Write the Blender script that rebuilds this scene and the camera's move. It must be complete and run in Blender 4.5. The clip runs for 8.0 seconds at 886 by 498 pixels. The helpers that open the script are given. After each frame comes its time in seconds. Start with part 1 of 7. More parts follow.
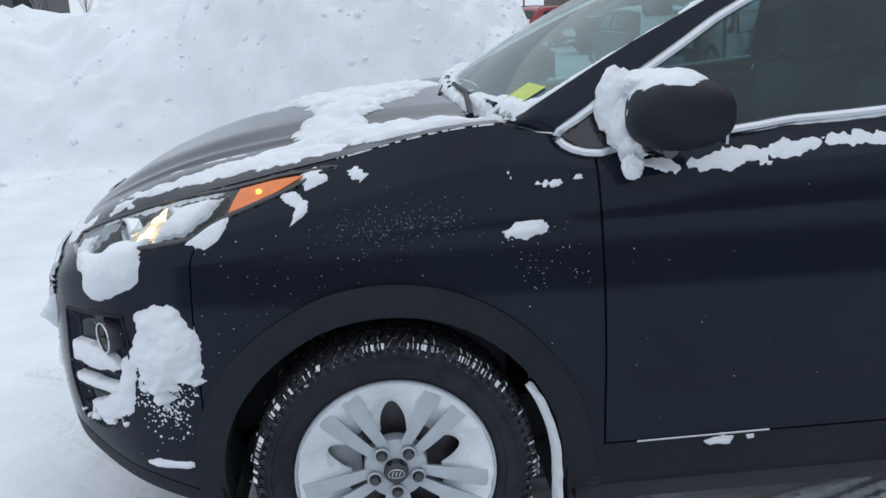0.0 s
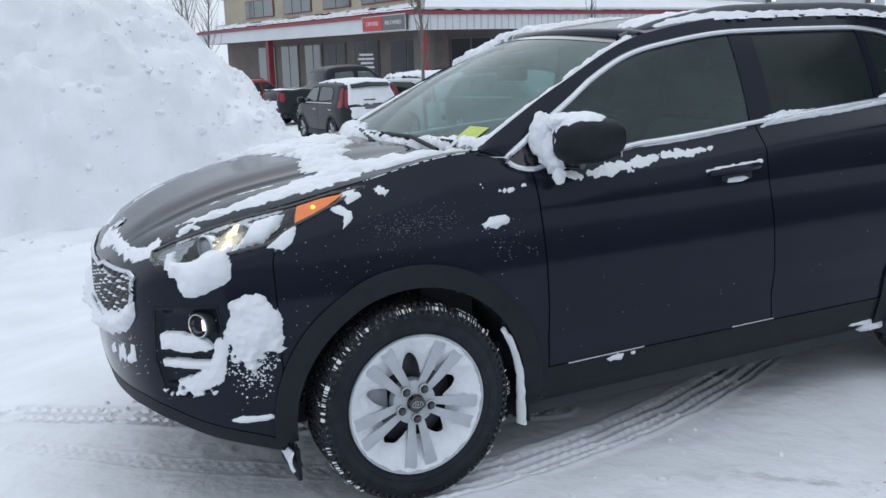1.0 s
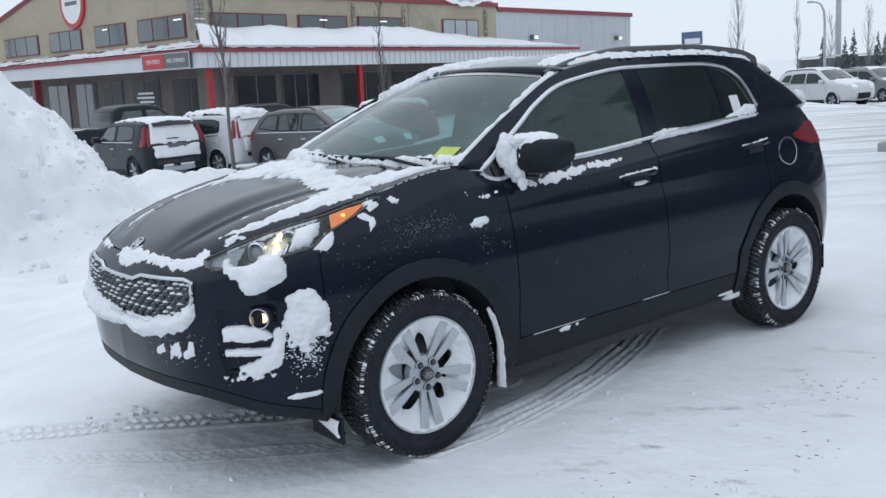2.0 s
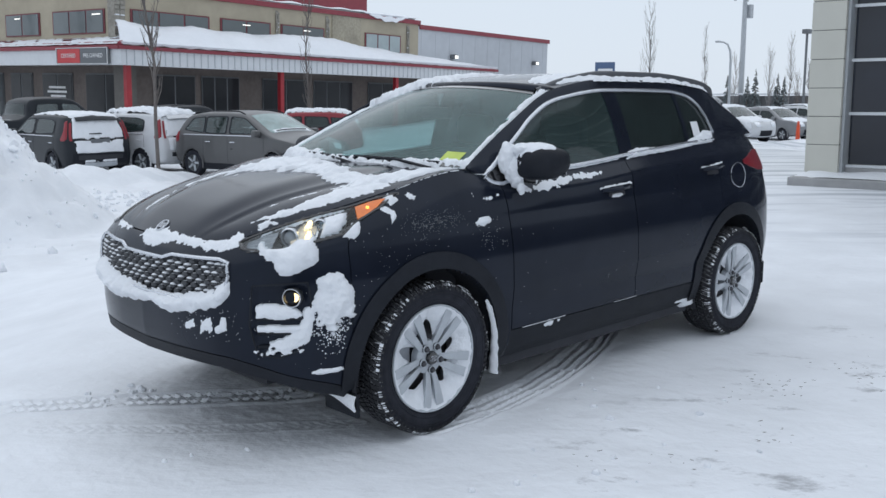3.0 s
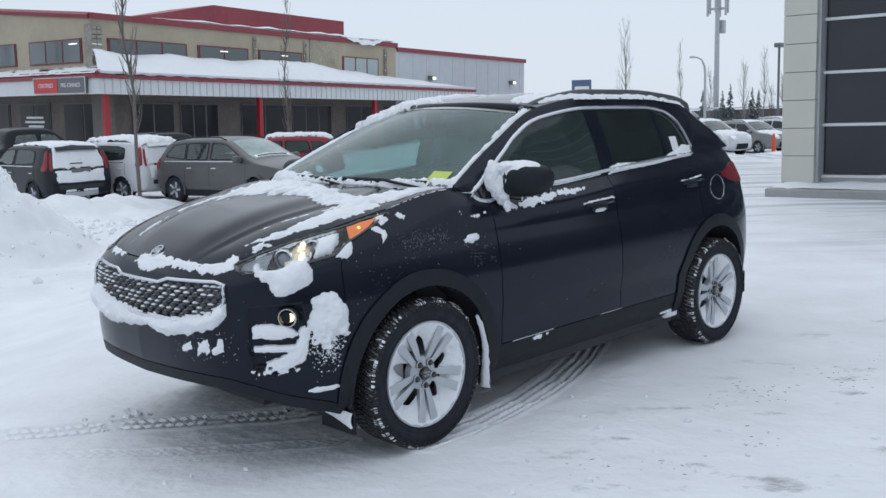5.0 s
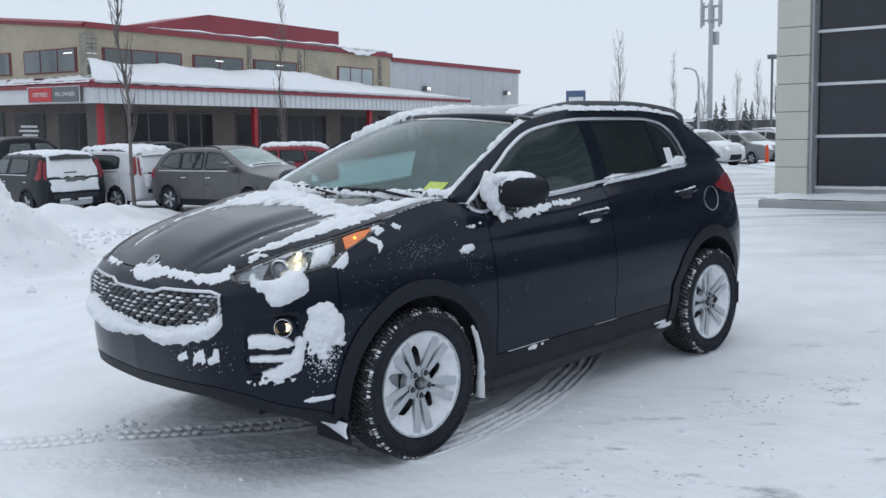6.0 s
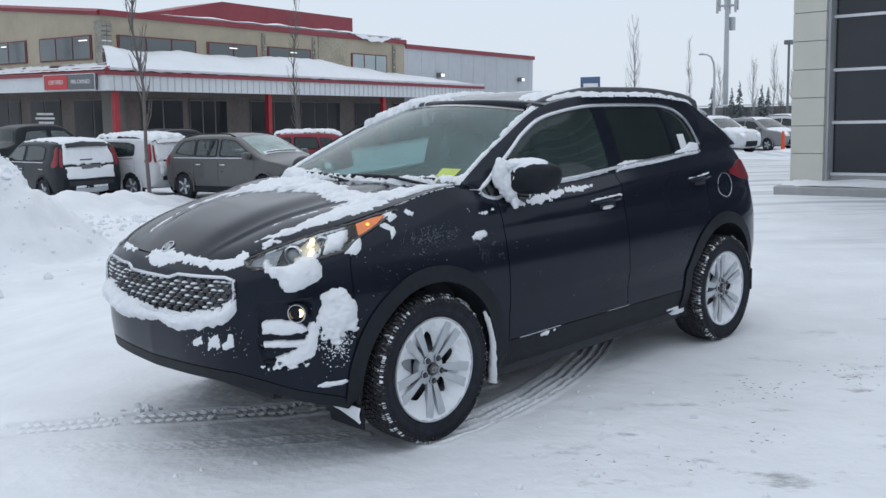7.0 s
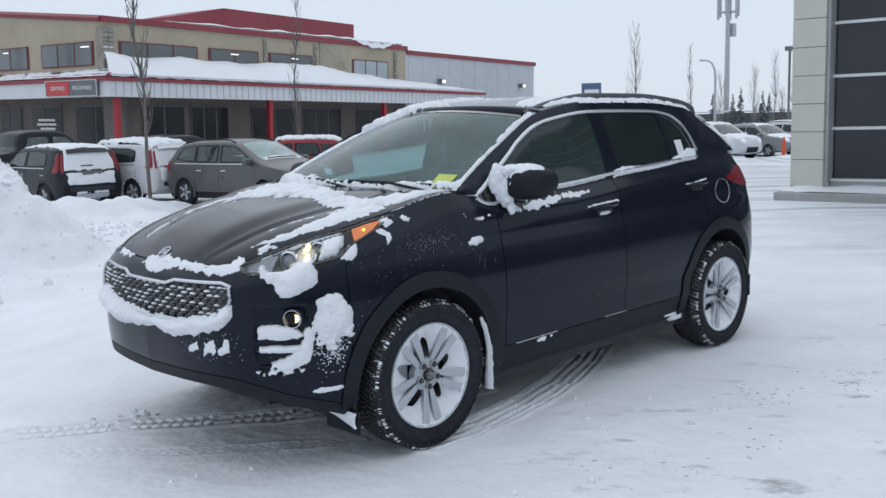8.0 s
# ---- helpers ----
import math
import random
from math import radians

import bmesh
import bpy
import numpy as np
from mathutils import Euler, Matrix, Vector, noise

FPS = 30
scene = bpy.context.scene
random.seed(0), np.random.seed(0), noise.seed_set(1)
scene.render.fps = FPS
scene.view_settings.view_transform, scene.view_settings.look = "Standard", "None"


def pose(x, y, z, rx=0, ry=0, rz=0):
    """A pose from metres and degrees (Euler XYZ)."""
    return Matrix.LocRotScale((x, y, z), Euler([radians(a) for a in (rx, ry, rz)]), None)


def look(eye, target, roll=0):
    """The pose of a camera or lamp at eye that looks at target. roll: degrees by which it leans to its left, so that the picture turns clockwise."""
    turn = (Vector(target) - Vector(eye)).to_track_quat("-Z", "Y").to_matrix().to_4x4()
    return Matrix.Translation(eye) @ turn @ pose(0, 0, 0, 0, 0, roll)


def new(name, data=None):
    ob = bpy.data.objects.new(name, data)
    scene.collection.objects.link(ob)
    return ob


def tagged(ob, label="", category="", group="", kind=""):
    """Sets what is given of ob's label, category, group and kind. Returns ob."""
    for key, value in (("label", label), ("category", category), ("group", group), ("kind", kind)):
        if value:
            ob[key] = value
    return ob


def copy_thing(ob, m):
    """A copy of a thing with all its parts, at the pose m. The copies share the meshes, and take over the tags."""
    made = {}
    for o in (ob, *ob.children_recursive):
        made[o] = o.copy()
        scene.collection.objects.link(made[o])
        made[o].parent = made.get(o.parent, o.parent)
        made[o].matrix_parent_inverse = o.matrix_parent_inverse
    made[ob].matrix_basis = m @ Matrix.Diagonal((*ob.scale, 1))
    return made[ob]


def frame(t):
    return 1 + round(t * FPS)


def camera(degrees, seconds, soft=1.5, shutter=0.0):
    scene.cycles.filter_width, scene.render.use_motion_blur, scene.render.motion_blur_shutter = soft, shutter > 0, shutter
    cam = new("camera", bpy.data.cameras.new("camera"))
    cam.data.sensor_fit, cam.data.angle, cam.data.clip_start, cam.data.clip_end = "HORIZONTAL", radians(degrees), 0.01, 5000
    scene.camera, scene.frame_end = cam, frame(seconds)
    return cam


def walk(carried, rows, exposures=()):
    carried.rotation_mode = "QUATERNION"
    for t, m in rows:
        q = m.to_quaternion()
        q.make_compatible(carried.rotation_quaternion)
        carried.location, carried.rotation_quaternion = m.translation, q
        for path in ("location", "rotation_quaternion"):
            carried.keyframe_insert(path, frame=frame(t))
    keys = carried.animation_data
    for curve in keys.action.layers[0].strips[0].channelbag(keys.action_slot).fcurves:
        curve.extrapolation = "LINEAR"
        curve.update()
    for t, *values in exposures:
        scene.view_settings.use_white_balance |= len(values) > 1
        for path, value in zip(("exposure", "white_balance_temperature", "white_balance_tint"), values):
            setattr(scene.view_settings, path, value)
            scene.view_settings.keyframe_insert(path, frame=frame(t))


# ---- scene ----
cam = camera(51.5, 8.0)
PATH = [
    (0, (0.012, -2.948, 1.455), (0.135, -1.02, 0.94), -2.9),
    (0.3, (-0.366, -3.232, 1.488), (0.002, -1.326, 1.006), -3.2),
    (0.5, (-0.51, -3.409, 1.488), (-0.048, -1.514, 1.044), -4.2),
    (0.8, (-0.854, -3.591, 1.514), (-0.157, -1.769, 1.075), -3.3),
    (1, (-1.078, -3.677, 1.492), (-0.298, -1.88, 1.091), -3.2),
    (1.2, (-1.35, -3.73, 1.519), (-0.486, -1.968, 1.138), -3.0),
    (1.5, (-1.658, -3.81, 1.523), (-0.679, -2.106, 1.152), -3.6),
    (1.8, (-1.974, -3.855, 1.541), (-0.851, -2.242, 1.172), -3.5),
    (2, (-2.156, -3.867, 1.534), (-0.958, -2.306, 1.178), -4.0),
    (2.2, (-2.356, -3.871, 1.545), (-1.083, -2.368, 1.199), -3.8),
    (3.3, (-2.765, -3.843, 1.515), (-1.4, -2.417, 1.188), -0.1),
    (3.5, (-2.774, -3.851, 1.515), (-1.405, -2.428, 1.195), -0.7),
    (4, (-2.807, -3.869, 1.522), (-1.42, -2.461, 1.219), -1.5),
    (4.5, (-2.823, -3.885, 1.521), (-1.435, -2.476, 1.223), -1.7),
    (6, (-2.846, -3.897, 1.527), (-1.442, -2.497, 1.261), -1.5),
    (6.5, (-2.85, -3.902, 1.526), (-1.458, -2.493, 1.245), -1.6),
    (7, (-2.855, -3.916, 1.526), (-1.476, -2.497, 1.233), -1.6),
    (7.5, (-2.842, -3.923, 1.522), (-1.469, -2.497, 1.233), -1.6),
    (8, (-2.839, -3.935, 1.524), (-1.461, -2.513, 1.244), -1.6),
]
walk(cam, [(t, look(eye, target, roll)) for t, eye, target, roll in PATH], [(0.0, 0.14), (1.0, 0.18), (2.2, 0.15), (3.5, 0.05), (8.0, 0.06)])

# ---- light ----
SUN_UP, SUN_TURN = radians(70), radians(35)
world = bpy.data.worlds.new("overcast_sky")
scene.world = world
world.use_nodes = True
wt = world.node_tree
wt.nodes.clear()
w_out = wt.nodes.new("ShaderNodeOutputWorld")
w_bg = wt.nodes.new("ShaderNodeBackground")
w_sky = wt.nodes.new("ShaderNodeTexSky")
w_sky.sky_type, w_sky.sun_disc = "NISHITA", False
w_sky.sun_elevation, w_sky.sun_rotation = SUN_UP, SUN_TURN
w_mul = wt.nodes.new("ShaderNodeMix")
w_mul.data_type = "RGBA"
w_mul.inputs["Factor"].default_value = 0.93
w_mul.inputs["B"].default_value = (6.85, 7.65, 8.68, 1)
wt.links.new(w_sky.outputs["Color"], w_mul.inputs["A"])
wt.links.new(w_mul.outputs["Result"], w_bg.inputs["Color"])
w_bg.inputs["Strength"].default_value = 0.1
wt.links.new(w_bg.outputs["Background"], w_out.inputs["Surface"])
sun = new("sun", bpy.data.lights.new("sun", "SUN"))
sun.data.energy, sun.data.angle, sun.data.color = 0.70, radians(110), (0.975, 0.98, 0.985)
sun.matrix_world = look((0, 0, 20), (-20 * math.cos(SUN_UP) * math.sin(SUN_TURN), -20 * math.cos(SUN_UP) * math.cos(SUN_TURN), 20 - 20 * math.sin(SUN_UP)))
scene.view_settings.exposure = 0.0


# ---- materials ----
def material(name, color, rough=0.5, metal=0.0, vary=0.15, scale=8.0, bump=0.0, bump_scale=60.0, coat=0.0, emit=0.0, second=None):
    """A surface with fine grain, broad staining and relief."""
    m = bpy.data.materials.new(name)
    m.use_nodes = True
    nt = m.node_tree
    b = nt.nodes["Principled BSDF"]
    b.inputs["Roughness"].default_value = rough
    b.inputs["Metallic"].default_value = metal
    b.inputs["Coat Weight"].default_value = coat
    b.inputs["Coat Roughness"].default_value = 0.06
    co = nt.nodes.new("ShaderNodeTexCoord")
    fine = nt.nodes.new("ShaderNodeTexNoise")
    fine.inputs["Scale"].default_value, fine.inputs["Detail"].default_value = scale, 5
    broad = nt.nodes.new("ShaderNodeTexNoise")
    broad.inputs["Scale"].default_value, broad.inputs["Detail"].default_value = scale / 7, 3
    add = nt.nodes.new("ShaderNodeMath")
    add.operation = "ADD"
    for n in (fine, broad):
        nt.links.new(co.outputs["Object"], n.inputs["Vector"])
    nt.links.new(fine.outputs["Fac"], add.inputs[0])
    nt.links.new(broad.outputs["Fac"], add.inputs[1])
    ramp = nt.nodes.new("ShaderNodeMapRange")
    ramp.inputs["From Min"].default_value, ramp.inputs["From Max"].default_value = 0.6, 1.4
    nt.links.new(add.outputs[0], ramp.inputs["Value"])
    mix = nt.nodes.new("ShaderNodeMix")
    mix.data_type = "RGBA"
    lo = second or [c * (1 - vary) for c in color]
    mix.inputs["A"].default_value = (*lo, 1)
    mix.inputs["B"].default_value = (*[min(1, c * (1 + vary * 0.5)) if not second else c for c in color], 1)
    nt.links.new(ramp.outputs["Result"], mix.inputs["Factor"])
    nt.links.new(mix.outputs["Result"], b.inputs["Base Color"])
    if bump:
        bn = nt.nodes.new("ShaderNodeTexNoise")
        bn.inputs["Scale"].default_value, bn.inputs["Detail"].default_value = bump_scale, 6
        bp = nt.nodes.new("ShaderNodeBump")
        bp.inputs["Strength"].default_value, bp.inputs["Distance"].default_value = bump, 0.02
        nt.links.new(co.outputs["Object"], bn.inputs["Vector"])
        nt.links.new(bn.outputs["Fac"], bp.inputs["Height"])
        nt.links.new(bp.outputs["Normal"], b.inputs["Normal"])
    if emit:
        b.inputs["Emission Color"].default_value = (*color, 1)
        b.inputs["Emission Strength"].default_value = emit
    return m


def glass_material(name, tint, gloss=0.06, rough=0.02, mist=0.0, slant=4.5):
    """A thin pane: tinted see-through, gloss that grows at a slant, and a film of mist or frost."""
    m = bpy.data.materials.new(name)
    m.use_nodes = True
    nt = m.node_tree
    nt.nodes.clear()
    out = nt.nodes.new("ShaderNodeOutputMaterial")
    clear = nt.nodes.new("ShaderNodeBsdfTransparent")
    clear.inputs["Color"].default_value = (*tint, 1)
    shine = nt.nodes.new("ShaderNodeBsdfGlossy")
    shine.inputs["Roughness"].default_value = rough
    lw = nt.nodes.new("ShaderNodeLayerWeight")
    lw.inputs["Blend"].default_value = 0.5
    pw = nt.nodes.new("ShaderNodeMath")
    pw.operation = "POWER"
    pw.inputs[1].default_value = slant
    ad = nt.nodes.new("ShaderNodeMath")
    ad.operation = "ADD"
    ad.inputs[1].default_value = gloss
    mx = nt.nodes.new("ShaderNodeMixShader")
    nt.links.new(lw.outputs["Facing"], pw.inputs[0])
    nt.links.new(pw.outputs[0], ad.inputs[0])
    nt.links.new(ad.outputs[0], mx.inputs["Fac"])
    film_of = clear
    if mist:
        dif = nt.nodes.new("ShaderNodeBsdfDiffuse")
        dif.inputs["Color"].default_value = (0.34, 0.50, 0.49, 1)
        no = nt.nodes.new("ShaderNodeTexNoise")
        no.inputs["Scale"].default_value, no.inputs["Detail"].default_value = 3.5, 4
        co = nt.nodes.new("ShaderNodeTexCoord")
        nt.links.new(co.outputs["Object"], no.inputs["Vector"])
        mr = nt.nodes.new("ShaderNodeMapRange")
        mr.inputs["From Min"].default_value, mr.inputs["From Max"].default_value = 0.3, 0.7
        mr.inputs["To Min"].default_value, mr.inputs["To Max"].default_value = mist * 0.75, mist * 1.2
        nt.links.new(no.outputs["Fac"], mr.inputs["Value"])
        film_of = nt.nodes.new("ShaderNodeMixShader")
        nt.links.new(mr.outputs["Result"], film_of.inputs["Fac"])
        nt.links.new(clear.outputs["BSDF"], film_of.inputs[1])
        nt.links.new(dif.outputs["BSDF"], film_of.inputs[2])
    nt.links.new(film_of.outputs[0], mx.inputs[1])
    nt.links.new(shine.outputs["BSDF"], mx.inputs[2])
    nt.links.new(mx.outputs["Shader"], out.inputs["Surface"])
    return m


SNOW = material("snow", (0.80, 0.82, 0.855), 0.65, vary=0.05, scale=6, bump=0.35, bump_scale=45)
SNOW_GROUND = material("packed_snow", (0.79, 0.81, 0.845), 0.6, vary=0.15, scale=1.7, bump=0.6, bump_scale=11)
SNOW_DIRTY = material("grey_slush", (0.42, 0.44, 0.48), 0.6, vary=0.3, scale=12, bump=0.4, bump_scale=40)
nt = SNOW_GROUND.node_tree  # grey ice showing through in streaks where wheels have swept the lot
b_node = nt.nodes["Principled BSDF"]
src = b_node.inputs["Base Color"].links[0].from_socket
co = nt.nodes.new("ShaderNodeTexCoord")
mp = nt.nodes.new("ShaderNodeMapping")
mp.vector_type = "TEXTURE"
mp.inputs["Rotation"].default_value = (0, 0, radians(-47))
mp.inputs["Scale"].default_value = (3.6, 0.5, 1)
nt.links.new(co.outputs["Object"], mp.inputs["Vector"])
st = nt.nodes.new("ShaderNodeTexNoise")
st.inputs["Scale"].default_value, st.inputs["Detail"].default_value = 1.0, 6
nt.links.new(mp.outputs["Vector"], st.inputs["Vector"])
band = nt.nodes.new("ShaderNodeMapRange")
band.inputs["From Min"].default_value, band.inputs["From Max"].default_value, band.inputs["To Max"].default_value = 0.47, 0.62, 0.85
nt.links.new(st.outputs["Fac"], band.inputs["Value"])
sep = nt.nodes.new("ShaderNodeSeparateXYZ")
nt.links.new(co.outputs["Object"], sep.inputs["Vector"])
east = nt.nodes.new("ShaderNodeMapRange")
east.inputs["From Min"].default_value, east.inputs["From Max"].default_value = 6.0, 10.0
nt.links.new(sep.outputs["X"], east.inputs["Value"])
low = nt.nodes.new("ShaderNodeMapRange")
low.inputs["From Min"].default_value, low.inputs["From Max"].default_value, low.inputs["To Min"].default_value, low.inputs["To Max"].default_value = 0.12, 0.3, 1.0, 0.0
nt.links.new(sep.outputs["Z"], low.inputs["Value"])
fac = band.outputs["Result"]
for other in (east, low):
    times = nt.nodes.new("ShaderNodeMath")
    times.operation = "MULTIPLY"
    nt.links.new(fac, times.inputs[0])
    nt.links.new(other.outputs["Result"], times.inputs[1])
    fac = times.outputs[0]
ice = nt.nodes.new("ShaderNodeMix")
ice.data_type = "RGBA"
ice.inputs["B"].default_value = (0.40, 0.43, 0.47, 1)
nt.links.new(fac, ice.inputs["Factor"])
nt.links.new(src, ice.inputs["A"])
scuff = nt.nodes.new("ShaderNodeTexNoise")  # scuffed spots on the near side of the car, where dark ice shows through thin snow
scuff.inputs["Scale"].default_value, scuff.inputs["Detail"].default_value, scuff.inputs["Roughness"].default_value = 3.4, 12, 0.72
scuff_map = nt.nodes.new("ShaderNodeMapping")
scuff_map.vector_type = "TEXTURE"
scuff_map.inputs["Rotation"].default_value, scuff_map.inputs["Scale"].default_value = (0, 0, radians(-47)), (1.9, 1.0, 1.0)
nt.links.new(co.outputs["Object"], scuff_map.inputs["Vector"])
nt.links.new(scuff_map.outputs["Vector"], scuff.inputs["Vector"])
worn = nt.nodes.new("ShaderNodeMapRange")
worn.inputs["From Min"].default_value, worn.inputs["From Max"].default_value, worn.inputs["To Max"].default_value = 0.575, 0.67, 0.7
nt.links.new(scuff.outputs["Fac"], worn.inputs["Value"])
south = nt.nodes.new("ShaderNodeMapRange")
south.inputs["From Min"].default_value, south.inputs["From Max"].default_value, south.inputs["To Min"].default_value, south.inputs["To Max"].default_value = -1.5, -1.1, 1.0, 0.0
nt.links.new(sep.outputs["Y"], south.inputs["Value"])
rut = nt.nodes.new("ShaderNodeTexNoise")
rut.inputs["Scale"].default_value, rut.inputs["Detail"].default_value, rut.inputs["Roughness"].default_value = 2.4, 6, 0.55
rut_map = nt.nodes.new("ShaderNodeMapping")
rut_map.vector_type = "TEXTURE"
rut_map.inputs["Rotation"].default_value, rut_map.inputs["Scale"].default_value = (0, 0, radians(-42)), (2.0, 0.9, 1.0)
nt.links.new(co.outputs["Object"], rut_map.inputs["Vector"])
nt.links.new(rut_map.outputs["Vector"], rut.inputs["Vector"])
relief = nt.nodes.new("ShaderNodeBump")
relief.inputs["Strength"].default_value, relief.inputs["Distance"].default_value = 0.32, 0.09
nt.links.new(rut.outputs["Fac"], relief.inputs["Height"])
nt.links.new(relief.outputs["Normal"], b_node.inputs["Normal"].links[0].from_node.inputs["Normal"])
fac = worn.outputs["Result"]
times = nt.nodes.new("ShaderNodeMath")
times.operation = "MULTIPLY"
nt.links.new(fac, times.inputs[0])
nt.links.new(south.outputs["Result"], times.inputs[1])
bare = nt.nodes.new("ShaderNodeMix")
bare.data_type = "RGBA"
bare.inputs["B"].default_value = (0.23, 0.235, 0.25, 1)
nt.links.new(times.outputs[0], bare.inputs["Factor"])
nt.links.new(ice.outputs["Result"], bare.inputs["A"])
nt.links.new(bare.outputs["Result"], b_node.inputs["Base Color"])


def dusted(m, scale, lo, hi, tint=(0.62, 0.64, 0.68)):
    """Strews flecks of fine snow over a dark surface."""
    t = m.node_tree
    shader = t.nodes["Principled BSDF"]
    under = shader.inputs["Base Color"].links[0].from_socket
    spot = t.nodes.new("ShaderNodeTexNoise")
    spot.inputs["Scale"].default_value, spot.inputs["Detail"].default_value = scale, 4
    where = t.nodes.new("ShaderNodeTexCoord")
    t.links.new(where.outputs["Object"], spot.inputs["Vector"])
    edge = t.nodes.new("ShaderNodeMapRange")
    edge.inputs["From Min"].default_value, edge.inputs["From Max"].default_value = lo, hi
    t.links.new(spot.outputs["Fac"], edge.inputs["Value"])
    over = t.nodes.new("ShaderNodeMix")
    over.data_type = "RGBA"
    over.inputs["B"].default_value = (*tint, 1)
    t.links.new(edge.outputs["Result"], over.inputs["Factor"])
    t.links.new(under, over.inputs["A"])
    t.links.new(over.outputs["Result"], shader.inputs["Base Color"])
    return m


CLADDING_DARK = material("dark_cladding", (0.16, 0.158, 0.155), 0.6, vary=0.3, scale=2.0, bump=0.15, bump_scale=12)
PAINT_BLACK = material("black_paint", (0.0112, 0.0142, 0.0235), 0.13, vary=0.3, scale=5, coat=0.0)
PAINT_BLACK.node_tree.nodes["Principled BSDF"].inputs["Specular IOR Level"].default_value = 0.22
PAINT_BLACK.node_tree.nodes["Principled BSDF"].inputs["Specular Tint"].default_value = (0.80, 0.88, 1.0, 1)
PLASTIC_BLACK = material("black_plastic", (0.018, 0.0205, 0.027), 0.5, vary=0.3, scale=30, bump=0.15, bump_scale=400)
DARK = material("dark_void", (0.036, 0.038, 0.046), 0.9, vary=0.3)
RUBBER = material("tyre_rubber", (0.028, 0.030, 0.039), 0.7, vary=0.45, scale=25, bump=0.2, bump_scale=120)
TREAD = dusted(material("tread_rubber", (0.021, 0.022, 0.027), 0.8, vary=0.45, scale=25), 120, 0.62, 0.71, (0.48, 0.50, 0.53))
ALLOY = material("silver_alloy", (0.50, 0.53, 0.565), 0.45, metal=0.2, vary=0.15, scale=20)
CHROME = material("brushed_chrome", (0.62, 0.64, 0.68), 0.25, metal=0.9, vary=0.1, scale=15)
BLACK_GLOSS = material("gloss_black", (0.008, 0.008, 0.01), 0.12, vary=0.2, coat=1.0)
for dull in (PLASTIC_BLACK, RUBBER):
    dull.node_tree.nodes["Principled BSDF"].inputs["Specular IOR Level"].default_value = 0.16
AMBER = material("amber_plastic", (0.95, 0.22, 0.03), 0.25, vary=0.2, scale=40, coat=0.6)
AMBER_GLOW = material("amber_bulb", (1.0, 0.42, 0.06), 0.3, emit=3.0)
LAMP_WARM = material("halogen_glow", (1.0, 0.76, 0.40), 0.3, emit=2.2, vary=0.4, scale=90)
LAMP_DIM = material("halogen_halo", (0.82, 0.72, 0.56), 0.3, metal=0.2, emit=0.22, vary=0.4, scale=60)
FROST_LENS = material("frosted_lens", (0.40, 0.42, 0.45), 0.35, vary=0.45, scale=35, metal=0.2)
REFLECTOR = material("lamp_reflector", (0.75, 0.77, 0.8), 0.18, metal=0.9, vary=0.1)
RED_LENS = material("red_lamp_lens", (0.26, 0.012, 0.022), 0.3, vary=0.2, coat=0.25)
GLASS_FRONT = glass_material("windscreen_glass", (0.66, 0.85, 0.83), 0.025, mist=0.23, slant=6.0)
GLASS_SIDE = glass_material("side_glass", (0.30, 0.42, 0.43), 0.035, rough=0.02, mist=0.095)
GLASS_PRIVACY = glass_material("privacy_glass", (0.028, 0.031, 0.036), 0.028, rough=0.14, mist=0.045)
GLASS_CLEAR = glass_material("lamp_glass", (0.86, 0.89, 0.9), 0.05)
SEAT = material("grey_seat_cloth", (0.07, 0.073, 0.08), 0.9, vary=0.25, scale=40, bump=0.2, bump_scale=200)
STICKER = material("yellow_paper", (0.5, 0.6, 0.12), 0.6, vary=0.12, scale=30)
PAPER = material("white_paper", (0.75, 0.76, 0.78), 0.7, vary=0.08)


# ---- building blocks ----
def clamp(v, lo=0.0, hi=1.0):
    return max(lo, min(hi, v))


def curve(*pairs):
    """A smooth monotone curve through the pairs, flat beyond its ends."""
    xs, ys = zip(*pairs)
    n = len(xs)
    d = [(ys[i + 1] - ys[i]) / (xs[i + 1] - xs[i]) for i in range(n - 1)]
    m = [d[0]] + [0 if d[i - 1] * d[i] <= 0 else 2 * d[i - 1] * d[i] / (d[i - 1] + d[i]) for i in range(1, n - 1)] + [d[-1]]

    def value(x):
        if x <= xs[0]:
            return ys[0]
        if x >= xs[-1]:
            return ys[-1]
        i = max(k for k in range(n - 1) if xs[k] <= x)
        h = xs[i + 1] - xs[i]
        s = (x - xs[i]) / h
        return ys[i] * (1 + 2 * s) * (1 - s) ** 2 + h * m[i] * s * (1 - s) ** 2 + ys[i + 1] * s * s * (3 - 2 * s) + h * m[i + 1] * s * s * (s - 1)

    return value


def part(name, bm, mat, parent=None, label="", smooth=True, crisp=42):
    """Links a bmesh as one mesh object, under a thing or a part where one is given."""
    me = bpy.data.meshes.new(name)
    if smooth:
        for face in bm.faces:
            face.smooth = True
    bm.to_mesh(me)
    bm.free()
    if smooth:
        me.set_sharp_from_angle(angle=radians(crisp))
    ob = new(name, me)
    for one in mat if isinstance(mat, (list, tuple)) else [mat]:
        me.materials.append(one)
    if parent is not None:
        ob.parent = parent
    return tagged(ob, label) if label else ob


def empty(name, m=None):
    ob = new(name)
    if m is not None:
        ob.matrix_world = m
    return ob


def steps(a, b, n):
    return [a + (b - a) * i / n for i in range(n + 1)]


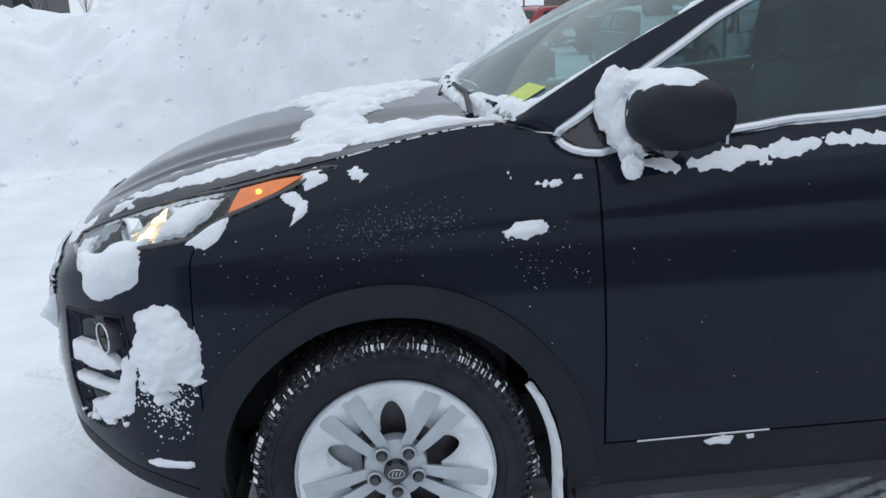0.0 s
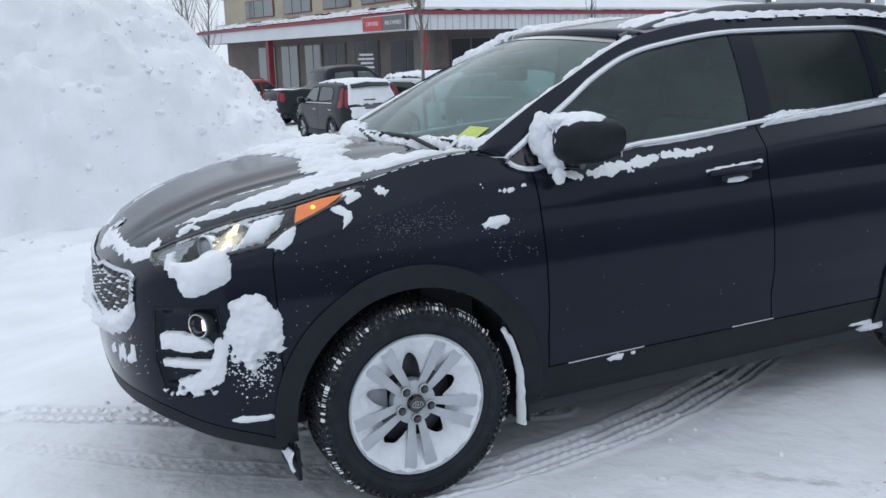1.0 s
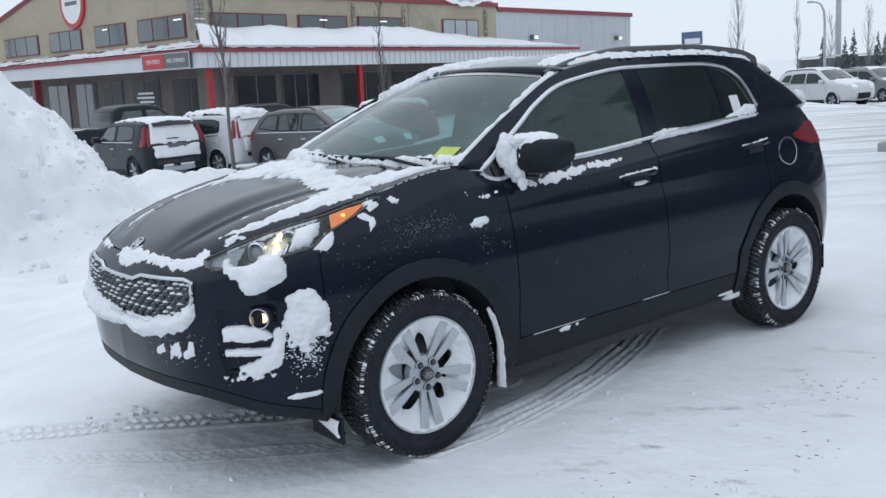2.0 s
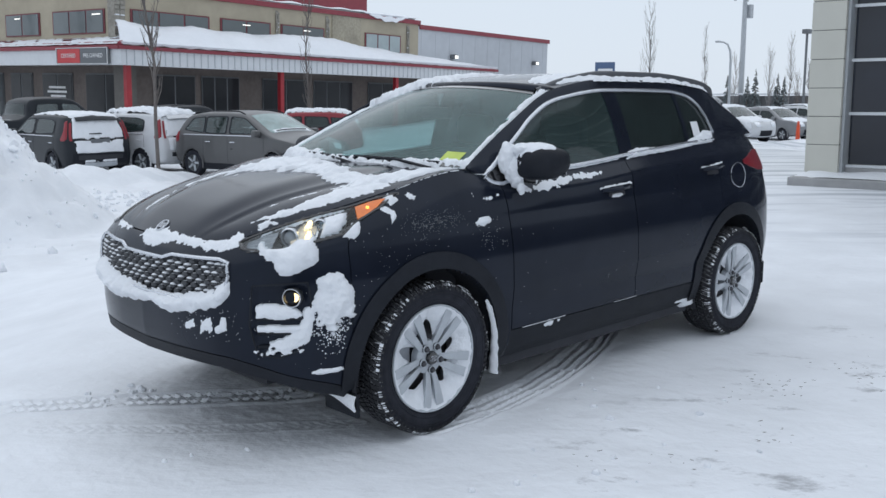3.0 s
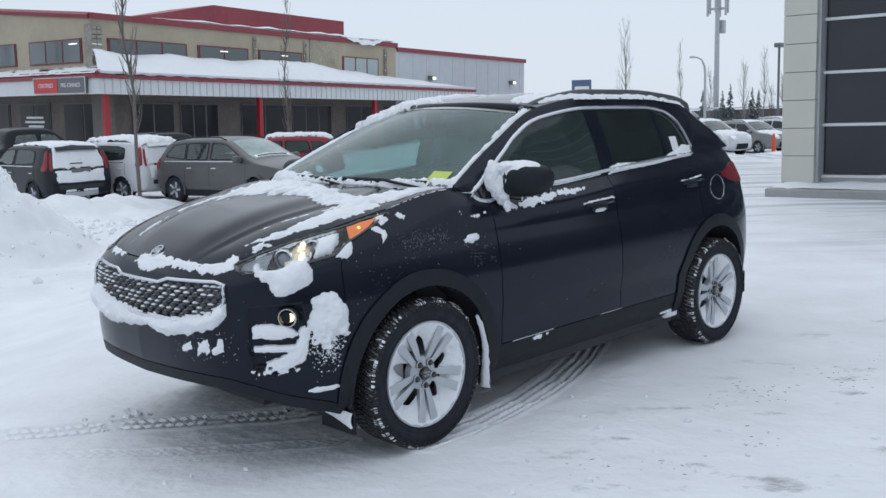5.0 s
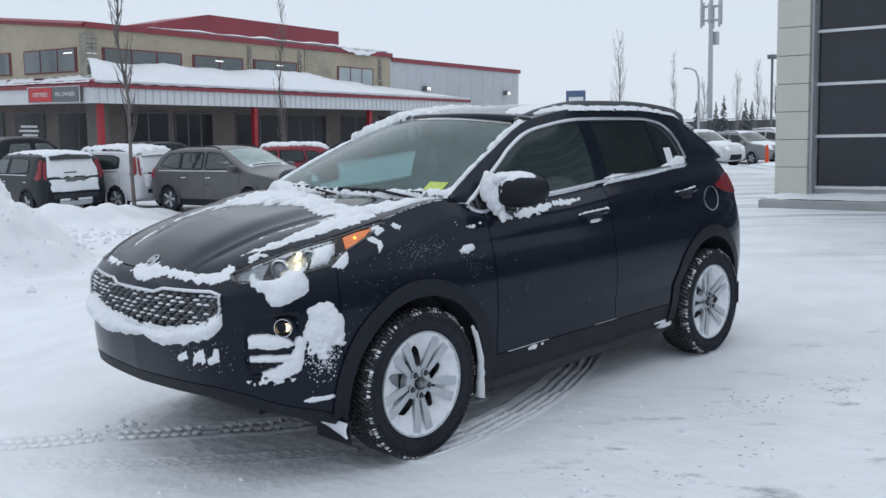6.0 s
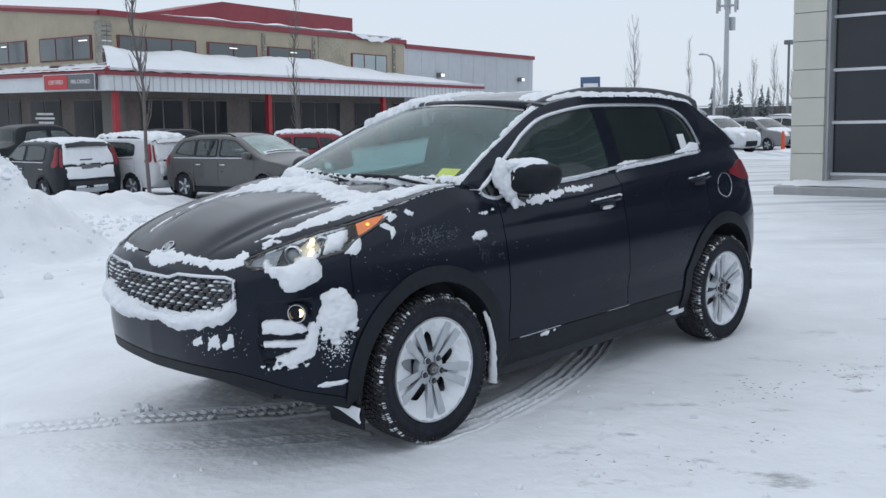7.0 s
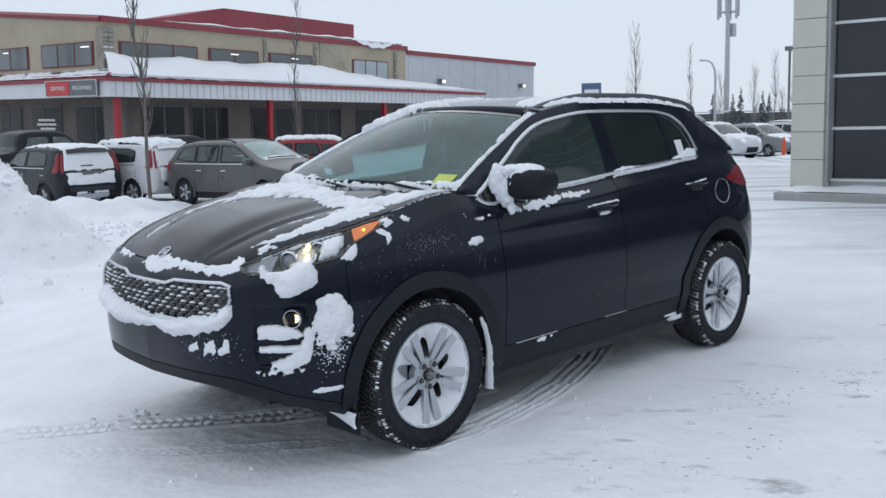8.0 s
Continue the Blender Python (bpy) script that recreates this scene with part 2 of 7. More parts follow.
def grid(fn, us, vs, skip=None, flip=False, thick=0.0, out=None):
    """A sheet fn(u, v); skip(u, v) leaves cells out; thick gives it a back, that far inwards; out: a place that its front looks away from."""
    bm = bmesh.new()
    v = [[bm.verts.new(fn(a, b)) for b in vs] for a in us]
    for i in range(len(us) - 1):
        for j in range(len(vs) - 1):
            if skip and skip((us[i] + us[i + 1]) / 2, (vs[j] + vs[j + 1]) / 2):
                continue
            q = [v[i][j], v[i + 1][j], v[i + 1][j + 1], v[i][j + 1]]
            if len({tuple(round(c, 6) for c in k.co) for k in q}) == 4:
                bm.faces.new(q[::-1] if flip else q)
    loose = [k for k in bm.verts if not k.link_faces]
    bmesh.ops.delete(bm, geom=loose, context="VERTS")
    if out is not None:
        bm.normal_update()
        c = Vector(out)
        if sum(f.normal.dot(f.calc_center_median() - c) * f.calc_area() for f in bm.faces) < 0:
            bmesh.ops.reverse_faces(bm, faces=bm.faces[:])
    if thick and bm.faces:
        bm.normal_update()
        bmesh.ops.solidify(bm, geom=bm.faces[:], thickness=thick)
    return bm


def box(bm, x0, x1, y0, y1, z0, z1, bevel=0.0):
    made = bmesh.ops.create_cube(bm, size=1, matrix=Matrix.LocRotScale(((x0 + x1) / 2, (y0 + y1) / 2, (z0 + z1) / 2), None, (x1 - x0, y1 - y0, z1 - z0)))
    if bevel:
        es = {e for k in made["verts"] for e in k.link_edges}
        bmesh.ops.bevel(bm, geom=list(es), offset=bevel, segments=2, profile=0.5, affect="EDGES")
    return bm


def block(x0, x1, y0, y1, z0, z1, bevel=0.0):
    return box(bmesh.new(), x0, x1, y0, y1, z0, z1, bevel)


def lathe(profile, n=48, axis="y"):
    """Turns (radius, height) pairs round an axis."""
    bm = bmesh.new()
    rings = []
    for r, h in profile:
        ring = []
        for k in range(n):
            a = 2 * math.pi * k / n
            c, s = r * math.cos(a), r * math.sin(a)
            ring.append(bm.verts.new((c, h, s) if axis == "y" else (c, s, h)))
        rings.append(ring)
    for a, b in zip(rings, rings[1:]):
        for k in range(n):
            bm.faces.new((a[k], a[(k + 1) % n], b[(k + 1) % n], b[k]))
    bmesh.ops.remove_doubles(bm, verts=bm.verts[:], dist=1e-5)
    bmesh.ops.recalc_face_normals(bm, faces=bm.faces[:])
    return bm


def tube(points, radius, n=8, bm=None, closed=False, squash=1.0):
    """A round bar along points; radius: one number or one a point."""
    bm = bm or bmesh.new()
    pts = [Vector(p) for p in points]
    rad = radius if isinstance(radius, (list, tuple)) else [radius] * len(pts)
    rings = []
    up = Vector((0.137, 0.21, 0.97))
    for i, p in enumerate(pts):
        a = pts[(i - 1) % len(pts)] if closed or i else p
        b = pts[(i + 1) % len(pts)] if closed or i < len(pts) - 1 else p
        d = (b - a).normalized()
        s = d.cross(up)
        s = s.normalized() if s.length > 1e-4 else Vector((1, 0, 0))
        t = s.cross(d).normalized()
        rings.append([bm.verts.new(p + (s * math.cos(w) * squash + t * math.sin(w)) * rad[i]) for w in [2 * math.pi * k / n for k in range(n)]])
    for i in range(len(rings) if closed else len(rings) - 1):
        a, b = rings[i], rings[(i + 1) % len(rings)]
        for k in range(n):
            bm.faces.new((a[k], a[(k + 1) % n], b[(k + 1) % n], b[k]))
    if not closed:
        bm.faces.new(rings[0][::-1])
        bm.faces.new(rings[-1])
    return bm


def wob(x, y, z=0.0, size=1.0):
    return noise.noise(Vector((x / size, y / size, z / size)))


def inside(poly, x, y):
    c = False
    for (x1, y1), (x2, y2) in zip(poly, poly[1:] + poly[:1]):
        if (y1 > y) != (y2 > y) and x < (x2 - x1) * (y - y1) / (y2 - y1) + x1:
            c = not c
    return c


def edge_gap(poly, x, y):
    """How far (x, y) lies within the outline, below zero outside it."""
    best = 1e9
    for (x1, y1), (x2, y2) in zip(poly, poly[1:] + poly[:1]):
        dx, dy = x2 - x1, y2 - y1
        s = clamp(((x - x1) * dx + (y - y1) * dy) / (dx * dx + dy * dy + 1e-12))
        best = min(best, math.hypot(x - x1 - s * dx, y - y1 - s * dy))
    return best if inside(poly, x, y) else -best


def snow_on(fn, poly, deep, cell=0.012, ragged=0.02, name="snow_patch", mat=None, crumb=0.035, us=1.0, rim=0.05, seed=0.0, grow=0.35, drop=0.006, holes=0.0, fray=None):
    """Snow stuck on a surface fn(u, v, off) within an outline in (u, v): thick inside, ragged at the rim. us: metres per unit of u."""
    lo_u, hi_u = min(p[0] for p in poly), max(p[0] for p in poly)
    lo_v, hi_v = min(p[1] for p in poly), max(p[1] for p in poly)
    sp = [(u * us, v) for u, v in poly]
    pad = ragged * 1.5
    nu = max(3, int((hi_u - lo_u) * us / cell) + 4)
    nv = max(3, int((hi_v - lo_v) / cell) + 4)
    uu, vv = steps(lo_u - pad / us, hi_u + pad / us, nu), steps(lo_v - pad, hi_v + pad, nv)
    bm = bmesh.new()
    cells = []
    for u in uu:
        row = []
        for v in vv:
            a, b = u * us + seed, v + seed * 0.7
            g = edge_gap(sp, u * us, v) + ragged * (grow + wob(a, b, 1.3, 0.05) + 0.6 * wob(a, b, 4.1, crumb * 0.6))
            if fray:  # crumbles away towards fray[1], whole at fray[0]
                g -= 0.055 * clamp((fray[0] - v) / (fray[0] - fray[1])) * (0.55 + 1.5 * wob(a, b, 9.1, 0.017) + 0.5 * wob(a, b, 5.1, 0.04))
            if holes:  # drifted streaks with bare gaps
                g = min(g, holes * (0.42 + wob(a * 0.45, b * 1.6, 3.3, 0.13) + 0.5 * wob(a, b, 6.1, 0.05)))
            h = 0.0 if g <= 0 else deep * min(1.0, (g / rim)) ** 0.62 * (0.8 + 0.35 * wob(a, b, 7.7, 0.06) + 0.2 * wob(a, b, 2.2, 0.02))
            row.append((g, bm.verts.new(fn(u, v, max(h, 0.0) - 0.002 if g > 0 else -drop))))
        cells.append(row)
    for i in range(nu):
        for j in range(nv):
            q = [cells[i][j], cells[i + 1][j], cells[i + 1][j + 1], cells[i][j + 1]]
            if max(k[0] for k in q) > 0:
                bm.faces.new([k[1] for k in q])
    bmesh.ops.delete(bm, geom=[k for k in bm.verts if not k.link_faces], context="VERTS")
    bmesh.ops.recalc_face_normals(bm, faces=bm.faces[:])
    return part(name, bm, mat or SNOW, crisp=85)

# ---- the lot ----
def lie(x, y):
    """The lot's fall: level round the car, sinking gently towards the far rows and rising towards the showroom."""
    s = 0.71 * x - 0.70 * y
    if s < 0:
        return LOT_FALL(-s)
    return LOT_RISE(s)


LOT_FALL = curve((0, 0), (1.5, 0), (3.0, -0.28), (4.2, -0.45), (7, -0.46), (60, -0.6))
LOT_RISE = curve((0, 0), (1.2, 0), (2.6, -0.03), (4, -0.03), (7, -0.02), (10.0, -0.05), (14.3, -0.80), (18, -0.86), (26, -0.64), (60, -0.9))
PILES = (  # x, y, radius x, radius y, height, fullness, foot
    (-0.59, 13.24, 4.01, 3.9, 3.60, 2.34, 1.01),
    (-3.2, 13.14, 3.27, 3.6, 2.39, 1.89, 1.2),
    (-6.0, 13.4, 3.6, 3.4, 2.0, 2.4, 1.0),
    (1.59, 11.79, 2.32, 2.6, 1.70, 1.28, 0.98),
    (0.84, 12.76, 3.63, 3.0, 0.39, 1.22, 1.38),
    (38.9, 15.9, 3.4, 1.3, 0.45, 1.7, 1.2),
    (6.3, 16.9, 2.5, 0.8, 0.34, 1.7, 1.0),
)


def pile(x, y):
    h = 0.0
    for px, py, rx, ry, top, full, foot in PILES:
        d = math.hypot((x - px) / rx, (y - py) / ry)
        if d < 1:
            h = max(h, top * (1 - d ** full) ** foot)
    if h > 0.02:
        h += min(h, 0.6) * (0.5 * wob(x, y, 2 + h, 1.0) + 0.40 * abs(wob(x, y, 5 + h, 0.5)) + 0.22 * wob(x, y, 11 + h, 0.32) + 0.10 * abs(wob(x, y, 8, 0.3)))
    return max(h, 0.0)


TRACKS = (  # tyre tracks: points along, width, depth, pattern (0: long ribs, 1: rows of lugs)
    (((0.0, -0.86), (0.45, -0.85), (0.85, -0.78), (1.27, -0.66), (1.75, -0.47), (2.2, -0.24), (3.0, 0.3)), 0.185, 0.72, 0.0),
    (((-4.0, 2.4), (-2.2, 1.42), (-1.3, 0.80), (-0.84, 0.47), (-0.43, 0.19), (-0.1, -0.04), (0.8, -0.4)), 0.185, 1.0, 1.0),
    (((-1.3, 0.36), (-0.85, -0.06), (-0.44, -0.38), (-0.2, -0.56)), 0.10, 0.32, 1.0),
)


def track_at(x, y):
    """Depth of the tyre tracks, with their tread marks."""
    out = 0.0
    for pts, wide, much, lugged in TRACKS:
        run = 0.0
        for (x1, y1), (x2, y2) in zip(pts, pts[1:]):
            dx, dy = x2 - x1, y2 - y1
            ln = math.hypot(dx, dy)
            s = clamp(((x - x1) * dx + (y - y1) * dy) / (ln * ln))
            d = math.hypot(x - x1 - s * dx, y - y1 - s * dy)
            if d < wide * 0.75:
                side = ((x - x1) * dy - (y - y1) * dx) / ln
                a = run + s * ln
                if d < wide / 2:
                    if lugged:
                        row = (side / wide + 0.5) * 4
                        lean = side if int(row) % 2 else -side
                        lug = math.sin((a + lean * 0.9 + 0.02 * int(row)) * 2 * math.pi / 0.052)
                        h = -0.003 + (0.009 * clamp(lug * 2 - 0.2) - 0.010 * clamp(-lug * 2 - 0.4) if abs(row - int(row) - 0.5) < 0.40 else 0.0)
                    else:
                        rib = math.sin(side / wide * 2 * math.pi * 3.5)
                        h = -0.020 + 0.022 * clamp(rib * 1.6 + 0.3) + 0.004 * math.sin(a * 2 * math.pi / 0.05)
                    out = much * h * (0.75 + 0.5 * wob(x, y, 4, 0.25))
                else:
                    out = max(out, 0.012 * much * (1 - abs(d - wide * 0.62) / (wide * 0.13))) if out >= 0 else out
            run += ln
    return out


def ground_z(x, y):
    z = lie(x, y) + pile(x, y)
    r = math.hypot(x - 1, y)
    if r < 60:
        calm = clamp((y + 10) / 4) * clamp((24 - x) / 5) * clamp((x + 12) / 4)
        z += calm * (0.012 * wob(x, y, 0, 0.9) + 0.022 * wob(x, y, 3, 3.0) * min(1, r / 3))
        if r < 5.5:
            z += 0.006 * wob(x, y, 9, 0.16) + 0.004 * max(0, wob(x, y, 12, 0.06))
    if 5 < y < 19 and -7 < x < 14:  # churned snow between the heap and the parked row
        z += clamp((y - 5) / 3) * clamp((19 - y) / 3) * (0.075 * wob(x, y, 21, 1.1) + 0.07 * abs(wob(x, y, 15, 0.55)) + 0.035 * wob(x, y, 18, 0.3))
    if -4.2 < x < 4 and -1.2 < y < 2:
        z += track_at(x, y)
    return z


def spread(lo, a, b, hi, fine, mid, grow=1.22, near=1.03):
    """Steps: fine between a and b, mid around them, growing outwards to lo and hi."""
    inner = steps(a, b, int(round((b - a) / fine)))
    out, s, v = [], mid, a
    while v > lo:
        v -= s
        s *= 1.03 if v > a - 8 else grow
        out.append(max(v, lo))
    up, s, v = [], mid, b
    while v < hi:
        v += s
        s *= near if v < b + 16 else grow
        up.append(min(v, hi))
    return out[::-1] + inner + up


bm = grid(lambda x, y: (x, y, ground_z(x, y)), spread(-900, -1.6, 2.3, 1200, 0.0095, 0.05), spread(-700, -0.98, 0.95, 1500, 0.0085, 0.05, near=1.005))
tagged(part("ground", bm, SNOW_GROUND), "packed white snow over a parking lot with tyre tracks", "snow ground", kind="structure")

# ---- the black car: front axle at the origin, nose towards -x, driver's side towards -y ----
# the plan outline and the upper edge of the lower body, from the nose's middle round to the tail's middle
PLAN = ((-0.945, 0), (-0.935, 0.25), (-0.900, 0.48), (-0.843, 0.63), (-0.75, 0.74), (-0.62, 0.835), (-0.45, 0.89), (-0.2, 0.915), (0.3, 0.92),
        (1.0, 0.915), (1.8, 0.912), (2.5, 0.915), (2.9, 0.895), (3.2, 0.83), (3.4, 0.72), (3.5, 0.55), (3.545, 0.3), (3.555, 0))
EDGE = ((-0.862, 0, 0.915), (-0.85, 0.24, 0.917), (-0.80, 0.47, 0.925), (-0.72, 0.575, 0.955), (-0.60, 0.64, 0.995), (-0.45, 0.695, 1.035),
        (-0.28, 0.74, 1.075), (-0.08, 0.757, 1.115), (0.31, 0.768, 1.175), (1.0, 0.795, 1.133), (1.8, 0.79, 1.182), (2.5, 0.755, 1.218),
        (2.88, 0.715, 1.23), (3.12, 0.67, 1.25), (3.26, 0.60, 1.25), (3.33, 0.45, 1.24), (3.36, 0.25, 1.235), (3.37, 0, 1.235))
PX, PY = (curve(*[(i, p[k]) for i, p in enumerate(PLAN)]) for k in (0, 1))
EX, EY, EZ = (curve(*[(i, p[k]) for i, p in enumerate(EDGE)]) for k in (0, 1, 2))
EDGE_Z = EZ
BELT_Z = curve((8, 1.175), (8.09, 1.163), (8.16, 1.148), (8.22, 1.118), (8.32, 1.093), (8.45, 1.097), (8.58, 1.107), (8.88, 1.123), (9, 1.133))
FOLD_Z = curve((8, 1.175), (8.3, 1.152), (8.6, 1.136), (9, 1.133))


def EZ(t):
    """The upper edge's height; the sill of the side windows dips behind the front wing."""
    return BELT_Z(t) if 8 < t < 9 else EDGE_Z(t)


def TZ(t):
    """The height at which the bowed side would end, with no dip."""
    return FOLD_Z(t) if 8 < t < 9 else EDGE_Z(t)


INSET = curve((0.16, 0.16), (0.22, 0.09), (0.30, 0.04), (0.42, 0.012), (0.58, 0), (0.75, 0.004), (0.88, 0.022), (1.0, 0.05))
SHOULDER = curve((0, 0.80), (2, 0.80), (4, 0.86), (6, 0.90), (8, 0.95), (14, 0.97), (17, 0.95))
BACK_X = curve(*[(p[0], i) for i, p in enumerate(PLAN)])


def shell(t, z, off=0.0, side=-1):
    """The lower body at t along its outline and at height z, pushed out by off."""
    def at(t, z):
        x, y = PX(t), PY(t)
        e = 0.05
        dx, dy = PX(min(t + e, 17)) - PX(max(t - e, 0)), PY(min(t + e, 17)) - PY(max(t - e, 0))
        ln = math.hypot(dx, dy) or 1
        nx, ny = dy / ln, -dx / ln
        sh = SHOULDER(t)
        q = INSET(min(z, sh)) + 0.013 * clamp((t - 7.6) / 1.2) * clamp((12.4 - t) / 1.0) * max(0, 1 - abs(z - 0.50) / 0.10)  # hollow along the doors
        x, y = x + nx * q, y + ny * q
        if z > sh:
            w = clamp((z - sh) / (TZ(t) - sh)) ** 1.5
            crisp = clamp((t - 8.05) / 0.7) * clamp((12.8 - t) / 0.8)  # the shoulder line under the windows
            if crisp:
                fold = TZ(t) - 0.082
                sharp = 0.20 * clamp((z - sh) / (fold - sh)) ** 1.3 + 0.80 * clamp((z - fold) / 0.082)
                w += (sharp - w) * crisp
            x, y = x + (EX(t) - x) * w, y + (EY(t) - y) * w
        if t < 6 and z < 0.5:
            x += 0.10 * (1 - t / 6) * ((0.5 - z) / 0.25) ** 2 * 0.4
        return Vector((x, y, z))
    p = at(t, z)
    if off:
        a = at(min(t + 0.03, 17), z) - at(max(t - 0.03, 0), z)
        b = at(t, min(z + 0.01, EZ(t))) - at(t, z - 0.01)
        p = p + a.cross(b).normalized() * -off
    return Vector((p.x, side * p.y, p.z))


RAIL_Y = curve((0.34, 0.765), (0.7, 0.705), (1.16, 0.628), (1.6, 0.612), (2.2, 0.60), (2.7, 0.565), (3.0, 0.545), (3.25, 0.53))
RAIL_Z = curve((0.34, 1.185), (0.7, 1.375), (1.16, 1.555), (1.6, 1.604), (2.2, 1.60), (2.7, 1.565), (3.0, 1.525), (3.25, 1.47))


def flank(x, w, off=0.0, side=-1):
    """The cabin's side between the belt (w = 0) and the roof rail (w = 1)."""
    t = BACK_X(x)
    z0, y1, z1 = EZ(t), RAIL_Y(x), RAIL_Z(x)
    y0 = -shell(t, z0).y
    x -= max(0.0, x - 2.72) * 0.46 * clamp(w)  # the tail leans forward
    out = 0.018 * 4 * w * (1 - w) + off
    return Vector((x, side * (y0 + (y1 - y0) * w + out), z0 + (z1 - z0) * w + off * 0.3))


HOOD_Z = curve((0, 0.917), (0.06, 0.965), (0.2, 1.045), (0.45, 1.125), (0.75, 1.17), (1, 1.182))


def hood(u, v, off=0.0):
    """The bonnet, u from nose to cowl, v from -1 to 1 across."""
    t = 2.15 + 5.85 * u
    s, a = abs(v) ** 3.7, abs(v)
    x = (-0.864 + 1.09 * u) * (1 - v * v) + EX(t) * v * v
    z = HOOD_Z(u) * (1 - s) + EZ(t) * s
    dip = clamp((a - 0.61) / 0.075) * clamp((1 - a) / 0.30)  # the hollow outside the bonnet's crest line
    z += off - 0.012 * dip * dip * (3 - 2 * dip) * min(1, u * 6) - 0.016 * math.exp(-((a - 0.58) / 0.13) ** 2) * min(1, u * 6)
    return Vector((x - off * (0.5 if u < 0.15 else 0), v * EY(t), z))


def windscreen(u, v, off=0.0):
    x0, z0, y0 = 0.235 + 0.10 * v * v, 1.178 + 0.004 * v * v, 0.742 * v
    x1, z1, y1 = 1.03 + 0.12 * v * v, 1.585 - 0.045 * v * v, 0.595 * v
    bow = 0.045 * 4 * u * (1 - u) * (1 - 0.6 * v * v) + off
    return Vector((x0 + (x1 - x0) * u - bow * 0.46, y0 + (y1 - y0) * u, z0 + (z1 - z0) * u + bow * 0.88))


ROOF_Z = curve((1.0, 1.585), (1.3, 1.622), (1.7, 1.648), (2.2, 1.645), (2.7, 1.615), (3.3, 1.55))


def roof(u, v, off=0.0):
    x = 1.03 + 0.12 * v * v + (3.24 - 1.03 - 0.05 * v * v) * u
    rake = max(0.0, x - 2.72) * 0.46 * v * v
    e = RAIL_Z(x)
    return Vector((x - rake, v * RAIL_Y(x), e + (ROOF_Z(x) - e) * (1 - abs(v) ** 3.0) + off))


WHEELS = ((0.0, 0.34), (2.67, 0.34))
ARCH = 0.425

# outlines on the body, as (t, z); t below zero is the far side
GRILLE = [(-2.7, 0.85), (-2.35, 0.86), (-0.96, 0.853), (-0.7, 0.835), (0.7, 0.835), (0.96, 0.853), (2.35, 0.86), (2.7, 0.85), (2.78, 0.80), (2.7, 0.755), (2.2, 0.71), (1.2, 0.678), (-1.2, 0.678), (-2.2, 0.71), (-2.7, 0.755), (-2.78, 0.80)]
HEADLAMP = [(2.7, 0.925), (3.2, 0.953), (4.1, 0.993), (5.0, 1.028), (5.8, 1.053), (6.4, 1.077), (7.0, 1.092), (6.6, 1.042), (6.1, 0.996), (5.85, 0.955), (5.1, 0.932), (4.4, 0.911), (3.65, 0.898), (3.0, 0.903)]
SIGNAL = [(5.93, 1.050), (6.33, 1.067), (6.74, 1.077), (6.57, 1.046), (6.33, 1.022), (6.12, 1.005)]
FOG = [(3.5, 0.765), (4.95, 0.775), (5.02, 0.70), (4.96, 0.56), (4.7, 0.495), (4.2, 0.465), (3.6, 0.475), (3.4, 0.60)]


def in_arch(x, z, r=ARCH):
    return any((x - a) ** 2 + (z - b) ** 2 < r * r for a, b in WHEELS)


car = empty("parked_car")
tagged(car, "black compact SUV with stuck snow and lit headlamps on packed snow", "car")


def panel(name, t0, t1, z0, z1, mat, nt, nz, holes=(), side=-1, thick=0.006, label="", parent=car):
    """A body panel between two places on the outline, lower and upper height as numbers or functions of t."""
    f0 = z0 if callable(z0) else (lambda t: z0)
    f1 = z1 if callable(z1) else (lambda t: z1)
    def fn(t, s):
        return shell(abs(t), f0(abs(t)) + (f1(abs(t)) - f0(abs(t))) * s, 0.0, -1 if t >= 0 and side < 0 else 1)
    def skip(t, s):
        z = f0(abs(t)) + (f1(abs(t)) - f0(abs(t))) * s
        p = shell(abs(t), z)
        return in_arch(p.x, z) or any(inside(h, t, z) or inside(h, -t, z) for h in holes)
    bm = grid(fn, steps(t0, t1, nt), steps(0, 1, nz), skip, thick=thick, out=(1.4, 0, 0.7))
    return part(name, bm, mat, parent, label)


T = BACK_X
LOW = curve((0, 0.405), (1.5, 0.412), (2.5, 0.408), (3.4, 0.383), (4.4, 0.332), (5.5, 0.28), (6, 0.245))
for s in (-1, 1):
    panel("front_wing", 6.02, T(0.518), 0.24, lambda t: EZ(t) - 0.004, PAINT_BLACK, 40, 60, (SIGNAL, HEADLAMP), s)
    panel("front_door", T(0.524), T(1.567), 0.385, lambda t: EZ(t) + 0.004, PAINT_BLACK, 30, 64, (), s)
    panel("rear_door", T(1.573), T(2.50), 0.385, lambda t: EZ(t) + 0.004, PAINT_BLACK, 40, 60, (), s)
    panel("rear_quarter", T(2.506), 13.6, lambda t: 0.28, lambda t: EZ(t) + 0.004, PAINT_BLACK, 40, 60, (), s)
    panel("rocker_cladding", T(0.40), T(2.30), 0.235, 0.379, PLASTIC_BLACK, 40, 8, (), s)
    panel("tailgate_corner", 13.62, 17, 0.78, lambda t: EZ(t), PAINT_BLACK, 16, 12, (), s)
    panel("rear_bumper", 13.62, 17, 0.26, 0.775, PLASTIC_BLACK, 20, 14, (), s)
panel("front_bumper", -6.0, 6.0, lambda t: LOW(t) + 0.055, lambda t: EZ(t) - 0.004, PAINT_BLACK, 260, 90, (GRILLE, HEADLAMP, FOG))
panel("lower_valance", -6.0, 6.0, LOW, lambda t: LOW(t) + 0.05, PLASTIC_BLACK, 80, 4)
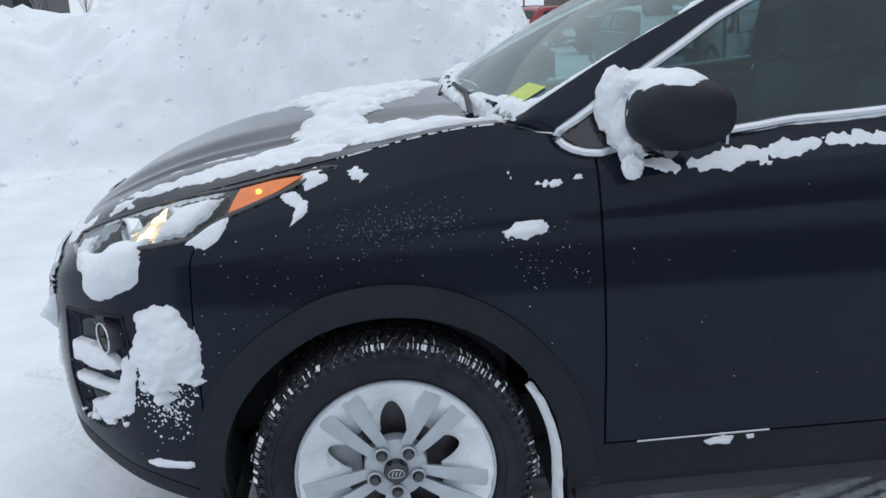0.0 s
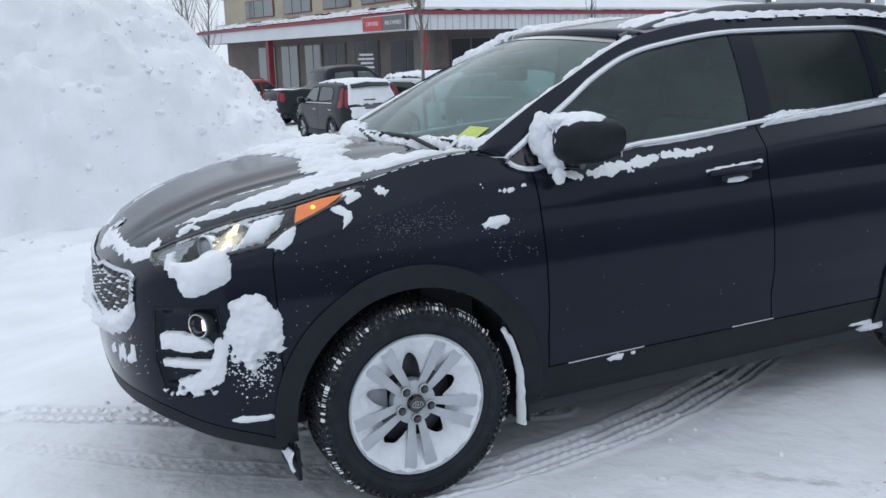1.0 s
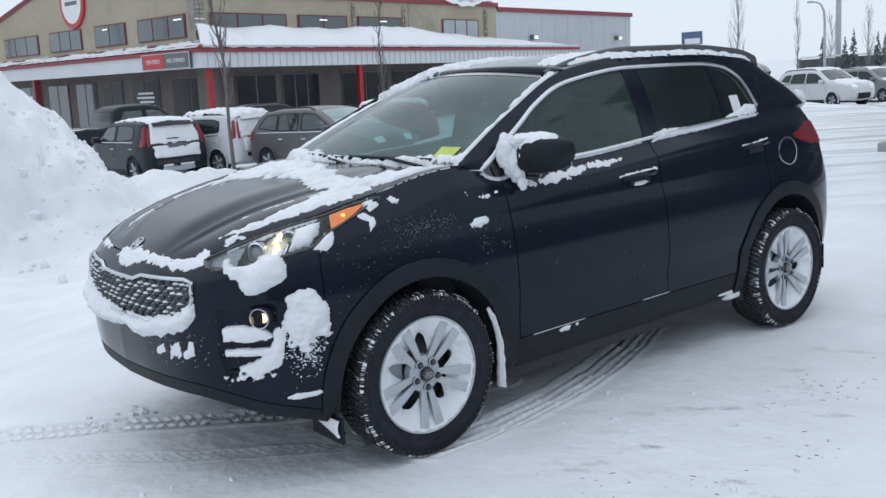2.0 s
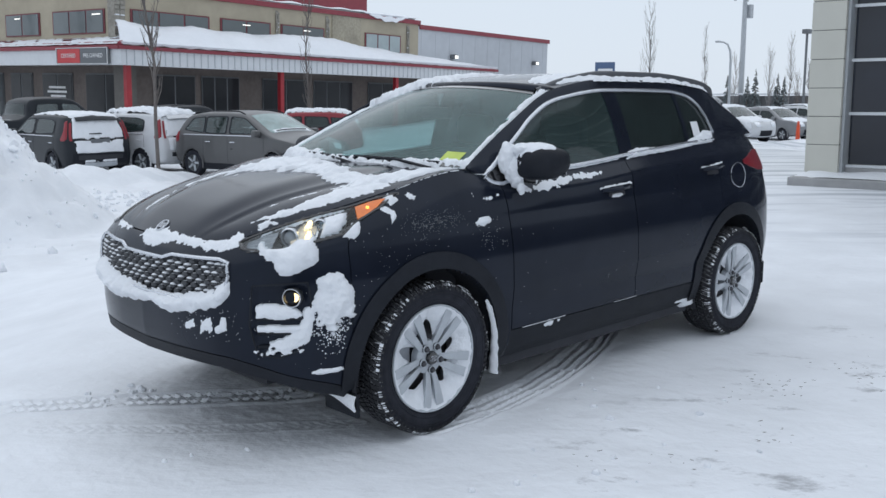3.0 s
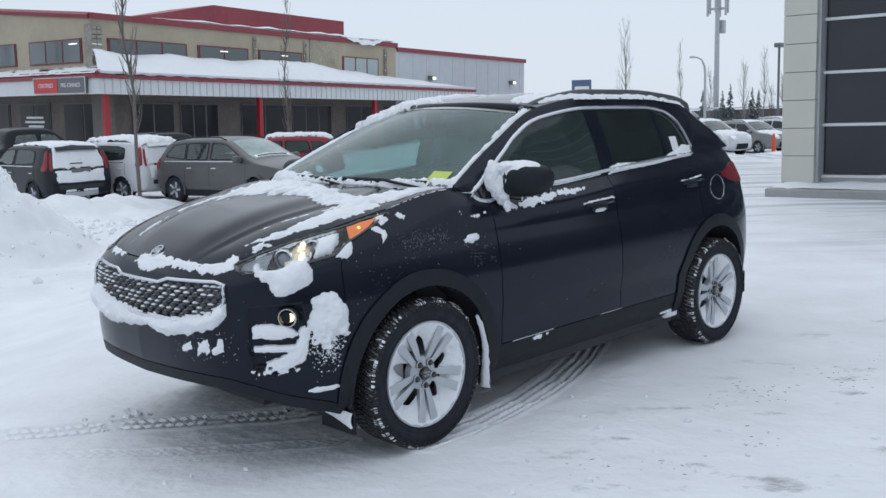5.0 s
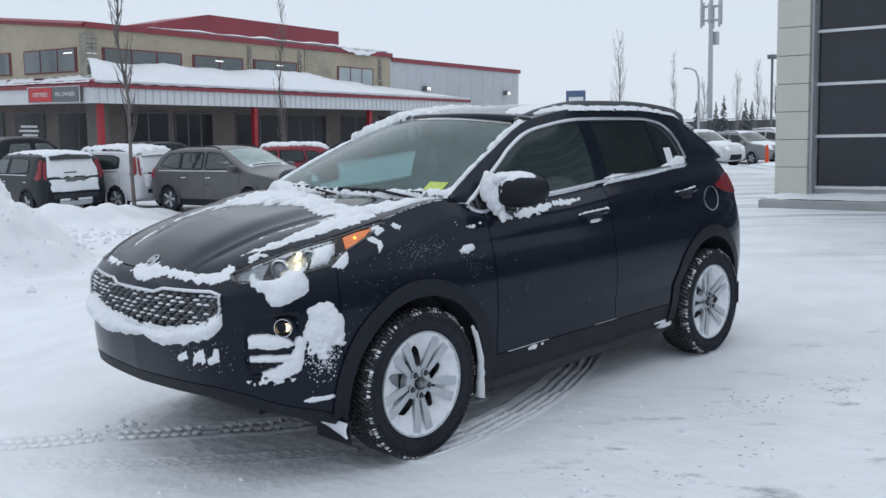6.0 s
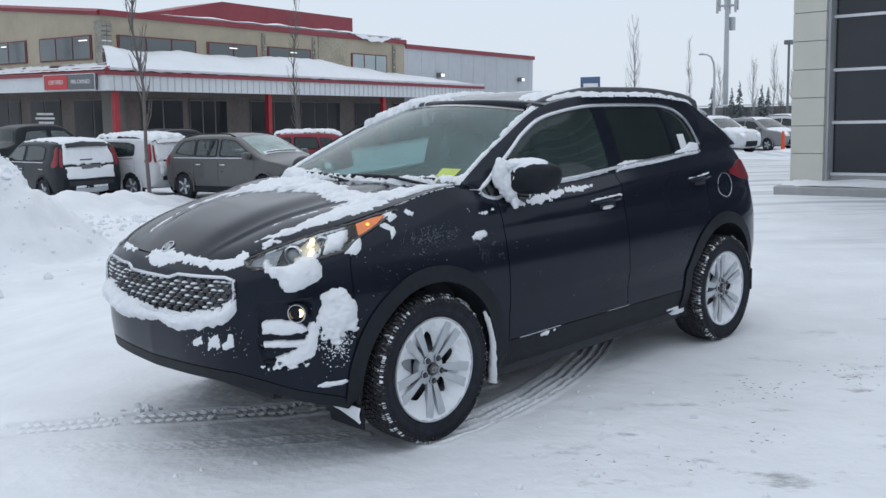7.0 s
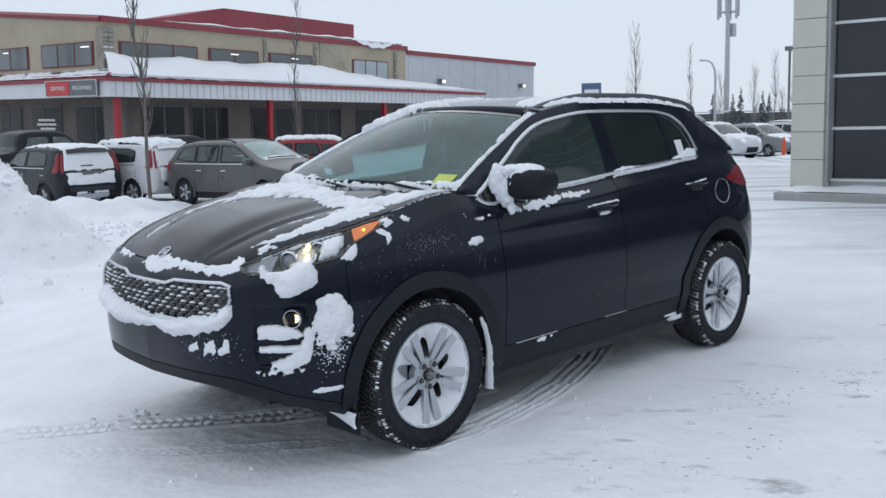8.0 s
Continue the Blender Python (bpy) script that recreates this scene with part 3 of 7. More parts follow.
for s in (-1, 1):
    def hidden(t, k):
        z = 0.27 + (EZ(t) - 0.28) * k
        p = shell(t, z)
        return in_arch(p.x, z, 0.44) or t < 7.1 and inside(HEADLAMP, t, z) or t < 3 and inside(GRILLE, t, z) or t < 5.1 and inside(FOG, t, z)
    part("inner_body", grid(lambda t, k: shell(t, max(LOW(t) + 0.01, 0.27 + (EZ(t) - 0.28) * k), -0.03, s), steps(0, 17, 200), steps(0, 1, 40), hidden), DARK, car)

part("hood", grid(hood, steps(0, 1, 44), steps(-1, 1, 110), thick=0.004, out=(0, 0, 0)), PAINT_BLACK, car)
part("windscreen", grid(windscreen, steps(0, 1, 16), steps(-1, 1, 24), out=(1.5, 0, 0.5)), GLASS_FRONT, car)
part("roof", grid(roof, steps(0, 1, 40), steps(-1, 1, 36), thick=0.004, out=(2, 0, 0)), PAINT_BLACK, car)

# cabin sides: the frame round the windows, then the panes
# the upper line of the side windows, as a share of the way from belt to rail
win_top = curve((0.42, 0.04), (0.45, 0.28), (0.55, 0.62), (0.66, 0.70), (0.75, 0.77), (0.86, 0.84), (1.05, 0.87), (1.6, 0.86), (2.2, 0.84), (2.42, 0.79), (2.55, 0.62), (2.62, 0.16), (2.63, 0.04))
for s in (-1, 1):
    def clear(x, w):
        return 0.42 < x < 2.63 and 0.03 < w < win_top(x)
    part("cabin_frame", grid(lambda x, w: flank(x, w, 0, s), steps(0.34, 3.24, 145), steps(0, 1, 40), clear, thick=0.01, out=(1.5, 0, 1)), PAINT_BLACK, car)
    bend = [(0.475, 1.173), (0.453, 1.161), (0.438, 1.151), (0.431, 1.141), (0.434, 1.130), (0.446, 1.118), (0.466, 1.107), (0.495, 1.099), (0.53, 1.096)]
    bend = [(x, (z - EZ(T(x))) / (RAIL_Z(x) - EZ(T(x)))) for x, z in bend]
    rim = [(x, win_top(x)) for x in steps(0.52, 2.62, 60)] + [(x, 0.035) for x in steps(2.60, 0.56, 40)] + bend[::-1]
    part("window_trim", tube([flank(x, w, 0.003, s) for x, w in rim], 0.0115, 8, closed=True), CHROME, car, "bright chrome strip round the side windows")
    part("wing_seam", tube([flank(x, (1.153 - 0.05 * (x - 0.29) - EZ(T(x))) / (RAIL_Z(x) - EZ(T(x))) if x > 0.34 else 0, 0.002, s) for x in steps(0.345, 0.425, 6)], 0.0016, 5), SNOW, car, "pale hairline along the panel joint")
    for nm, x0, x1, mt in (("front_quarter_glass", 0.43, 0.60, BLACK_GLOSS), ("front_side_window", 0.60, 1.555, GLASS_SIDE), ("rear_side_window", 1.665, 2.27, GLASS_PRIVACY), ("rear_quarter_glass", 2.30, 2.63, GLASS_PRIVACY)):
        part(nm, grid(lambda x, k: flank(x, 0.02 + (win_top(x) - 0.01) * k, -0.007, s), steps(x0, x1, 16), steps(0, 1, 8), out=(1.5, 0, 1)), mt, car)
    for nm, x0, x1 in (("door_pillar", 1.55, 1.67), ("quarter_pillar", 2.265, 2.305)):
        part(nm, grid(lambda x, k: flank(x, 0.02 + (win_top(x) - 0.01) * k, -0.003, s), steps(x0, x1, 4), steps(0, 1, 8), thick=0.01, out=(1.5, 0, 1)), PAINT_BLACK, car)
    # arch cladding
    for (cx, cz), lo, hi in ((WHEELS[0], -12, 186), (WHEELS[1], -6, 190)):
        def lip(a, k):
            r = 0.415 + 0.078 * k
            x, z = cx + r * math.cos(radians(a)), max(0.225, cz + r * math.sin(radians(a)))
            p = shell(T(x), z, 0.010 if k > 0.02 else 0.0, s)
            return p if k > 0.02 else Vector((p.x, p.y - s * 0.05, p.z))
        part("arch_cladding", grid(lip, steps(lo, hi, 60), (0, 0.03, 0.1, 0.3, 0.5, 0.7, 0.9, 1.0), thick=0.004, out=(cx, 0, cz)), PLASTIC_BLACK, car)
        part("wheel_housing", grid(lambda a, k: (cx + 0.43 * math.cos(radians(a)), s * (0.50 + 0.375 * k), cz + 0.43 * math.sin(radians(a))), steps(-20, 200, 36), steps(0, 1, 3)), DARK, car)
        part("inner_wing", grid(lambda a, k: (cx + 0.44 * k * math.cos(radians(a)), s * 0.52, max(0.2, cz + 0.44 * k * math.sin(radians(a)))), steps(-20, 200, 24), steps(0, 1, 3)), DARK, car)


def body(t, z, off=0.0):
    return shell(abs(t), z, off, -1 if t >= 0 else 1)


def mirrored(poly):
    return [(-u, v) for u, v in poly]


def bowl(name, poly, deep, us, mat, parent, cell=0.008, slope=1.6):
    """A recess behind an opening in the body: falls away from the opening's rim."""
    sp = [(u * us, v) for u, v in poly]
    lo_u, hi_u, lo_v, hi_v = min(p[0] for p in poly), max(p[0] for p in poly), min(p[1] for p in poly), max(p[1] for p in poly)
    pad = 0.014
    uu = steps(lo_u - pad / us, hi_u + pad / us, int((hi_u - lo_u) * us / cell) + 4)
    vv = steps(lo_v - pad, hi_v + pad, int((hi_v - lo_v) / cell) + 4)
    def fn(u, v):
        g = edge_gap(sp, u * us, v)
        return body(u, v, 0.0015 - min(deep, max(0.0, g) * slope))
    bm = grid(fn, uu, vv, lambda u, v: edge_gap(sp, u * us, v) < -0.0045, out=(1.2, 0, 0.6))
    return part(name, bm, mat, parent)


def film(name, poly, off, us, mat, parent, cell=0.012):
    """A thin cover that follows the body within an outline."""
    sp = [(u * us, v) for u, v in poly]
    lo_u, hi_u, lo_v, hi_v = min(p[0] for p in poly), max(p[0] for p in poly), min(p[1] for p in poly), max(p[1] for p in poly)
    bm = grid(lambda u, v: body(u, v, off), steps(lo_u, hi_u, int((hi_u - lo_u) * us / cell) + 3), steps(lo_v, hi_v, int((hi_v - lo_v) / cell * 1.5) + 3),
              lambda u, v: edge_gap(sp, u * us, v) < -0.003, out=(1.2, 0, 0.6))
    return part(name, bm, mat, parent)


def plaque(name, poly, off, us, mat, parent, n=60):
    """A lens that follows the body, with a clean outline and a turned-in rim."""
    cu, cv = sum(q[0] for q in poly) / len(poly), sum(q[1] for q in poly) / len(poly)
    pts = outline(poly, max(2, n // len(poly)))
    k = len(pts)
    bm = grid(lambda i, q: body(cu + (pts[i % k][0] - cu) * min(q, 1), cv + (pts[i % k][1] - cv) * min(q, 1), off if q <= 1 else -0.004), range(k + 1), (0.02, 0.25, 0.5, 0.75, 0.9, 1.0, 1.01), out=(1.2, 0, 0.6))
    return part(name, bm, mat, parent)


def outline(poly, n=4):
    out = []
    for (a, b), (c, d) in zip(poly, poly[1:] + poly[:1]):
        out += [(a + (c - a) * k / n, b + (d - b) * k / n) for k in range(n)]
    return out


# grille: dark recess, rim, and rows of studs capped with snow
grille = bowl("grille", GRILLE, 0.05, 0.235, DARK, car, 0.012)
part("grille_rim", tube([body(u, v, 0.006) for u, v in outline(GRILLE)], 0.008, 6, closed=True), CHROME, grille)
bm = bmesh.new()
bmesh.ops.create_uvsphere(bm, u_segments=8, v_segments=5, radius=1)
for k in bm.verts:
    k.co = Vector((k.co.x * 0.020, k.co.y * 0.0225, k.co.z * 0.0135 - 0.003 * k.co.x))
stud_meshes = []
for low in (0.25, 0.5, 0.7, 0.9):
    for face in bm.faces:
        face.smooth = True
        face.material_index = 1 if face.normal.z > low else 0
    stud_meshes.append(bpy.data.meshes.new("grille_stud"))
    bm.to_mesh(stud_meshes[-1])
bm.free()
STUD = material("dark_chrome", (0.07, 0.073, 0.08), 0.4, metal=0.4, vary=0.3, scale=60)
for one in stud_meshes:
    one.materials.append(STUD), one.materials.append(SNOW)
pick = random.Random(2)
for r in range(10):
    for c in range(-13, 14):
        u, v = (c + 0.5 * (r % 2)) * 0.252 + pick.uniform(-0.012, 0.012), 0.684 + r * 0.0200
        if edge_gap([(a * 0.235, b) for a, b in GRILLE], u * 0.235, v) > 0.009:
            ob = new("grille_stud", pick.choice(stud_meshes))
            ob.parent = grille
            p = body(u, v, -0.018)
            q = body(u + 0.05, v, -0.018) - p
            ob.matrix_basis = Matrix.Translation(p) @ Matrix.Rotation(math.atan2(q.x, -q.y), 4, "Z")
badge = part("badge", tube([hood(0.036 + 0.024 * math.sin(a), 0.06 * math.cos(a), 0.004) for a in steps(0, 6.28, 20)[:-1]], 0.0035, 6, closed=True), CHROME, car, "small oval chrome badge on the bonnet tip")
for k in (-0.03, 0.0, 0.03):
    part("badge_bar", tube([hood(0.024, k - 0.008, 0.004), hood(0.048, k + 0.008, 0.004)], 0.003, 5), CHROME, badge)

# Grey base stands in for the sky's reflection on the dark rail.
RAIL_GREY = material("sky_grey_rail", (0.085, 0.09, 0.10), 0.4, vary=0.2, scale=12)
# headlamps
for s in (1, -1):
    m = (lambda q: q) if s > 0 else mirrored
    lamp = bowl("headlamp", m(HEADLAMP), 0.07, 0.14, BLACK_GLOSS, car, 0.009, 2.5)
    plaque("lamp_cover", m(HEADLAMP), 0.0015, 0.14, GLASS_CLEAR, lamp, 84)
    part("lamp_edge", tube([body(u, v, 0.0005) for u, v in outline(m(HEADLAMP), 5)], 0.0065, 6, closed=True), BLACK_GLOSS, lamp)
    plaque("turn_signal", m(SIGNAL), 0.0035, 0.16, AMBER, lamp)
    bulb = bmesh.new()
    bmesh.ops.create_uvsphere(bulb, u_segments=12, v_segments=8, radius=0.007)
    b = part("signal_bulb", bulb, AMBER_GLOW, lamp)
    b.location = body(s * 6.3, 1.045, 0.004)

    def can(name, t, z, r, deep, mat, inner):
        """A round lamp unit looking forward out of the housing."""
        c = body(s * t, z, -0.016)
        ob = part(name, lathe(((r, -0.03), (r * 1.06, 0.0), (r * 0.9, 0.004), (r * 0.86, -0.01), (r * 0.5, -deep), (0.001, -deep - 0.005)), 28, "z"), mat, lamp)
        ob.matrix_basis = look(c, c - Vector((-1.0, -s * 0.55, 0.06)))
        eye = part("lens", (lambda q: (bmesh.ops.create_uvsphere(q, u_segments=16, v_segments=8, radius=r * 0.72, matrix=Matrix.Diagonal((1, 1, 0.5, 1))), q)[1])(bmesh.new()), inner, lamp)
        eye.matrix_basis = ob.matrix_basis @ pose(0, 0, -0.012)

    can("low_beam", 4.30, 0.957, 0.040, 0.03, REFLECTOR, FROST_LENS)
    can("high_beam", 5.10, 0.990, 0.037, 0.03, CHROME, GLASS_CLEAR)
    part("reflector", grid(lambda u, v: body(s * u, v, -0.026 + 0.004 * math.sin(u * 31 + v * 180)), steps(4.35, 5.1, 26), steps(0.935, 1.012, 10), out=(1.2, 0, 0.6)), REFLECTOR, lamp)
    for name, (u0, u1), (v0, v1), mat in (("bulb_glow", (4.60, 4.84), (0.982, 1.014), LAMP_WARM), ("bulb_glow", (4.72, 4.93), (0.938, 0.972), LAMP_WARM), ("warm_reflector", (4.36, 5.0), (0.928, 1.018), LAMP_DIM)):
        deep = -0.012 if mat is LAMP_WARM else -0.019
        part(name, grid(lambda u, v: body(s * u, v + 0.03 * (u - 4.7), deep - 0.006 * math.cos((u - u0) / (u1 - u0) * 6.3) + 0.0025 * math.sin(u * 70 + v * 400)), steps(u0, u1, 18), steps(v0, v1, 10),
                        lambda u, v: ((u - (u0 + u1) / 2) / (u1 - u0) * 2) ** 2 + ((v - (v0 + v1) / 2) / (v1 - v0) * 2) ** 2 > 1.05 + 0.3 * wob(u * 3, v * 30, 2, 0.3), out=(1.2, 0, 0.6)), mat, lamp, "warm glowing halogen reflector")
    fin_low, fin_top = curve((3.0, 0.912), (3.65, 0.909), (4.0, 0.913)), curve((3.0, 0.928), (3.2, 0.940), (3.6, 0.962), (4.0, 0.975))
    part("reflector_fins", grid(lambda u, v: body(s * u, fin_low(u) + (fin_top(u) - fin_low(u)) * v, -0.008 + 0.003 * math.sin(v * 21 + u * 2)), steps(3.02, 3.93, 26), steps(0, 1, 28), out=(1.2, 0, 0.6)), FROST_LENS, lamp)
    part("lamp_rim", tube([body(s * u, v, 0.002) for u, v in ((2.7, 0.923), (2.85, 0.912), (3.0, 0.902), (3.4, 0.898), (3.9, 0.902))], 0.004, 5), CHROME, lamp)

    # fog lamp recess with its slats
    fog = bowl("fog_recess", m(FOG), 0.02, 0.15, PAINT_BLACK, car, 0.01, 0.9)
    c = body(s * 4.55, 0.715, -0.002)
    f = part("fog_lamp", lathe(((0.041, -0.03), (0.041, 0.0), (0.035, 0.006), (0.035, 0.0)), 28, "z"), STUD, fog)
    fb = part("fog_bowl", lathe(((0.035, 0.0), (0.029, -0.012), (0.014, -0.022), (0.001, -0.024)), 28, "z"), BLACK_GLOSS, fog)
    fb.matrix_basis = look(c, c - Vector((-1.0, -s * 0.75, 0)))
    f.matrix_basis = look(c, c - Vector((-1.0, -s * 0.75, 0)))
    # Glowing arc put in for the warm crescent of light in the lamp.
    f2 = part("fog_glow_arc", tube([(0.019 * math.cos(a), 0.019 * math.sin(a), -0.006) for a in steps(-1.1, 1.1, 10)], [0.001, 0.004, 0.006, 0.0075, 0.0085, 0.0085, 0.0085, 0.0075, 0.006, 0.004, 0.001], 8), LAMP_WARM, fog)
    f2.matrix_basis = f.matrix_basis
    part("fog_rim", tube([(0.037 * math.cos(a), 0.037 * math.sin(a), 0.006) for a in steps(0, 2 * math.pi, 30)[:-1]], 0.0024, 6, closed=True), CHROME, f)
    part("recess_edge", tube([body(u, v, 0.0) for u, v in outline(m(FOG), 6)], 0.004, 6, closed=True), PLASTIC_BLACK, fog)
    for z0 in (0.628, 0.568, 0.51):
        part("slat", grid(lambda u, k: body(s * u, z0 + 0.008 * math.cos(k), -0.012 + 0.012 * math.sin(k)), steps(3.6, 4.85, 14), steps(-0.3, math.pi + 0.3, 6)), PLASTIC_BLACK, fog)
    # tail lamps
    plaque("tail_lamp", m([(11.78, 1.095), (12.2, 1.132), (12.8, 1.145), (13.6, 1.14), (15.2, 1.11), (15.2, 1.02), (13.4, 1.005), (12.6, 1.015), (12.1, 1.045), (11.8, 1.075)]), 0.006, 0.2, RED_LENS, car)
    part("fuel_flap" if s > 0 else "rear_reflector", tube([body(s * (11.56 + 0.27 * math.cos(a)), 1.004 + 0.078 * math.sin(a), 0.002) for a in steps(0, 2 * math.pi, 32)[:-1]] if s > 0 else
         [body(s * (15.0 + 0.3 * k), 0.55, 0.004) for k in range(5)], 0.0024, 5, closed=s > 0), CHROME if s > 0 else RED_LENS, car)

    # door handles, sill strip, seams of the sill
    for t0, t1, z0, z1 in ((9.36, 9.66, 1.008, 1.018), (10.68, 11.02, 1.062, 1.076)):
        hd = part("handle", tube([body(s * t0, z0, -0.004), body(s * (t0 + 0.05), z0 + 0.002, 0.03), body(s * (t0 + t1) / 2, (z0 + z1) / 2, 0.036), body(s * (t1 - 0.05), z1, 0.03), body(s * t1, z1, -0.004)], 0.015, 8), PAINT_BLACK, car)
        part("handle_cup", grid(lambda u, v: body(s * u, v, 0.002), steps(t0 + 0.06, t1 - 0.06, 8), steps(z0 - 0.035, z0 + 0.02, 4)), DARK, hd)
    for t0, t1 in ((8.46, 8.92), (9.46, 9.72)):
        part("sill_strip", tube([body(s * t, 0.381 + 0.006 * (t - 8.35), 0.003) for t in steps(t0, t1, 10)], 0.0024, 4), CHROME, car)
    # mirror
    mir = bmesh.new()
    bmesh.ops.create_uvsphere(mir, u_segments=24, v_segments=14, radius=1)
    for k in mir.verts:
        x, y, z = k.co
        sgn = lambda q, e: math.copysign(abs(q) ** e, q)  # noqa: E731
        k.co = (0.675 + 0.095 * sgn(x, 0.8) + 0.035 * y, -s * (0.955 + 0.118 * sgn(y, 0.75)), 1.195 + 0.082 * sgn(z, 0.78) * (1 - 0.12 * y) + 0.008 * y)
    wing_mirror = part("wing_mirror", mir, PLASTIC_BLACK, car, "black door mirror with snow on it")
    part("mirror_glass", block(0.752, 0.758, -s * 0.955 - 0.085, -s * 0.955 + 0.085, 1.135, 1.242), CHROME, wing_mirror)
    part("mirror_foot", tube([(0.60, -s * 0.80, 1.135), (0.63, -s * 0.86, 1.13), (0.67, -s * 0.93, 1.12)], [0.04, 0.035, 0.03], 10), BLACK_GLOSS, wing_mirror)
    # mud flaps
    for x, z1 in ((0.425, 0.36), (3.06, 0.40)):
        fl = part("mud_flap", block(x, x + 0.012, -s * 0.80 - 0.10, -s * 0.80 + 0.10, 0.19 if x < 1 else 0.25, z1, 0.004), PLASTIC_BLACK, car)
        if x < 1:
            def strip(a, k):
                z = 0.19 + 0.37 * a
                xa = math.sqrt(0.41 ** 2 - (max(z, 0.34) - 0.34) ** 2) - 0.012
                return (xa - 0.012 * math.sin(3.14 * k), -s * (0.925 - 0.055 * k * (1.15 - 0.7 * a) - 0.008 * wob(a * 9, k, 2, 0.7)), z)
            part("flap_snow", grid(strip, steps(0, 1, 30), steps(0, 1, 6), thick=0.015), SNOW, fl)
    part("air_deflector", block(-0.43, -0.415, -s * 0.77 - 0.115, -s * 0.77 + 0.115, 0.16, 0.27, 0.004), PLASTIC_BLACK, car)
    part("deflector_snow", grid(lambda a, k: (-0.436 - 0.010 * math.sin(a * 3.1), -s * (0.77 + 0.115 * (1 - 2 * k)), 0.262 - (0.016 + 0.048 * (1 - k) ** 1.5 + 0.006 * wob(k * 3, a, 1, 0.5)) * a), steps(0, 1, 8), steps(0, 1, 12), thick=0.01), SNOW, car)
    # roof bars
    rail_top = curve((1.08, 1.555), (1.30, 1.612), (1.7, 1.656), (2.2, 1.653), (2.7, 1.617), (2.84, 1.592), (2.92, 1.565))
    part("roof_rail", grid(lambda x, k: (x, -s * (0.585 - 0.02 * (x - 1.1) - 0.055 * k), rail_top(x) - 0.075 * (abs(2 * k - 1) ** 2.5)), steps(1.08, 2.92, 40), steps(0, 1, 10), out=(2, 0, 1.0)), RAIL_GREY, car)

# cowl, wipers, windscreen band, inner things
part("cowl", grid(lambda u, v: (0.20 + 0.12 * v * v + 0.05 * u, 0.75 * v, 1.163 + 0.012 * u), steps(0, 1, 4), steps(-1, 1, 24), flip=True), PLASTIC_BLACK, car)
part("roof_header", grid(lambda u, v: windscreen(0.965, v, 0.004).lerp(roof(0.012, v, 0.0045), u) + Vector((-0.008, 0, 0.008)) * math.sin(math.pi * u), steps(0, 1, 5), steps(-0.985, 0.985, 24), out=(2, 0, 0.5)), PAINT_BLACK, car)
part("shade_band", grid(lambda u, v: windscreen(u, v, 0.002), steps(0.915, 1.0, 3), steps(-0.99, 0.99, 24), out=(1.5, 0, 0.5)), BLACK_GLOSS, car)
part("black_edge", grid(lambda u, v: windscreen(u, v, 0.002), steps(0, 0.045, 2), steps(-0.99, 0.99, 24), out=(1.5, 0, 0.5)), BLACK_GLOSS, car)
for y0, y1 in ((-0.62, -0.02), (-0.05, 0.58)):
    w = part("wiper", tube([windscreen(0.02, y0 / 0.75, 0.012), windscreen(0.03, (y0 + y1) / 1.5, 0.014), windscreen(0.04, y1 / 0.74, 0.010)], 0.008, 6), PLASTIC_BLACK, car)
    part("wiper_arm", tube([(0.21 + 0.1 * y0 * y0, y0, 1.178), windscreen(0.03, (y0 + y1) / 1.5, 0.018)], 0.008, 6), PLASTIC_BLACK, w)
part("permit_slip", grid(lambda a, b: windscreen(0.055 + 0.085 * a, -0.80 - 0.145 * b, 0.005), steps(0, 1, 3), steps(0, 1, 3), flip=False), STICKER, car, "yellow-green paper slip behind the windscreen")
part("window_slip", grid(lambda a, b: flank(2.37 + 0.09 * a, 0.12 + 0.24 * b, -0.001), steps(0, 1, 2), steps(0, 1, 2), flip=True), PAPER, car)
part("headliner", grid(lambda u, v: roof(u, v, -0.022), steps(0.01, 0.99, 20), steps(-0.97, 0.97, 16), thick=0.006), SEAT, car)
part("cabin_floor", block(0.25, 3.2, -0.72, 0.72, 0.33, 0.45), DARK, car)
part("underbody", box(box(block(-0.40, 3.1, -0.58, 0.58, 0.24, 0.32), -0.64, -0.401, -0.52, 0.52, 0.275, 0.32), 0.46, 2.22, -0.83, 0.83, 0.185, 0.3), DARK, car, smooth=False)
part("bulkhead", block(0.1, 0.3, -0.74, 0.74, 0.45, 1.14), DARK, car)
part("dashboard", (lambda q: q)(block(0.3, 0.72, -0.70, 0.70, 0.75, 1.13, 0.05)), PLASTIC_BLACK, car)
part("steering_wheel", (lambda q: (bmesh.ops.rotate(q, verts=q.verts[:], cent=(0, 0, 0), matrix=Matrix.Rotation(radians(62), 3, "Y")), bmesh.ops.translate(q, verts=q.verts[:], vec=(0.90, -0.38, 1.02)), q)[2])(tube([(0.185 * math.cos(a), 0.185 * math.sin(a), 0) for a in steps(0, 2 * math.pi, 28)[:-1]], 0.016, 8, closed=True)), PLASTIC_BLACK, car)
for x, ys in ((1.42, (-0.38, 0.38)), (2.32, (-0.42, 0.0, 0.42))):
    for y in ys:
        seat = part("seat", block(x - 0.5, x + 0.05, y - 0.25, y + 0.25, 0.5, 0.68, 0.06), SEAT, car)
        part("backrest", (lambda q: (bmesh.ops.rotate(q, verts=q.verts[:], cent=(x, y, 0.6), matrix=Matrix.Rotation(radians(14), 3, "Y")), q)[1])(block(x - 0.06, x + 0.08, y - 0.24, y + 0.24, 0.58, 1.20, 0.06)), SEAT, seat)
        part("headrest", block(x + 0.10, x + 0.21, y - 0.14, y + 0.14, 1.20, 1.40, 0.05), SEAT, seat)
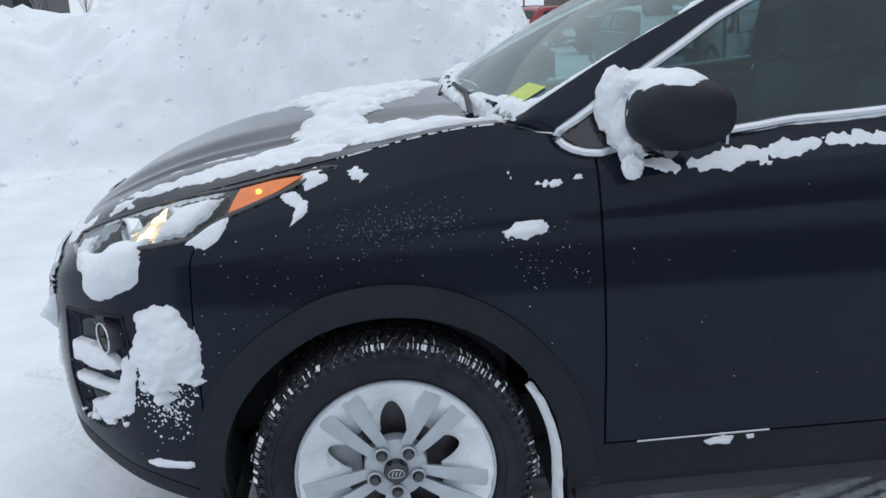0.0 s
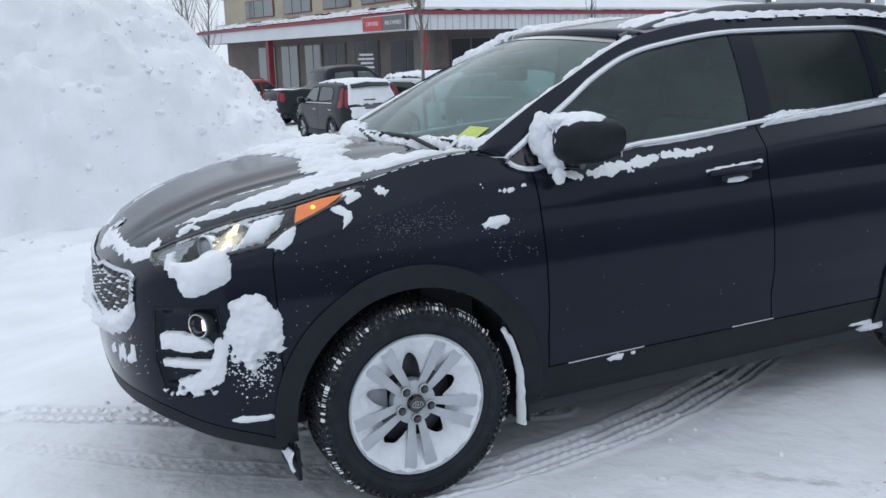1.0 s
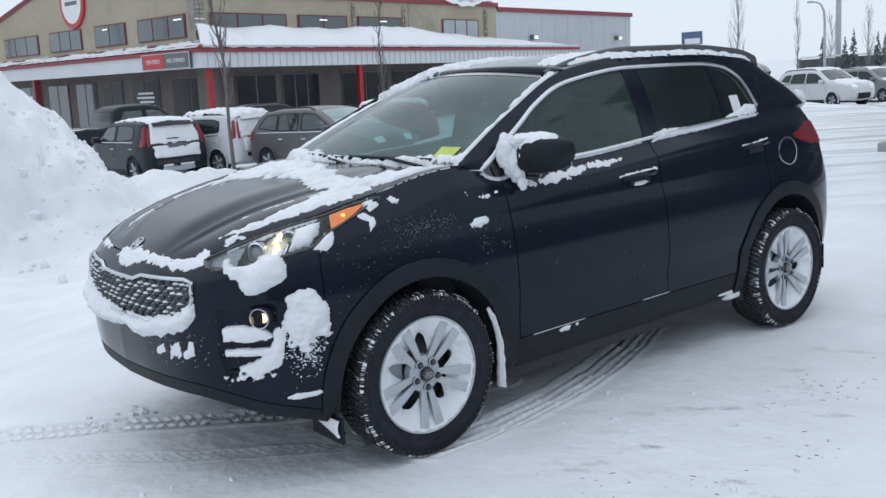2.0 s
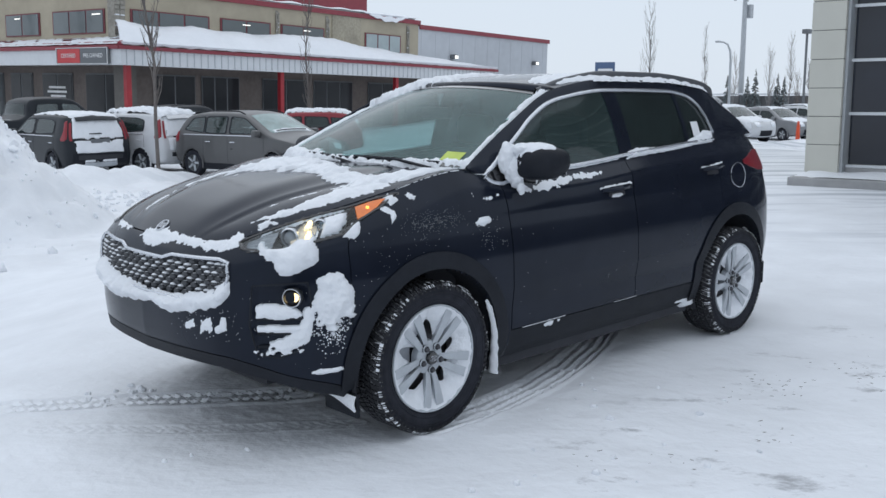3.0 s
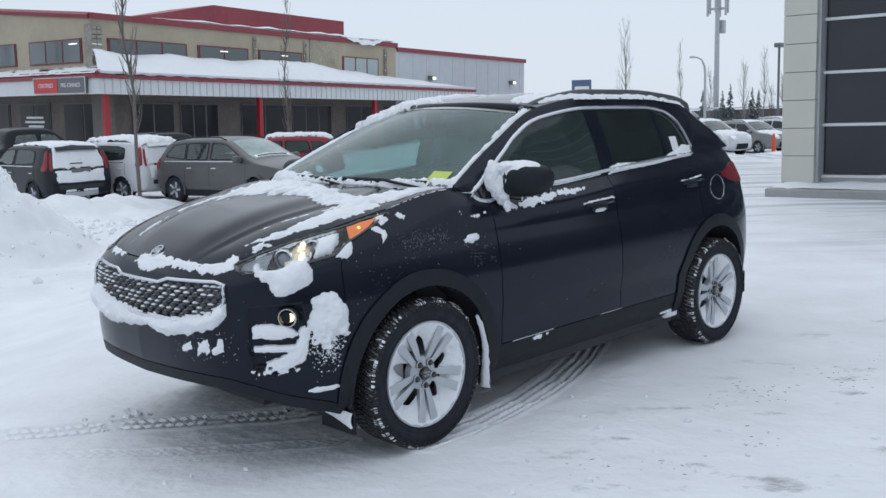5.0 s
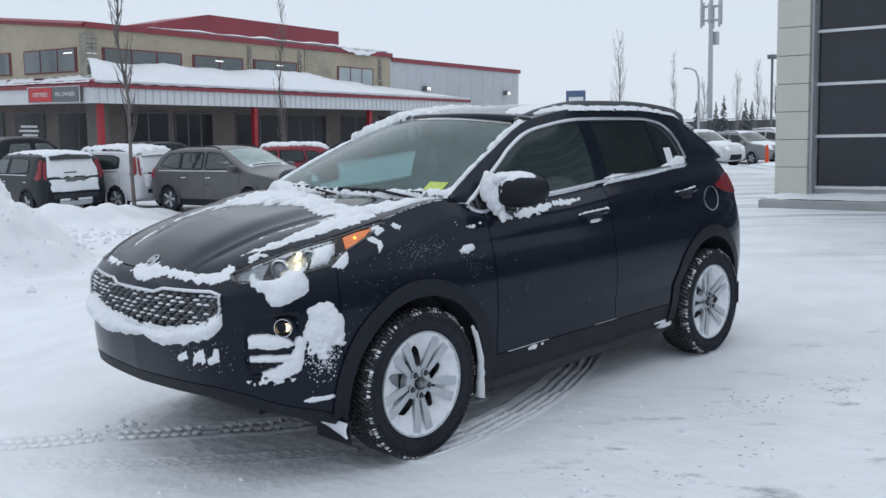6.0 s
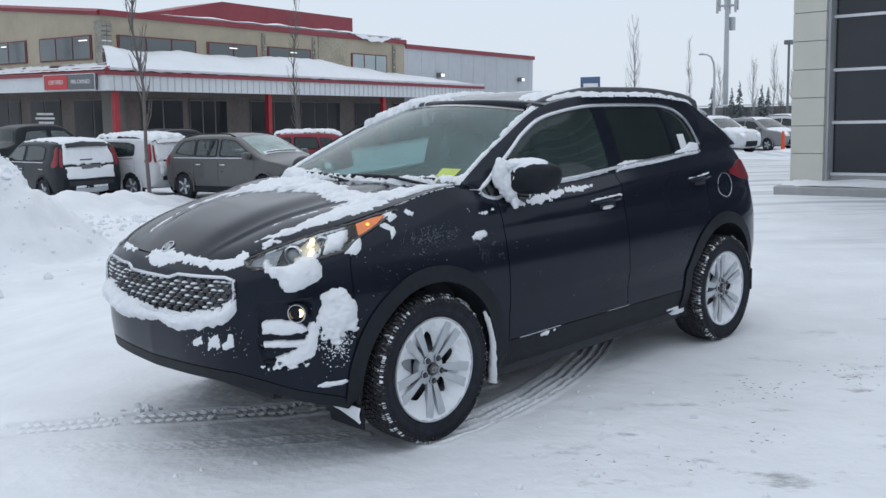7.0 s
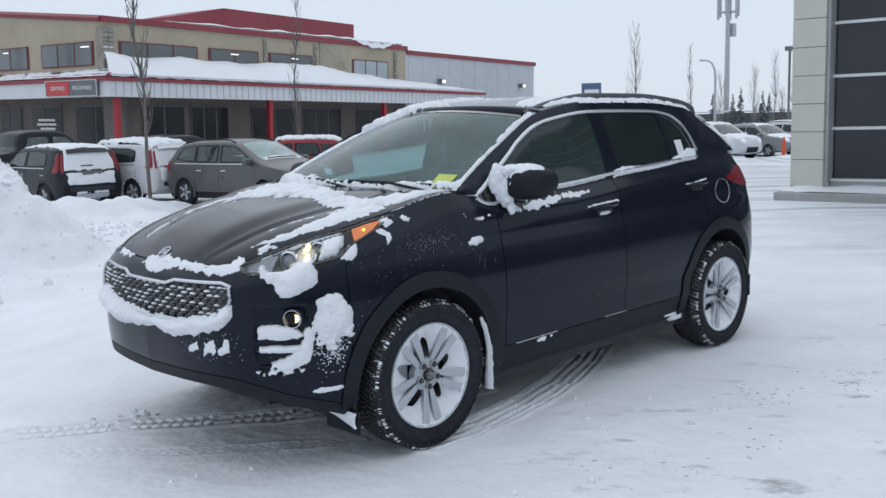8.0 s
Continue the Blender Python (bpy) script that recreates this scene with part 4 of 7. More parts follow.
part("rear_view_mirror", block(0.92, 0.96, -0.045, 0.195, 1.385, 1.455, 0.015), PLASTIC_BLACK, car)
part("mirror_stem", tube([(0.95, 0.075, 1.45), windscreen(0.84, 0.05, -0.005)], 0.012, 6), PLASTIC_BLACK, car)
# Added panel that blocks light leaking in at the tail.
part("cabin_light_stop", block(2.62, 2.64, -0.56, 0.56, 0.5, 1.53, 0.008), SEAT, car)
# tailgate
part("tailgate", grid(lambda v, w: Vector((3.24 - 0.24 * v * v, v * 0.53, 1.46 + 0.08 * (1 - abs(v) ** 3))).lerp(Vector((3.37 - 0.11 * v * v, v * 0.6, 1.24)), w) + Vector((0.03 * math.sin(w * 3.14), 0, 0)), steps(-1, 1, 20), steps(0, 1, 10), flip=True, thick=0.01), PAINT_BLACK, car)
part("rear_window", grid(lambda v, w: Vector((3.26 - 0.19 * v * v, v * 0.48, 1.44 + 0.08 * (1 - abs(v) ** 3))).lerp(Vector((3.385 - 0.10 * v * v, v * 0.53, 1.27)), w) + Vector((0.03 * math.sin(w * 3.14), 0, 0)), steps(-1, 1, 16), steps(0.12, 0.95, 8), flip=True), GLASS_PRIVACY, car)
part("spoiler", grid(lambda v, w: (3.16 + 0.24 * w - 0.29 * v * v, v * (0.53 - 0.01 * w), 1.535 - 0.005 * w - 0.07 * abs(v) ** 3), steps(-1, 1, 20), steps(0, 1, 4), flip=True, thick=0.025), PAINT_BLACK, car)

# ---- wheels ----
def tyre_profile():
    return ((0.240, -0.085), (0.262, -0.104), (0.292, -0.112), (0.318, -0.110), (0.334, -0.100), (0.338, -0.085), (0.339, 0.085), (0.334, 0.100), (0.318, 0.110), (0.292, 0.112), (0.262, 0.104), (0.240, 0.085))


SNOW_PACKED = material("snow_in_tread", (0.75, 0.76, 0.78), 0.7, vary=0.75, scale=45, bump=0.5, bump_scale=200, second=(0.03, 0.03, 0.032))


def wheel():
    """One wheel, its face towards -y, its hub at the origin."""
    tyre = part("tyre", lathe(tyre_profile(), 72), [RUBBER, SNOW_PACKED])
    for poly in tyre.data.polygons:
        cx, cy, cz = poly.center
        if math.hypot(cx, cz) > 0.331:
            poly.material_index = 1
    rnd = random.Random(4)
    bm = bmesh.new()
    pitches = 80
    for i in range(pitches):
        for r, (y0, y1) in enumerate(((-0.108, -0.066), (-0.058, -0.024), (-0.017, 0.017), (0.024, 0.058), (0.066, 0.108))):
            a0 = 2 * math.pi * (i + 0.5 * (r % 2)) / pitches
            a1 = a0 + 2 * math.pi / pitches * rnd.uniform(0.66, 0.8)
            skew = 0.018 * (1 if r > 2 else -1 if r < 2 else 0)
            ring = []
            for rr in (0.331, 0.351):
                for a, y, sk in ((a0, y0, -skew), (a1, y0, -skew), (a1, y1, skew), (a0, y1, skew)):
                    q = rr - (0.012 if abs(y) > 0.1 and rr > 0.34 else 0)
                    ring.append(bm.verts.new((q * math.cos(a + sk), y, q * math.sin(a + sk))))
            for f in ((4, 5, 6, 7), (0, 1, 5, 4), (1, 2, 6, 5), (2, 3, 7, 6), (3, 0, 4, 7)):
                bm.faces.new([ring[k] for k in f])
            if r in (0, 4):  # shoulder lug running down the wall
                s = -1 if r == 0 else 1
                q = []
                for rr, off in ((0.339, 0.1065), (0.318, 0.1135)):
                    for a in (a0 + 0.1 * (a1 - a0), a0 + 0.75 * (a1 - a0)):
                        q.append(bm.verts.new((rr * math.cos(a), s * off, rr * math.sin(a))))
                bm.faces.new((q[0], q[1], q[3], q[2]))
    bmesh.ops.recalc_face_normals(bm, faces=bm.faces[:])
    white = bmesh.new()
    for i in range(pitches * 3):  # snow caught between and on the shoulder lugs
        a = 2 * math.pi * (i + rnd.random()) / (pitches * 3)
        if rnd.random() > 0.50 + 0.9 * wob(math.cos(a) * 2, math.sin(a) * 2, 0.4, 0.35):
            continue
        w, h = rnd.choice((0.006, 0.010, 0.014, 0.026)) * rnd.uniform(0.7, 1.2), rnd.uniform(-0.004, 0.007)
        y1, on = rnd.uniform(0.066, 0.100), rnd.random() < 0.5
        for sd in (-1, 1):
            c = [white.verts.new((r0 * math.cos(a + b), sd * y0, r0 * math.sin(a + b))) for r0, y0, b in
                 ((0.338 - h, 0.1135, 0), (0.338 - h * 0.6, 0.1135, w), (0.347, 0.104, w * 0.9), (0.346, 0.104, -w * 0.2), (0.3345, 0.1165, w * 0.4),
                  (0.352, 0.105, -w * 0.1), (0.352, 0.104, w * 0.8), (0.353, y1, w), (0.353, y1 + 0.008, 0.1 * w), (0.356, (y1 + 0.106) / 2, w * 0.5))]
            for f in ((0, 1, 4), (1, 2, 4), (2, 3, 4), (3, 0, 4)):
                white.faces.new([c[k] for k in f])
            if on:
                for f in ((5, 6, 9), (6, 7, 9), (7, 8, 9), (8, 5, 9)):
                    white.faces.new([c[k] for k in f])
    bmesh.ops.delete(white, geom=[k for k in white.verts if not k.link_faces], context="VERTS")
    tagged(part("tread_snow", white, SNOW, tyre), kind="stuff")
    tagged(part("tread", bm, TREAD, tyre, smooth=False), kind="stuff")
    for rr, h in ((0.302, -0.1125), (0.268, -0.107)):
        part("wall_ring", lathe(((rr, h), (rr + 0.002, h - 0.0025), (rr + 0.006, h)), 60), RUBBER, tyre)
    rim = part("rim", lathe(((0.249, -0.096), (0.247, -0.1035), (0.243, -0.1035), (0.237, -0.092), (0.224, -0.05), (0.215, 0.08), (0.24, 0.09)), 64), ALLOY, tyre)
    part("brake_disc", lathe(((0.001, 0.0), (0.16, 0.0), (0.16, 0.012)), 40), STEEL_DARK, rim)
    part("back_plate", lathe(((0.001, 0.05), (0.222, 0.05)), 40), DARK, rim)
    part("caliper", block(-0.17, -0.08, -0.03, 0.03, -0.03, 0.09, 0.015), SNOW_DIRTY, rim)
    # five split spokes
    for k in range(5):
        a = radians(270 + 72 * k)
        for e in (-1, 1):
            def arm(q, w):
                r = 0.030 + 0.207 * q
                wide = 0.0105 + 0.0135 * q
                mid = e * (0.0115 + 0.0300 * q)
                tx = mid + wide * (w * 2 - 1) * (0.8 if q < 0.1 else 1)
                y = -0.066 - 0.030 * math.sin(q * 1.7) + 0.006 * max(0, abs(2 * w - 1) - 0.75) + (0.006 if q > 0.97 else 0)
                return Vector((r * math.cos(a) - tx * math.sin(a), y, r * math.sin(a) + tx * math.cos(a)))
            part("spoke", grid(arm, steps(0, 1, 12), steps(0, 1, 6), thick=0.028, out=(0, 5, 0)), ALLOY, rim)
        # Dark plug stands in for the shade in the nut's recess.
        part("nut_shade_plug", tube([(0.056 * math.cos(a), -0.07, 0.056 * math.sin(a)), (0.056 * math.cos(a), -0.0845, 0.056 * math.sin(a))], 0.0175, 16), DARK, rim)
        n = part("wheel_nut", lathe(((0.0125, -0.070), (0.0125, -0.088), (0.010, -0.092), (0.001, -0.092)), 6), STEEL_DARK, rim)
        n.location = (0.056 * math.cos(a), -0.004, 0.056 * math.sin(a))
        part("nut_well", tube([(0.056 * math.cos(a) + 0.017 * math.cos(b), -0.083, 0.056 * math.sin(a) + 0.017 * math.sin(b)) for b in steps(0, 2 * math.pi, 14)[:-1]], 0.0035, 5, closed=True), ALLOY, rim)
    part("hub", lathe(((0.001, -0.075), (0.05, -0.075), (0.078, -0.066), (0.08, -0.03)), 40), ALLOY, rim)
    cap = part("hub_cap", lathe(((0.001, -0.096), (0.027, -0.094), (0.031, -0.088), (0.032, -0.07)), 36), BLACK_GLOSS, rim)
    part("cap_mark", tube([(0.020 * math.cos(b), -0.0965, 0.011 * math.sin(b)) for b in steps(0, 2 * math.pi, 20)[:-1]], 0.0016, 4, closed=True), CHROME, cap)
    for b in (-0.009, 0.0, 0.009):
        part("cap_bar", tube([(b - 0.002, -0.0968, -0.006), (b + 0.002, -0.0968, 0.006)], 0.0014, 4), CHROME, cap)
    # snow packed behind the spokes, open near the hub

    def fill(q, b):
        open_at = math.cos(5 * (b - radians(270 + 36)))
        hole = 0.105 + 0.065 * max(0, open_at) + 0.018 * wob(math.cos(b) * 3, math.sin(b) * 3, 1.5, 0.6)
        if open_at < -0.55:
            hole = 0.128
        r = hole + (0.2425 - hole) * q
        return (r * math.cos(b), -0.058 - 0.040 * q + 0.010 * (1 - q) ** 2 + 0.007 * wob(r * math.cos(b), r * math.sin(b), 3, 0.03), r * math.sin(b))
    part("rim_snow", grid(fill, steps(0, 1, 10), steps(0, 2 * math.pi, 180), out=(0, 5, 0)), SNOW, rim)
    return tyre


STEEL_DARK = material("worn_steel", (0.10, 0.10, 0.11), 0.45, metal=0.7, vary=0.3, scale=25)
first = wheel()
first.name = "wheel"
first.parent = car
first.matrix_basis = pose(0, -0.806, 0.345)
for x, y, turn in ((2.67, -0.812, 0), (0, 0.806, 180), (2.67, 0.812, 180)):
    copy_thing(first, pose(x, y, 0.345 if x < 1 else 0.32, 0, 23 if y < 0 else 40, turn))

# ---- snow stuck on the car ----
def cling(poly, deep, us, name="stuck_snow", fn=None, **more):
    ob = snow_on(fn or body, poly, deep, us=us, name=name, **more)
    ob.parent = car
    return ob


cling([(-1.75, 0.75), (-1.35, 0.71), (-0.45, 0.695), (0.3, 0.68), (1.08, 0.69), (1.9, 0.72), (2.34, 0.735), (2.61, 0.77), (2.8, 0.775), (2.84, 0.73), (2.5, 0.675), (1.77, 0.645), (1.05, 0.61), (0.66, 0.625), (0.4, 0.635), (-0.39, 0.615), (-1.2, 0.6), (-2.3, 0.63), (-2.6, 0.74)], 0.05, 0.235, ragged=0.010, cell=0.008, crumb=0.05)

def nose(t, d, off=0.0):
    """The front edge: down the bumper below the bonnet's lip (d below zero), back over the bonnet above it."""
    a, sg = abs(t), 1 if t >= 0 else -1
    if d <= 0:
        return body(t, EZ(a) + d, off)
    side = EY(a) / EY(2.15) if a < 2.15 else 1 - d / 0.5
    q = hood(max(0.0, (a - 2.15) / 5.85) + d / 1.35, -sg * min(1.0, side), 0)
    return q + Vector((-0.75, 0, 0.66)) * off


cling([(-0.55, -0.02), (-0.3, 0.015), (0.05, 0.042), (0.22, 0.046), (0.45, 0.018), (0.9, 0.018), (1.25, 0.014), (1.45, -0.006), (1.65, 0.004), (1.95, 0.016), (2.3, 0.026), (2.58, 0.045), (2.78, 0.03), (2.72, -0.03), (2.13, -0.036), (1.5, -0.026), (0.9, -0.018), (0.5, -0.03), (0.18, -0.042), (-0.3, -0.034)], 0.010, 0.235, fn=nose, ragged=0.020, cell=0.0042, rim=0.035, crumb=0.02, holes=0.028)
cling([(-2.4, -0.01), (-1.9, 0.006), (-1.2, 0.004), (-1.2, -0.012), (-2.0, -0.02)], 0.008, 0.235, fn=nose, ragged=0.012, cell=0.006, rim=0.03)
cling([(3.51, 0.925), (4.02, 0.905), (4.26, 0.905), (4.47, 0.915), (4.68, 0.935), (5.04, 0.945), (5.22, 0.9), (5.22, 0.865), (5.04, 0.845), (4.8, 0.82), (4.5, 0.81), (4.29, 0.81), (4.14, 0.845), (4.08, 0.865), (3.69, 0.89)], 0.05, 0.14, ragged=0.012, cell=0.008)
cling([(3.4, 0.968), (4.1, 0.999), (5.0, 1.034), (5.6, 1.052), (5.6, 1.044), (5.0, 1.024), (4.1, 0.988), (3.4, 0.957)], 0.006, 0.14, ragged=0.006, cell=0.004, rim=0.012, grow=0.1, crumb=0.02)
cling([(5.18, 1.015), (5.72, 1.03), (5.78, 1.0), (5.68, 0.965), (5.25, 0.955)], 0.022, 0.14, ragged=0.004, cell=0.006, rim=0.015)
cling([(5.52, 0.81), (5.85, 0.79), (6.0, 0.745), (6.09, 0.67), (6.03, 0.62), (5.85, 0.605), (5.72, 0.545), (5.52, 0.515), (5.37, 0.555), (5.22, 0.595), (5.07, 0.645), (5.04, 0.695), (5.16, 0.74), (5.22, 0.785)], 0.055, 0.15, ragged=0.011, cell=0.0042, rim=0.07, crumb=0.02, fray=(0.69, 0.50))
cling([(3.6, 0.68), (3.96, 0.69), (4.41, 0.685), (4.62, 0.665), (4.8, 0.64), (4.65, 0.628), (4.08, 0.632), (3.6, 0.632)], 0.016, 0.14, ragged=0.008, cell=0.0028, rim=0.02, drop=0.03)
cling([(3.6, 0.6), (4.8, 0.597), (4.8, 0.577), (4.35, 0.570), (3.62, 0.573)], 0.014, 0.14, ragged=0.005, cell=0.0028, rim=0.015, drop=0.03)
cling([(3.55, 0.495), (3.96, 0.51), (3.9, 0.53), (4.35, 0.545), (4.65, 0.57), (4.8, 0.615), (4.89, 0.67), (5.07, 0.68), (5.1, 0.62), (4.98, 0.55), (4.77, 0.495), (4.32, 0.465), (3.8, 0.47)], 0.022, 0.14, ragged=0.012, cell=0.0032, drop=0.03, fray=(0.53, 0.44))
cling([(1.23, 0.575), (1.53, 0.605), (1.74, 0.6), (1.74, 0.56), (1.41, 0.535)], 0.006, 0.23, ragged=0.026, cell=0.004, crumb=0.012, grow=-0.1)
cling([(1.86, 0.6), (2.16, 0.62), (2.19, 0.57), (1.83, 0.55)], 0.01, 0.22, ragged=0.016, cell=0.004, crumb=0.015, rim=0.03)
cling([(2.28, 0.58), (2.46, 0.595), (2.52, 0.63), (2.67, 0.63), (2.7, 0.57), (2.31, 0.56)], 0.01, 0.2, ragged=0.006, cell=0.006, rim=0.015)
cling([(4.92, 0.39), (5.25, 0.405), (5.73, 0.405), (5.88, 0.39), (5.64, 0.38), (5.19, 0.38)], 0.014, 0.15, ragged=0.005, cell=0.006, rim=0.015)
cling([(7.97, 0.935), (8.04, 0.96), (8.13, 0.962), (8.17, 0.925), (8.07, 0.915), (8.0, 0.92)], 0.016, 0.55, ragged=0.014, cell=0.005, rim=0.025, grow=-0.05, crumb=0.02)
cling([(8.1, 1.035), (8.19, 1.055), (8.31, 1.05), (8.19, 1.02)], 0.012, 0.6, ragged=0.014, cell=0.005, rim=0.025, grow=-0.15, crumb=0.02)
cling([(7.88, 1.145), (7.92, 1.15), (8.0, 1.10), (8.06, 1.03), (8.03, 1.025), (7.96, 1.09)], 0.004, 0.55, ragged=0.016, cell=0.004, rim=0.02, grow=-0.25, crumb=0.015)
cling([(7.11, 1.09), (7.26, 1.095), (7.35, 1.08), (7.29, 1.06), (7.17, 1.07)], 0.012, 0.4, ragged=0.016, cell=0.005, rim=0.025, grow=-0.25, crumb=0.015)
cling([(6.57, 1.04), (6.75, 1.05), (6.99, 1.028), (7.01, 1.005), (6.93, 0.97), (6.88, 1.012), (6.69, 1.03)], 0.008, 0.25, ragged=0.005, cell=0.006, rim=0.012)
cling([(5.82, 0.945), (6.0, 0.992), (6.18, 1.0), (6.25, 0.955), (6.15, 0.93)], 0.016, 0.18, ragged=0.006, cell=0.006, rim=0.02)
cling([(6.66, 1.08), (6.9, 1.098), (7.04, 1.065), (6.87, 1.048)], 0.014, 0.27, ragged=0.008, cell=0.006, rim=0.02)
cling([(8.5, 1.075), (8.79, 1.09), (9.12, 1.11), (9.42, 1.112), (9.4, 1.085), (9.09, 1.07), (8.76, 1.045), (8.55, 1.045)], 0.012, 0.75, ragged=0.016, cell=0.004, rim=0.05, crumb=0.025, grow=0.05)
cling([(9.34, 1.02), (9.5, 1.035), (9.67, 1.038), (9.64, 1.022), (9.5, 1.018)], 0.04, 0.8, ragged=0.006, cell=0.008, rim=0.012)
cling([(9.45, 0.985), (9.55, 0.99), (9.6, 0.975), (9.52, 0.962), (9.45, 0.968)], 0.012, 0.8, ragged=0.004, cell=0.007, rim=0.015)
cling([(10.66, 1.075), (10.85, 1.088), (11.05, 1.095), (11.0, 1.08), (10.8, 1.072)], 0.04, 0.6, ragged=0.006, cell=0.008, rim=0.012)
cling([(8.70, 0.362), (8.76, 0.373), (8.80, 0.37), (8.79, 0.348), (8.72, 0.35)], 0.012, 0.75, ragged=0.007, cell=0.005, rim=0.02)
cling([(8.84, 0.372), (8.87, 0.376), (8.88, 0.36), (8.85, 0.357)], 0.009, 0.75, ragged=0.004, cell=0.005, rim=0.02)
# bonnet, cowl and screen edges
cling([(0.4, 0.34), (0.55, 0.39), (0.68, 0.46), (0.8, 0.62), (0.93, 0.83), (0.99, 0.7), (0.98, 0.43), (0.91, 0.06), (0.82, -0.25), (0.80, -0.42), (0.81, -0.56), (0.84, -0.69), (0.94, -0.78), (1.0, -0.88), (0.95, -0.94), (0.87, -0.91), (0.80, -0.925), (0.7, -0.93), (0.61, -0.93), (0.53, -0.93), (0.44, -0.93), (0.33, -0.955), (0.2, -0.985), (0.14, -0.97), (0.27, -0.91), (0.39, -0.885), (0.48, -0.87), (0.56, -0.84), (0.61, -0.81), (0.71, -0.74), (0.63, -0.57), (0.66, -0.37), (0.62, -0.07), (0.61, 0.12), (0.58, 0.27), (0.45, 0.27)], 0.034, 0.95, fn=hood, ragged=0.04, cell=0.0075, crumb=0.035, rim=0.07, grow=0.05, holes=0.08)
cling([(0.20, -0.86), (0.36, -0.925), (0.47, -0.935), (0.57, -0.945), (0.70, -0.95), (0.83, -0.95), (0.82, -0.80), (0.72, -0.80), (0.61, -0.79), (0.50, -0.82), (0.38, -0.86), (0.24, -0.85)], 0.016, 0.95, fn=hood, ragged=0.022, cell=0.006, crumb=0.03, rim=0.05, grow=0.25)
cling([(0.70, -0.735), (0.61, -0.70), (0.52, -0.69), (0.40, -0.69), (0.28, -0.71), (0.36, -0.72), (0.46, -0.725), (0.58, -0.735), (0.68, -0.775)], 0.005, 0.95, fn=hood, ragged=0.03, cell=0.008, rim=0.03, grow=-0.1)
cling([(0.05, 1.06), (0.08, 0.985), (0.4, 0.965), (0.72, 0.95), (0.75, 1.05)], 0.016, 0.85, fn=windscreen, ragged=0.02, cell=0.012)
cling([(0.10, 0.61), (0.22, 0.585), (0.36, 0.595), (0.52, 0.575), (0.66, 0.54), (0.74, 0.62), (0.52, 0.64), (0.36, 0.63), (0.22, 0.62), (0.12, 0.65)], 0.007, 0.95, fn=hood, ragged=0.035, cell=0.0065, rim=0.03, grow=-0.1, crumb=0.025)
cling([(-0.03, 0.95), (-0.01, 0.27), (0.0, -0.15), (0.0, -0.47), (0.0, -0.76), (0.03, -0.95), (0.07, -0.96), (0.05, -0.81), (0.035, -0.54), (0.02, -0.25), (0.035, 0.31), (0.09, 0.97)], 0.04, 0.85, fn=windscreen, ragged=0.03, cell=0.012)
cling([(0.0, -0.965), (0.05, -0.967), (0.09, -0.985), (0.085, -1.02), (0.02, -1.045)], 0.022, 0.85, fn=windscreen, ragged=0.012, cell=0.006, rim=0.03)
cling([(0.08, -0.982), (0.5, -0.978), (0.62, -0.975), (0.62, -1.0), (0.5, -1.0), (0.08, -1.006)], 0.007, 0.85, fn=windscreen, ragged=0.012, cell=0.006, rim=0.015, crumb=0.02)
cling([(0.58, -0.965), (0.72, -0.945), (0.9, -0.93), (1.02, -0.91), (1.02, -1.02), (0.75, -1.01), (0.58, -1.005)], 0.024, 0.85, fn=windscreen, ragged=0.025, cell=0.008)
cling([(0.70, 1.03), (0.78, 0.86), (0.90, 0.72), (0.98, 0.40), (1.02, 0.1), (1.06, 0.1), (1.06, 1.03)], 0.045, 0.85, fn=windscreen, ragged=0.04, cell=0.014)
cling([(0.0, 1.0), (0.0, 0.45), (0.03, 0.2), (0.07, 0.3), (0.12, 0.5), (0.3, 0.6), (0.5, 0.7), (0.6, 1.0)], 0.035, 2.1, fn=roof, ragged=0.05, cell=0.018, rim=0.1)
cling([(0.03, -0.72), (0.06, -0.95), (0.25, -0.98), (0.3, -0.86), (0.2, -0.7), (0.1, -0.6)], 0.025, 2.1, fn=roof, ragged=0.04, cell=0.014, rim=0.06)
cling([(0.1, -0.95), (0.3, -0.93), (0.6, -0.93), (0.92, -0.9), (0.97, -0.97), (0.75, -1.0), (0.5, -0.995), (0.2, -1.0)], 0.022, 2.1, fn=roof, ragged=0.035, cell=0.014)
cling([(0.2, -0.4), (0.5, -0.75), (0.95, -0.7), (0.97, 0.8), (0.3, 0.9), (0.16, 0.2)], 0.007, 2.1, fn=roof, ragged=0.14, cell=0.020, rim=0.2, holes=0.06)
for c, rad in (((3.27, -0.60, 1.275), (0.035, 0.05, 0.06)), ((2.20, -0.80, 0.245), (0.09, 0.07, 0.035)), ((2.13, -0.82, 0.27), (0.10, 0.05, 0.018)), ((0.572, -0.825, 1.215), (0.05, 0.042, 0.082)), ((0.585, -0.845, 1.17), (0.045, 0.042, 0.07)), ((0.60, -0.86, 1.12), (0.042, 0.034, 0.048)), ((0.588, -0.90, 1.073), (0.026, 0.014, 0.03)), ((0.63, -0.875, 1.257), (0.058, 0.055, 0.034))):
    lump = bmesh.new()
    bmesh.ops.create_icosphere(lump, subdivisions=4, radius=1)
    for k in lump.verts:
        n = k.co.copy()
        k.co = Vector(c) + Vector([n[i] * rad[i] for i in range(3)]) * (1 + 0.22 * wob(n.x + c[2] * 9, n.y, n.z, 0.7) + 0.15 * wob(n.x, n.y + c[2] * 7, n.z, 0.25))
    part("stuck_snow", lump, SNOW, car, crisp=90)
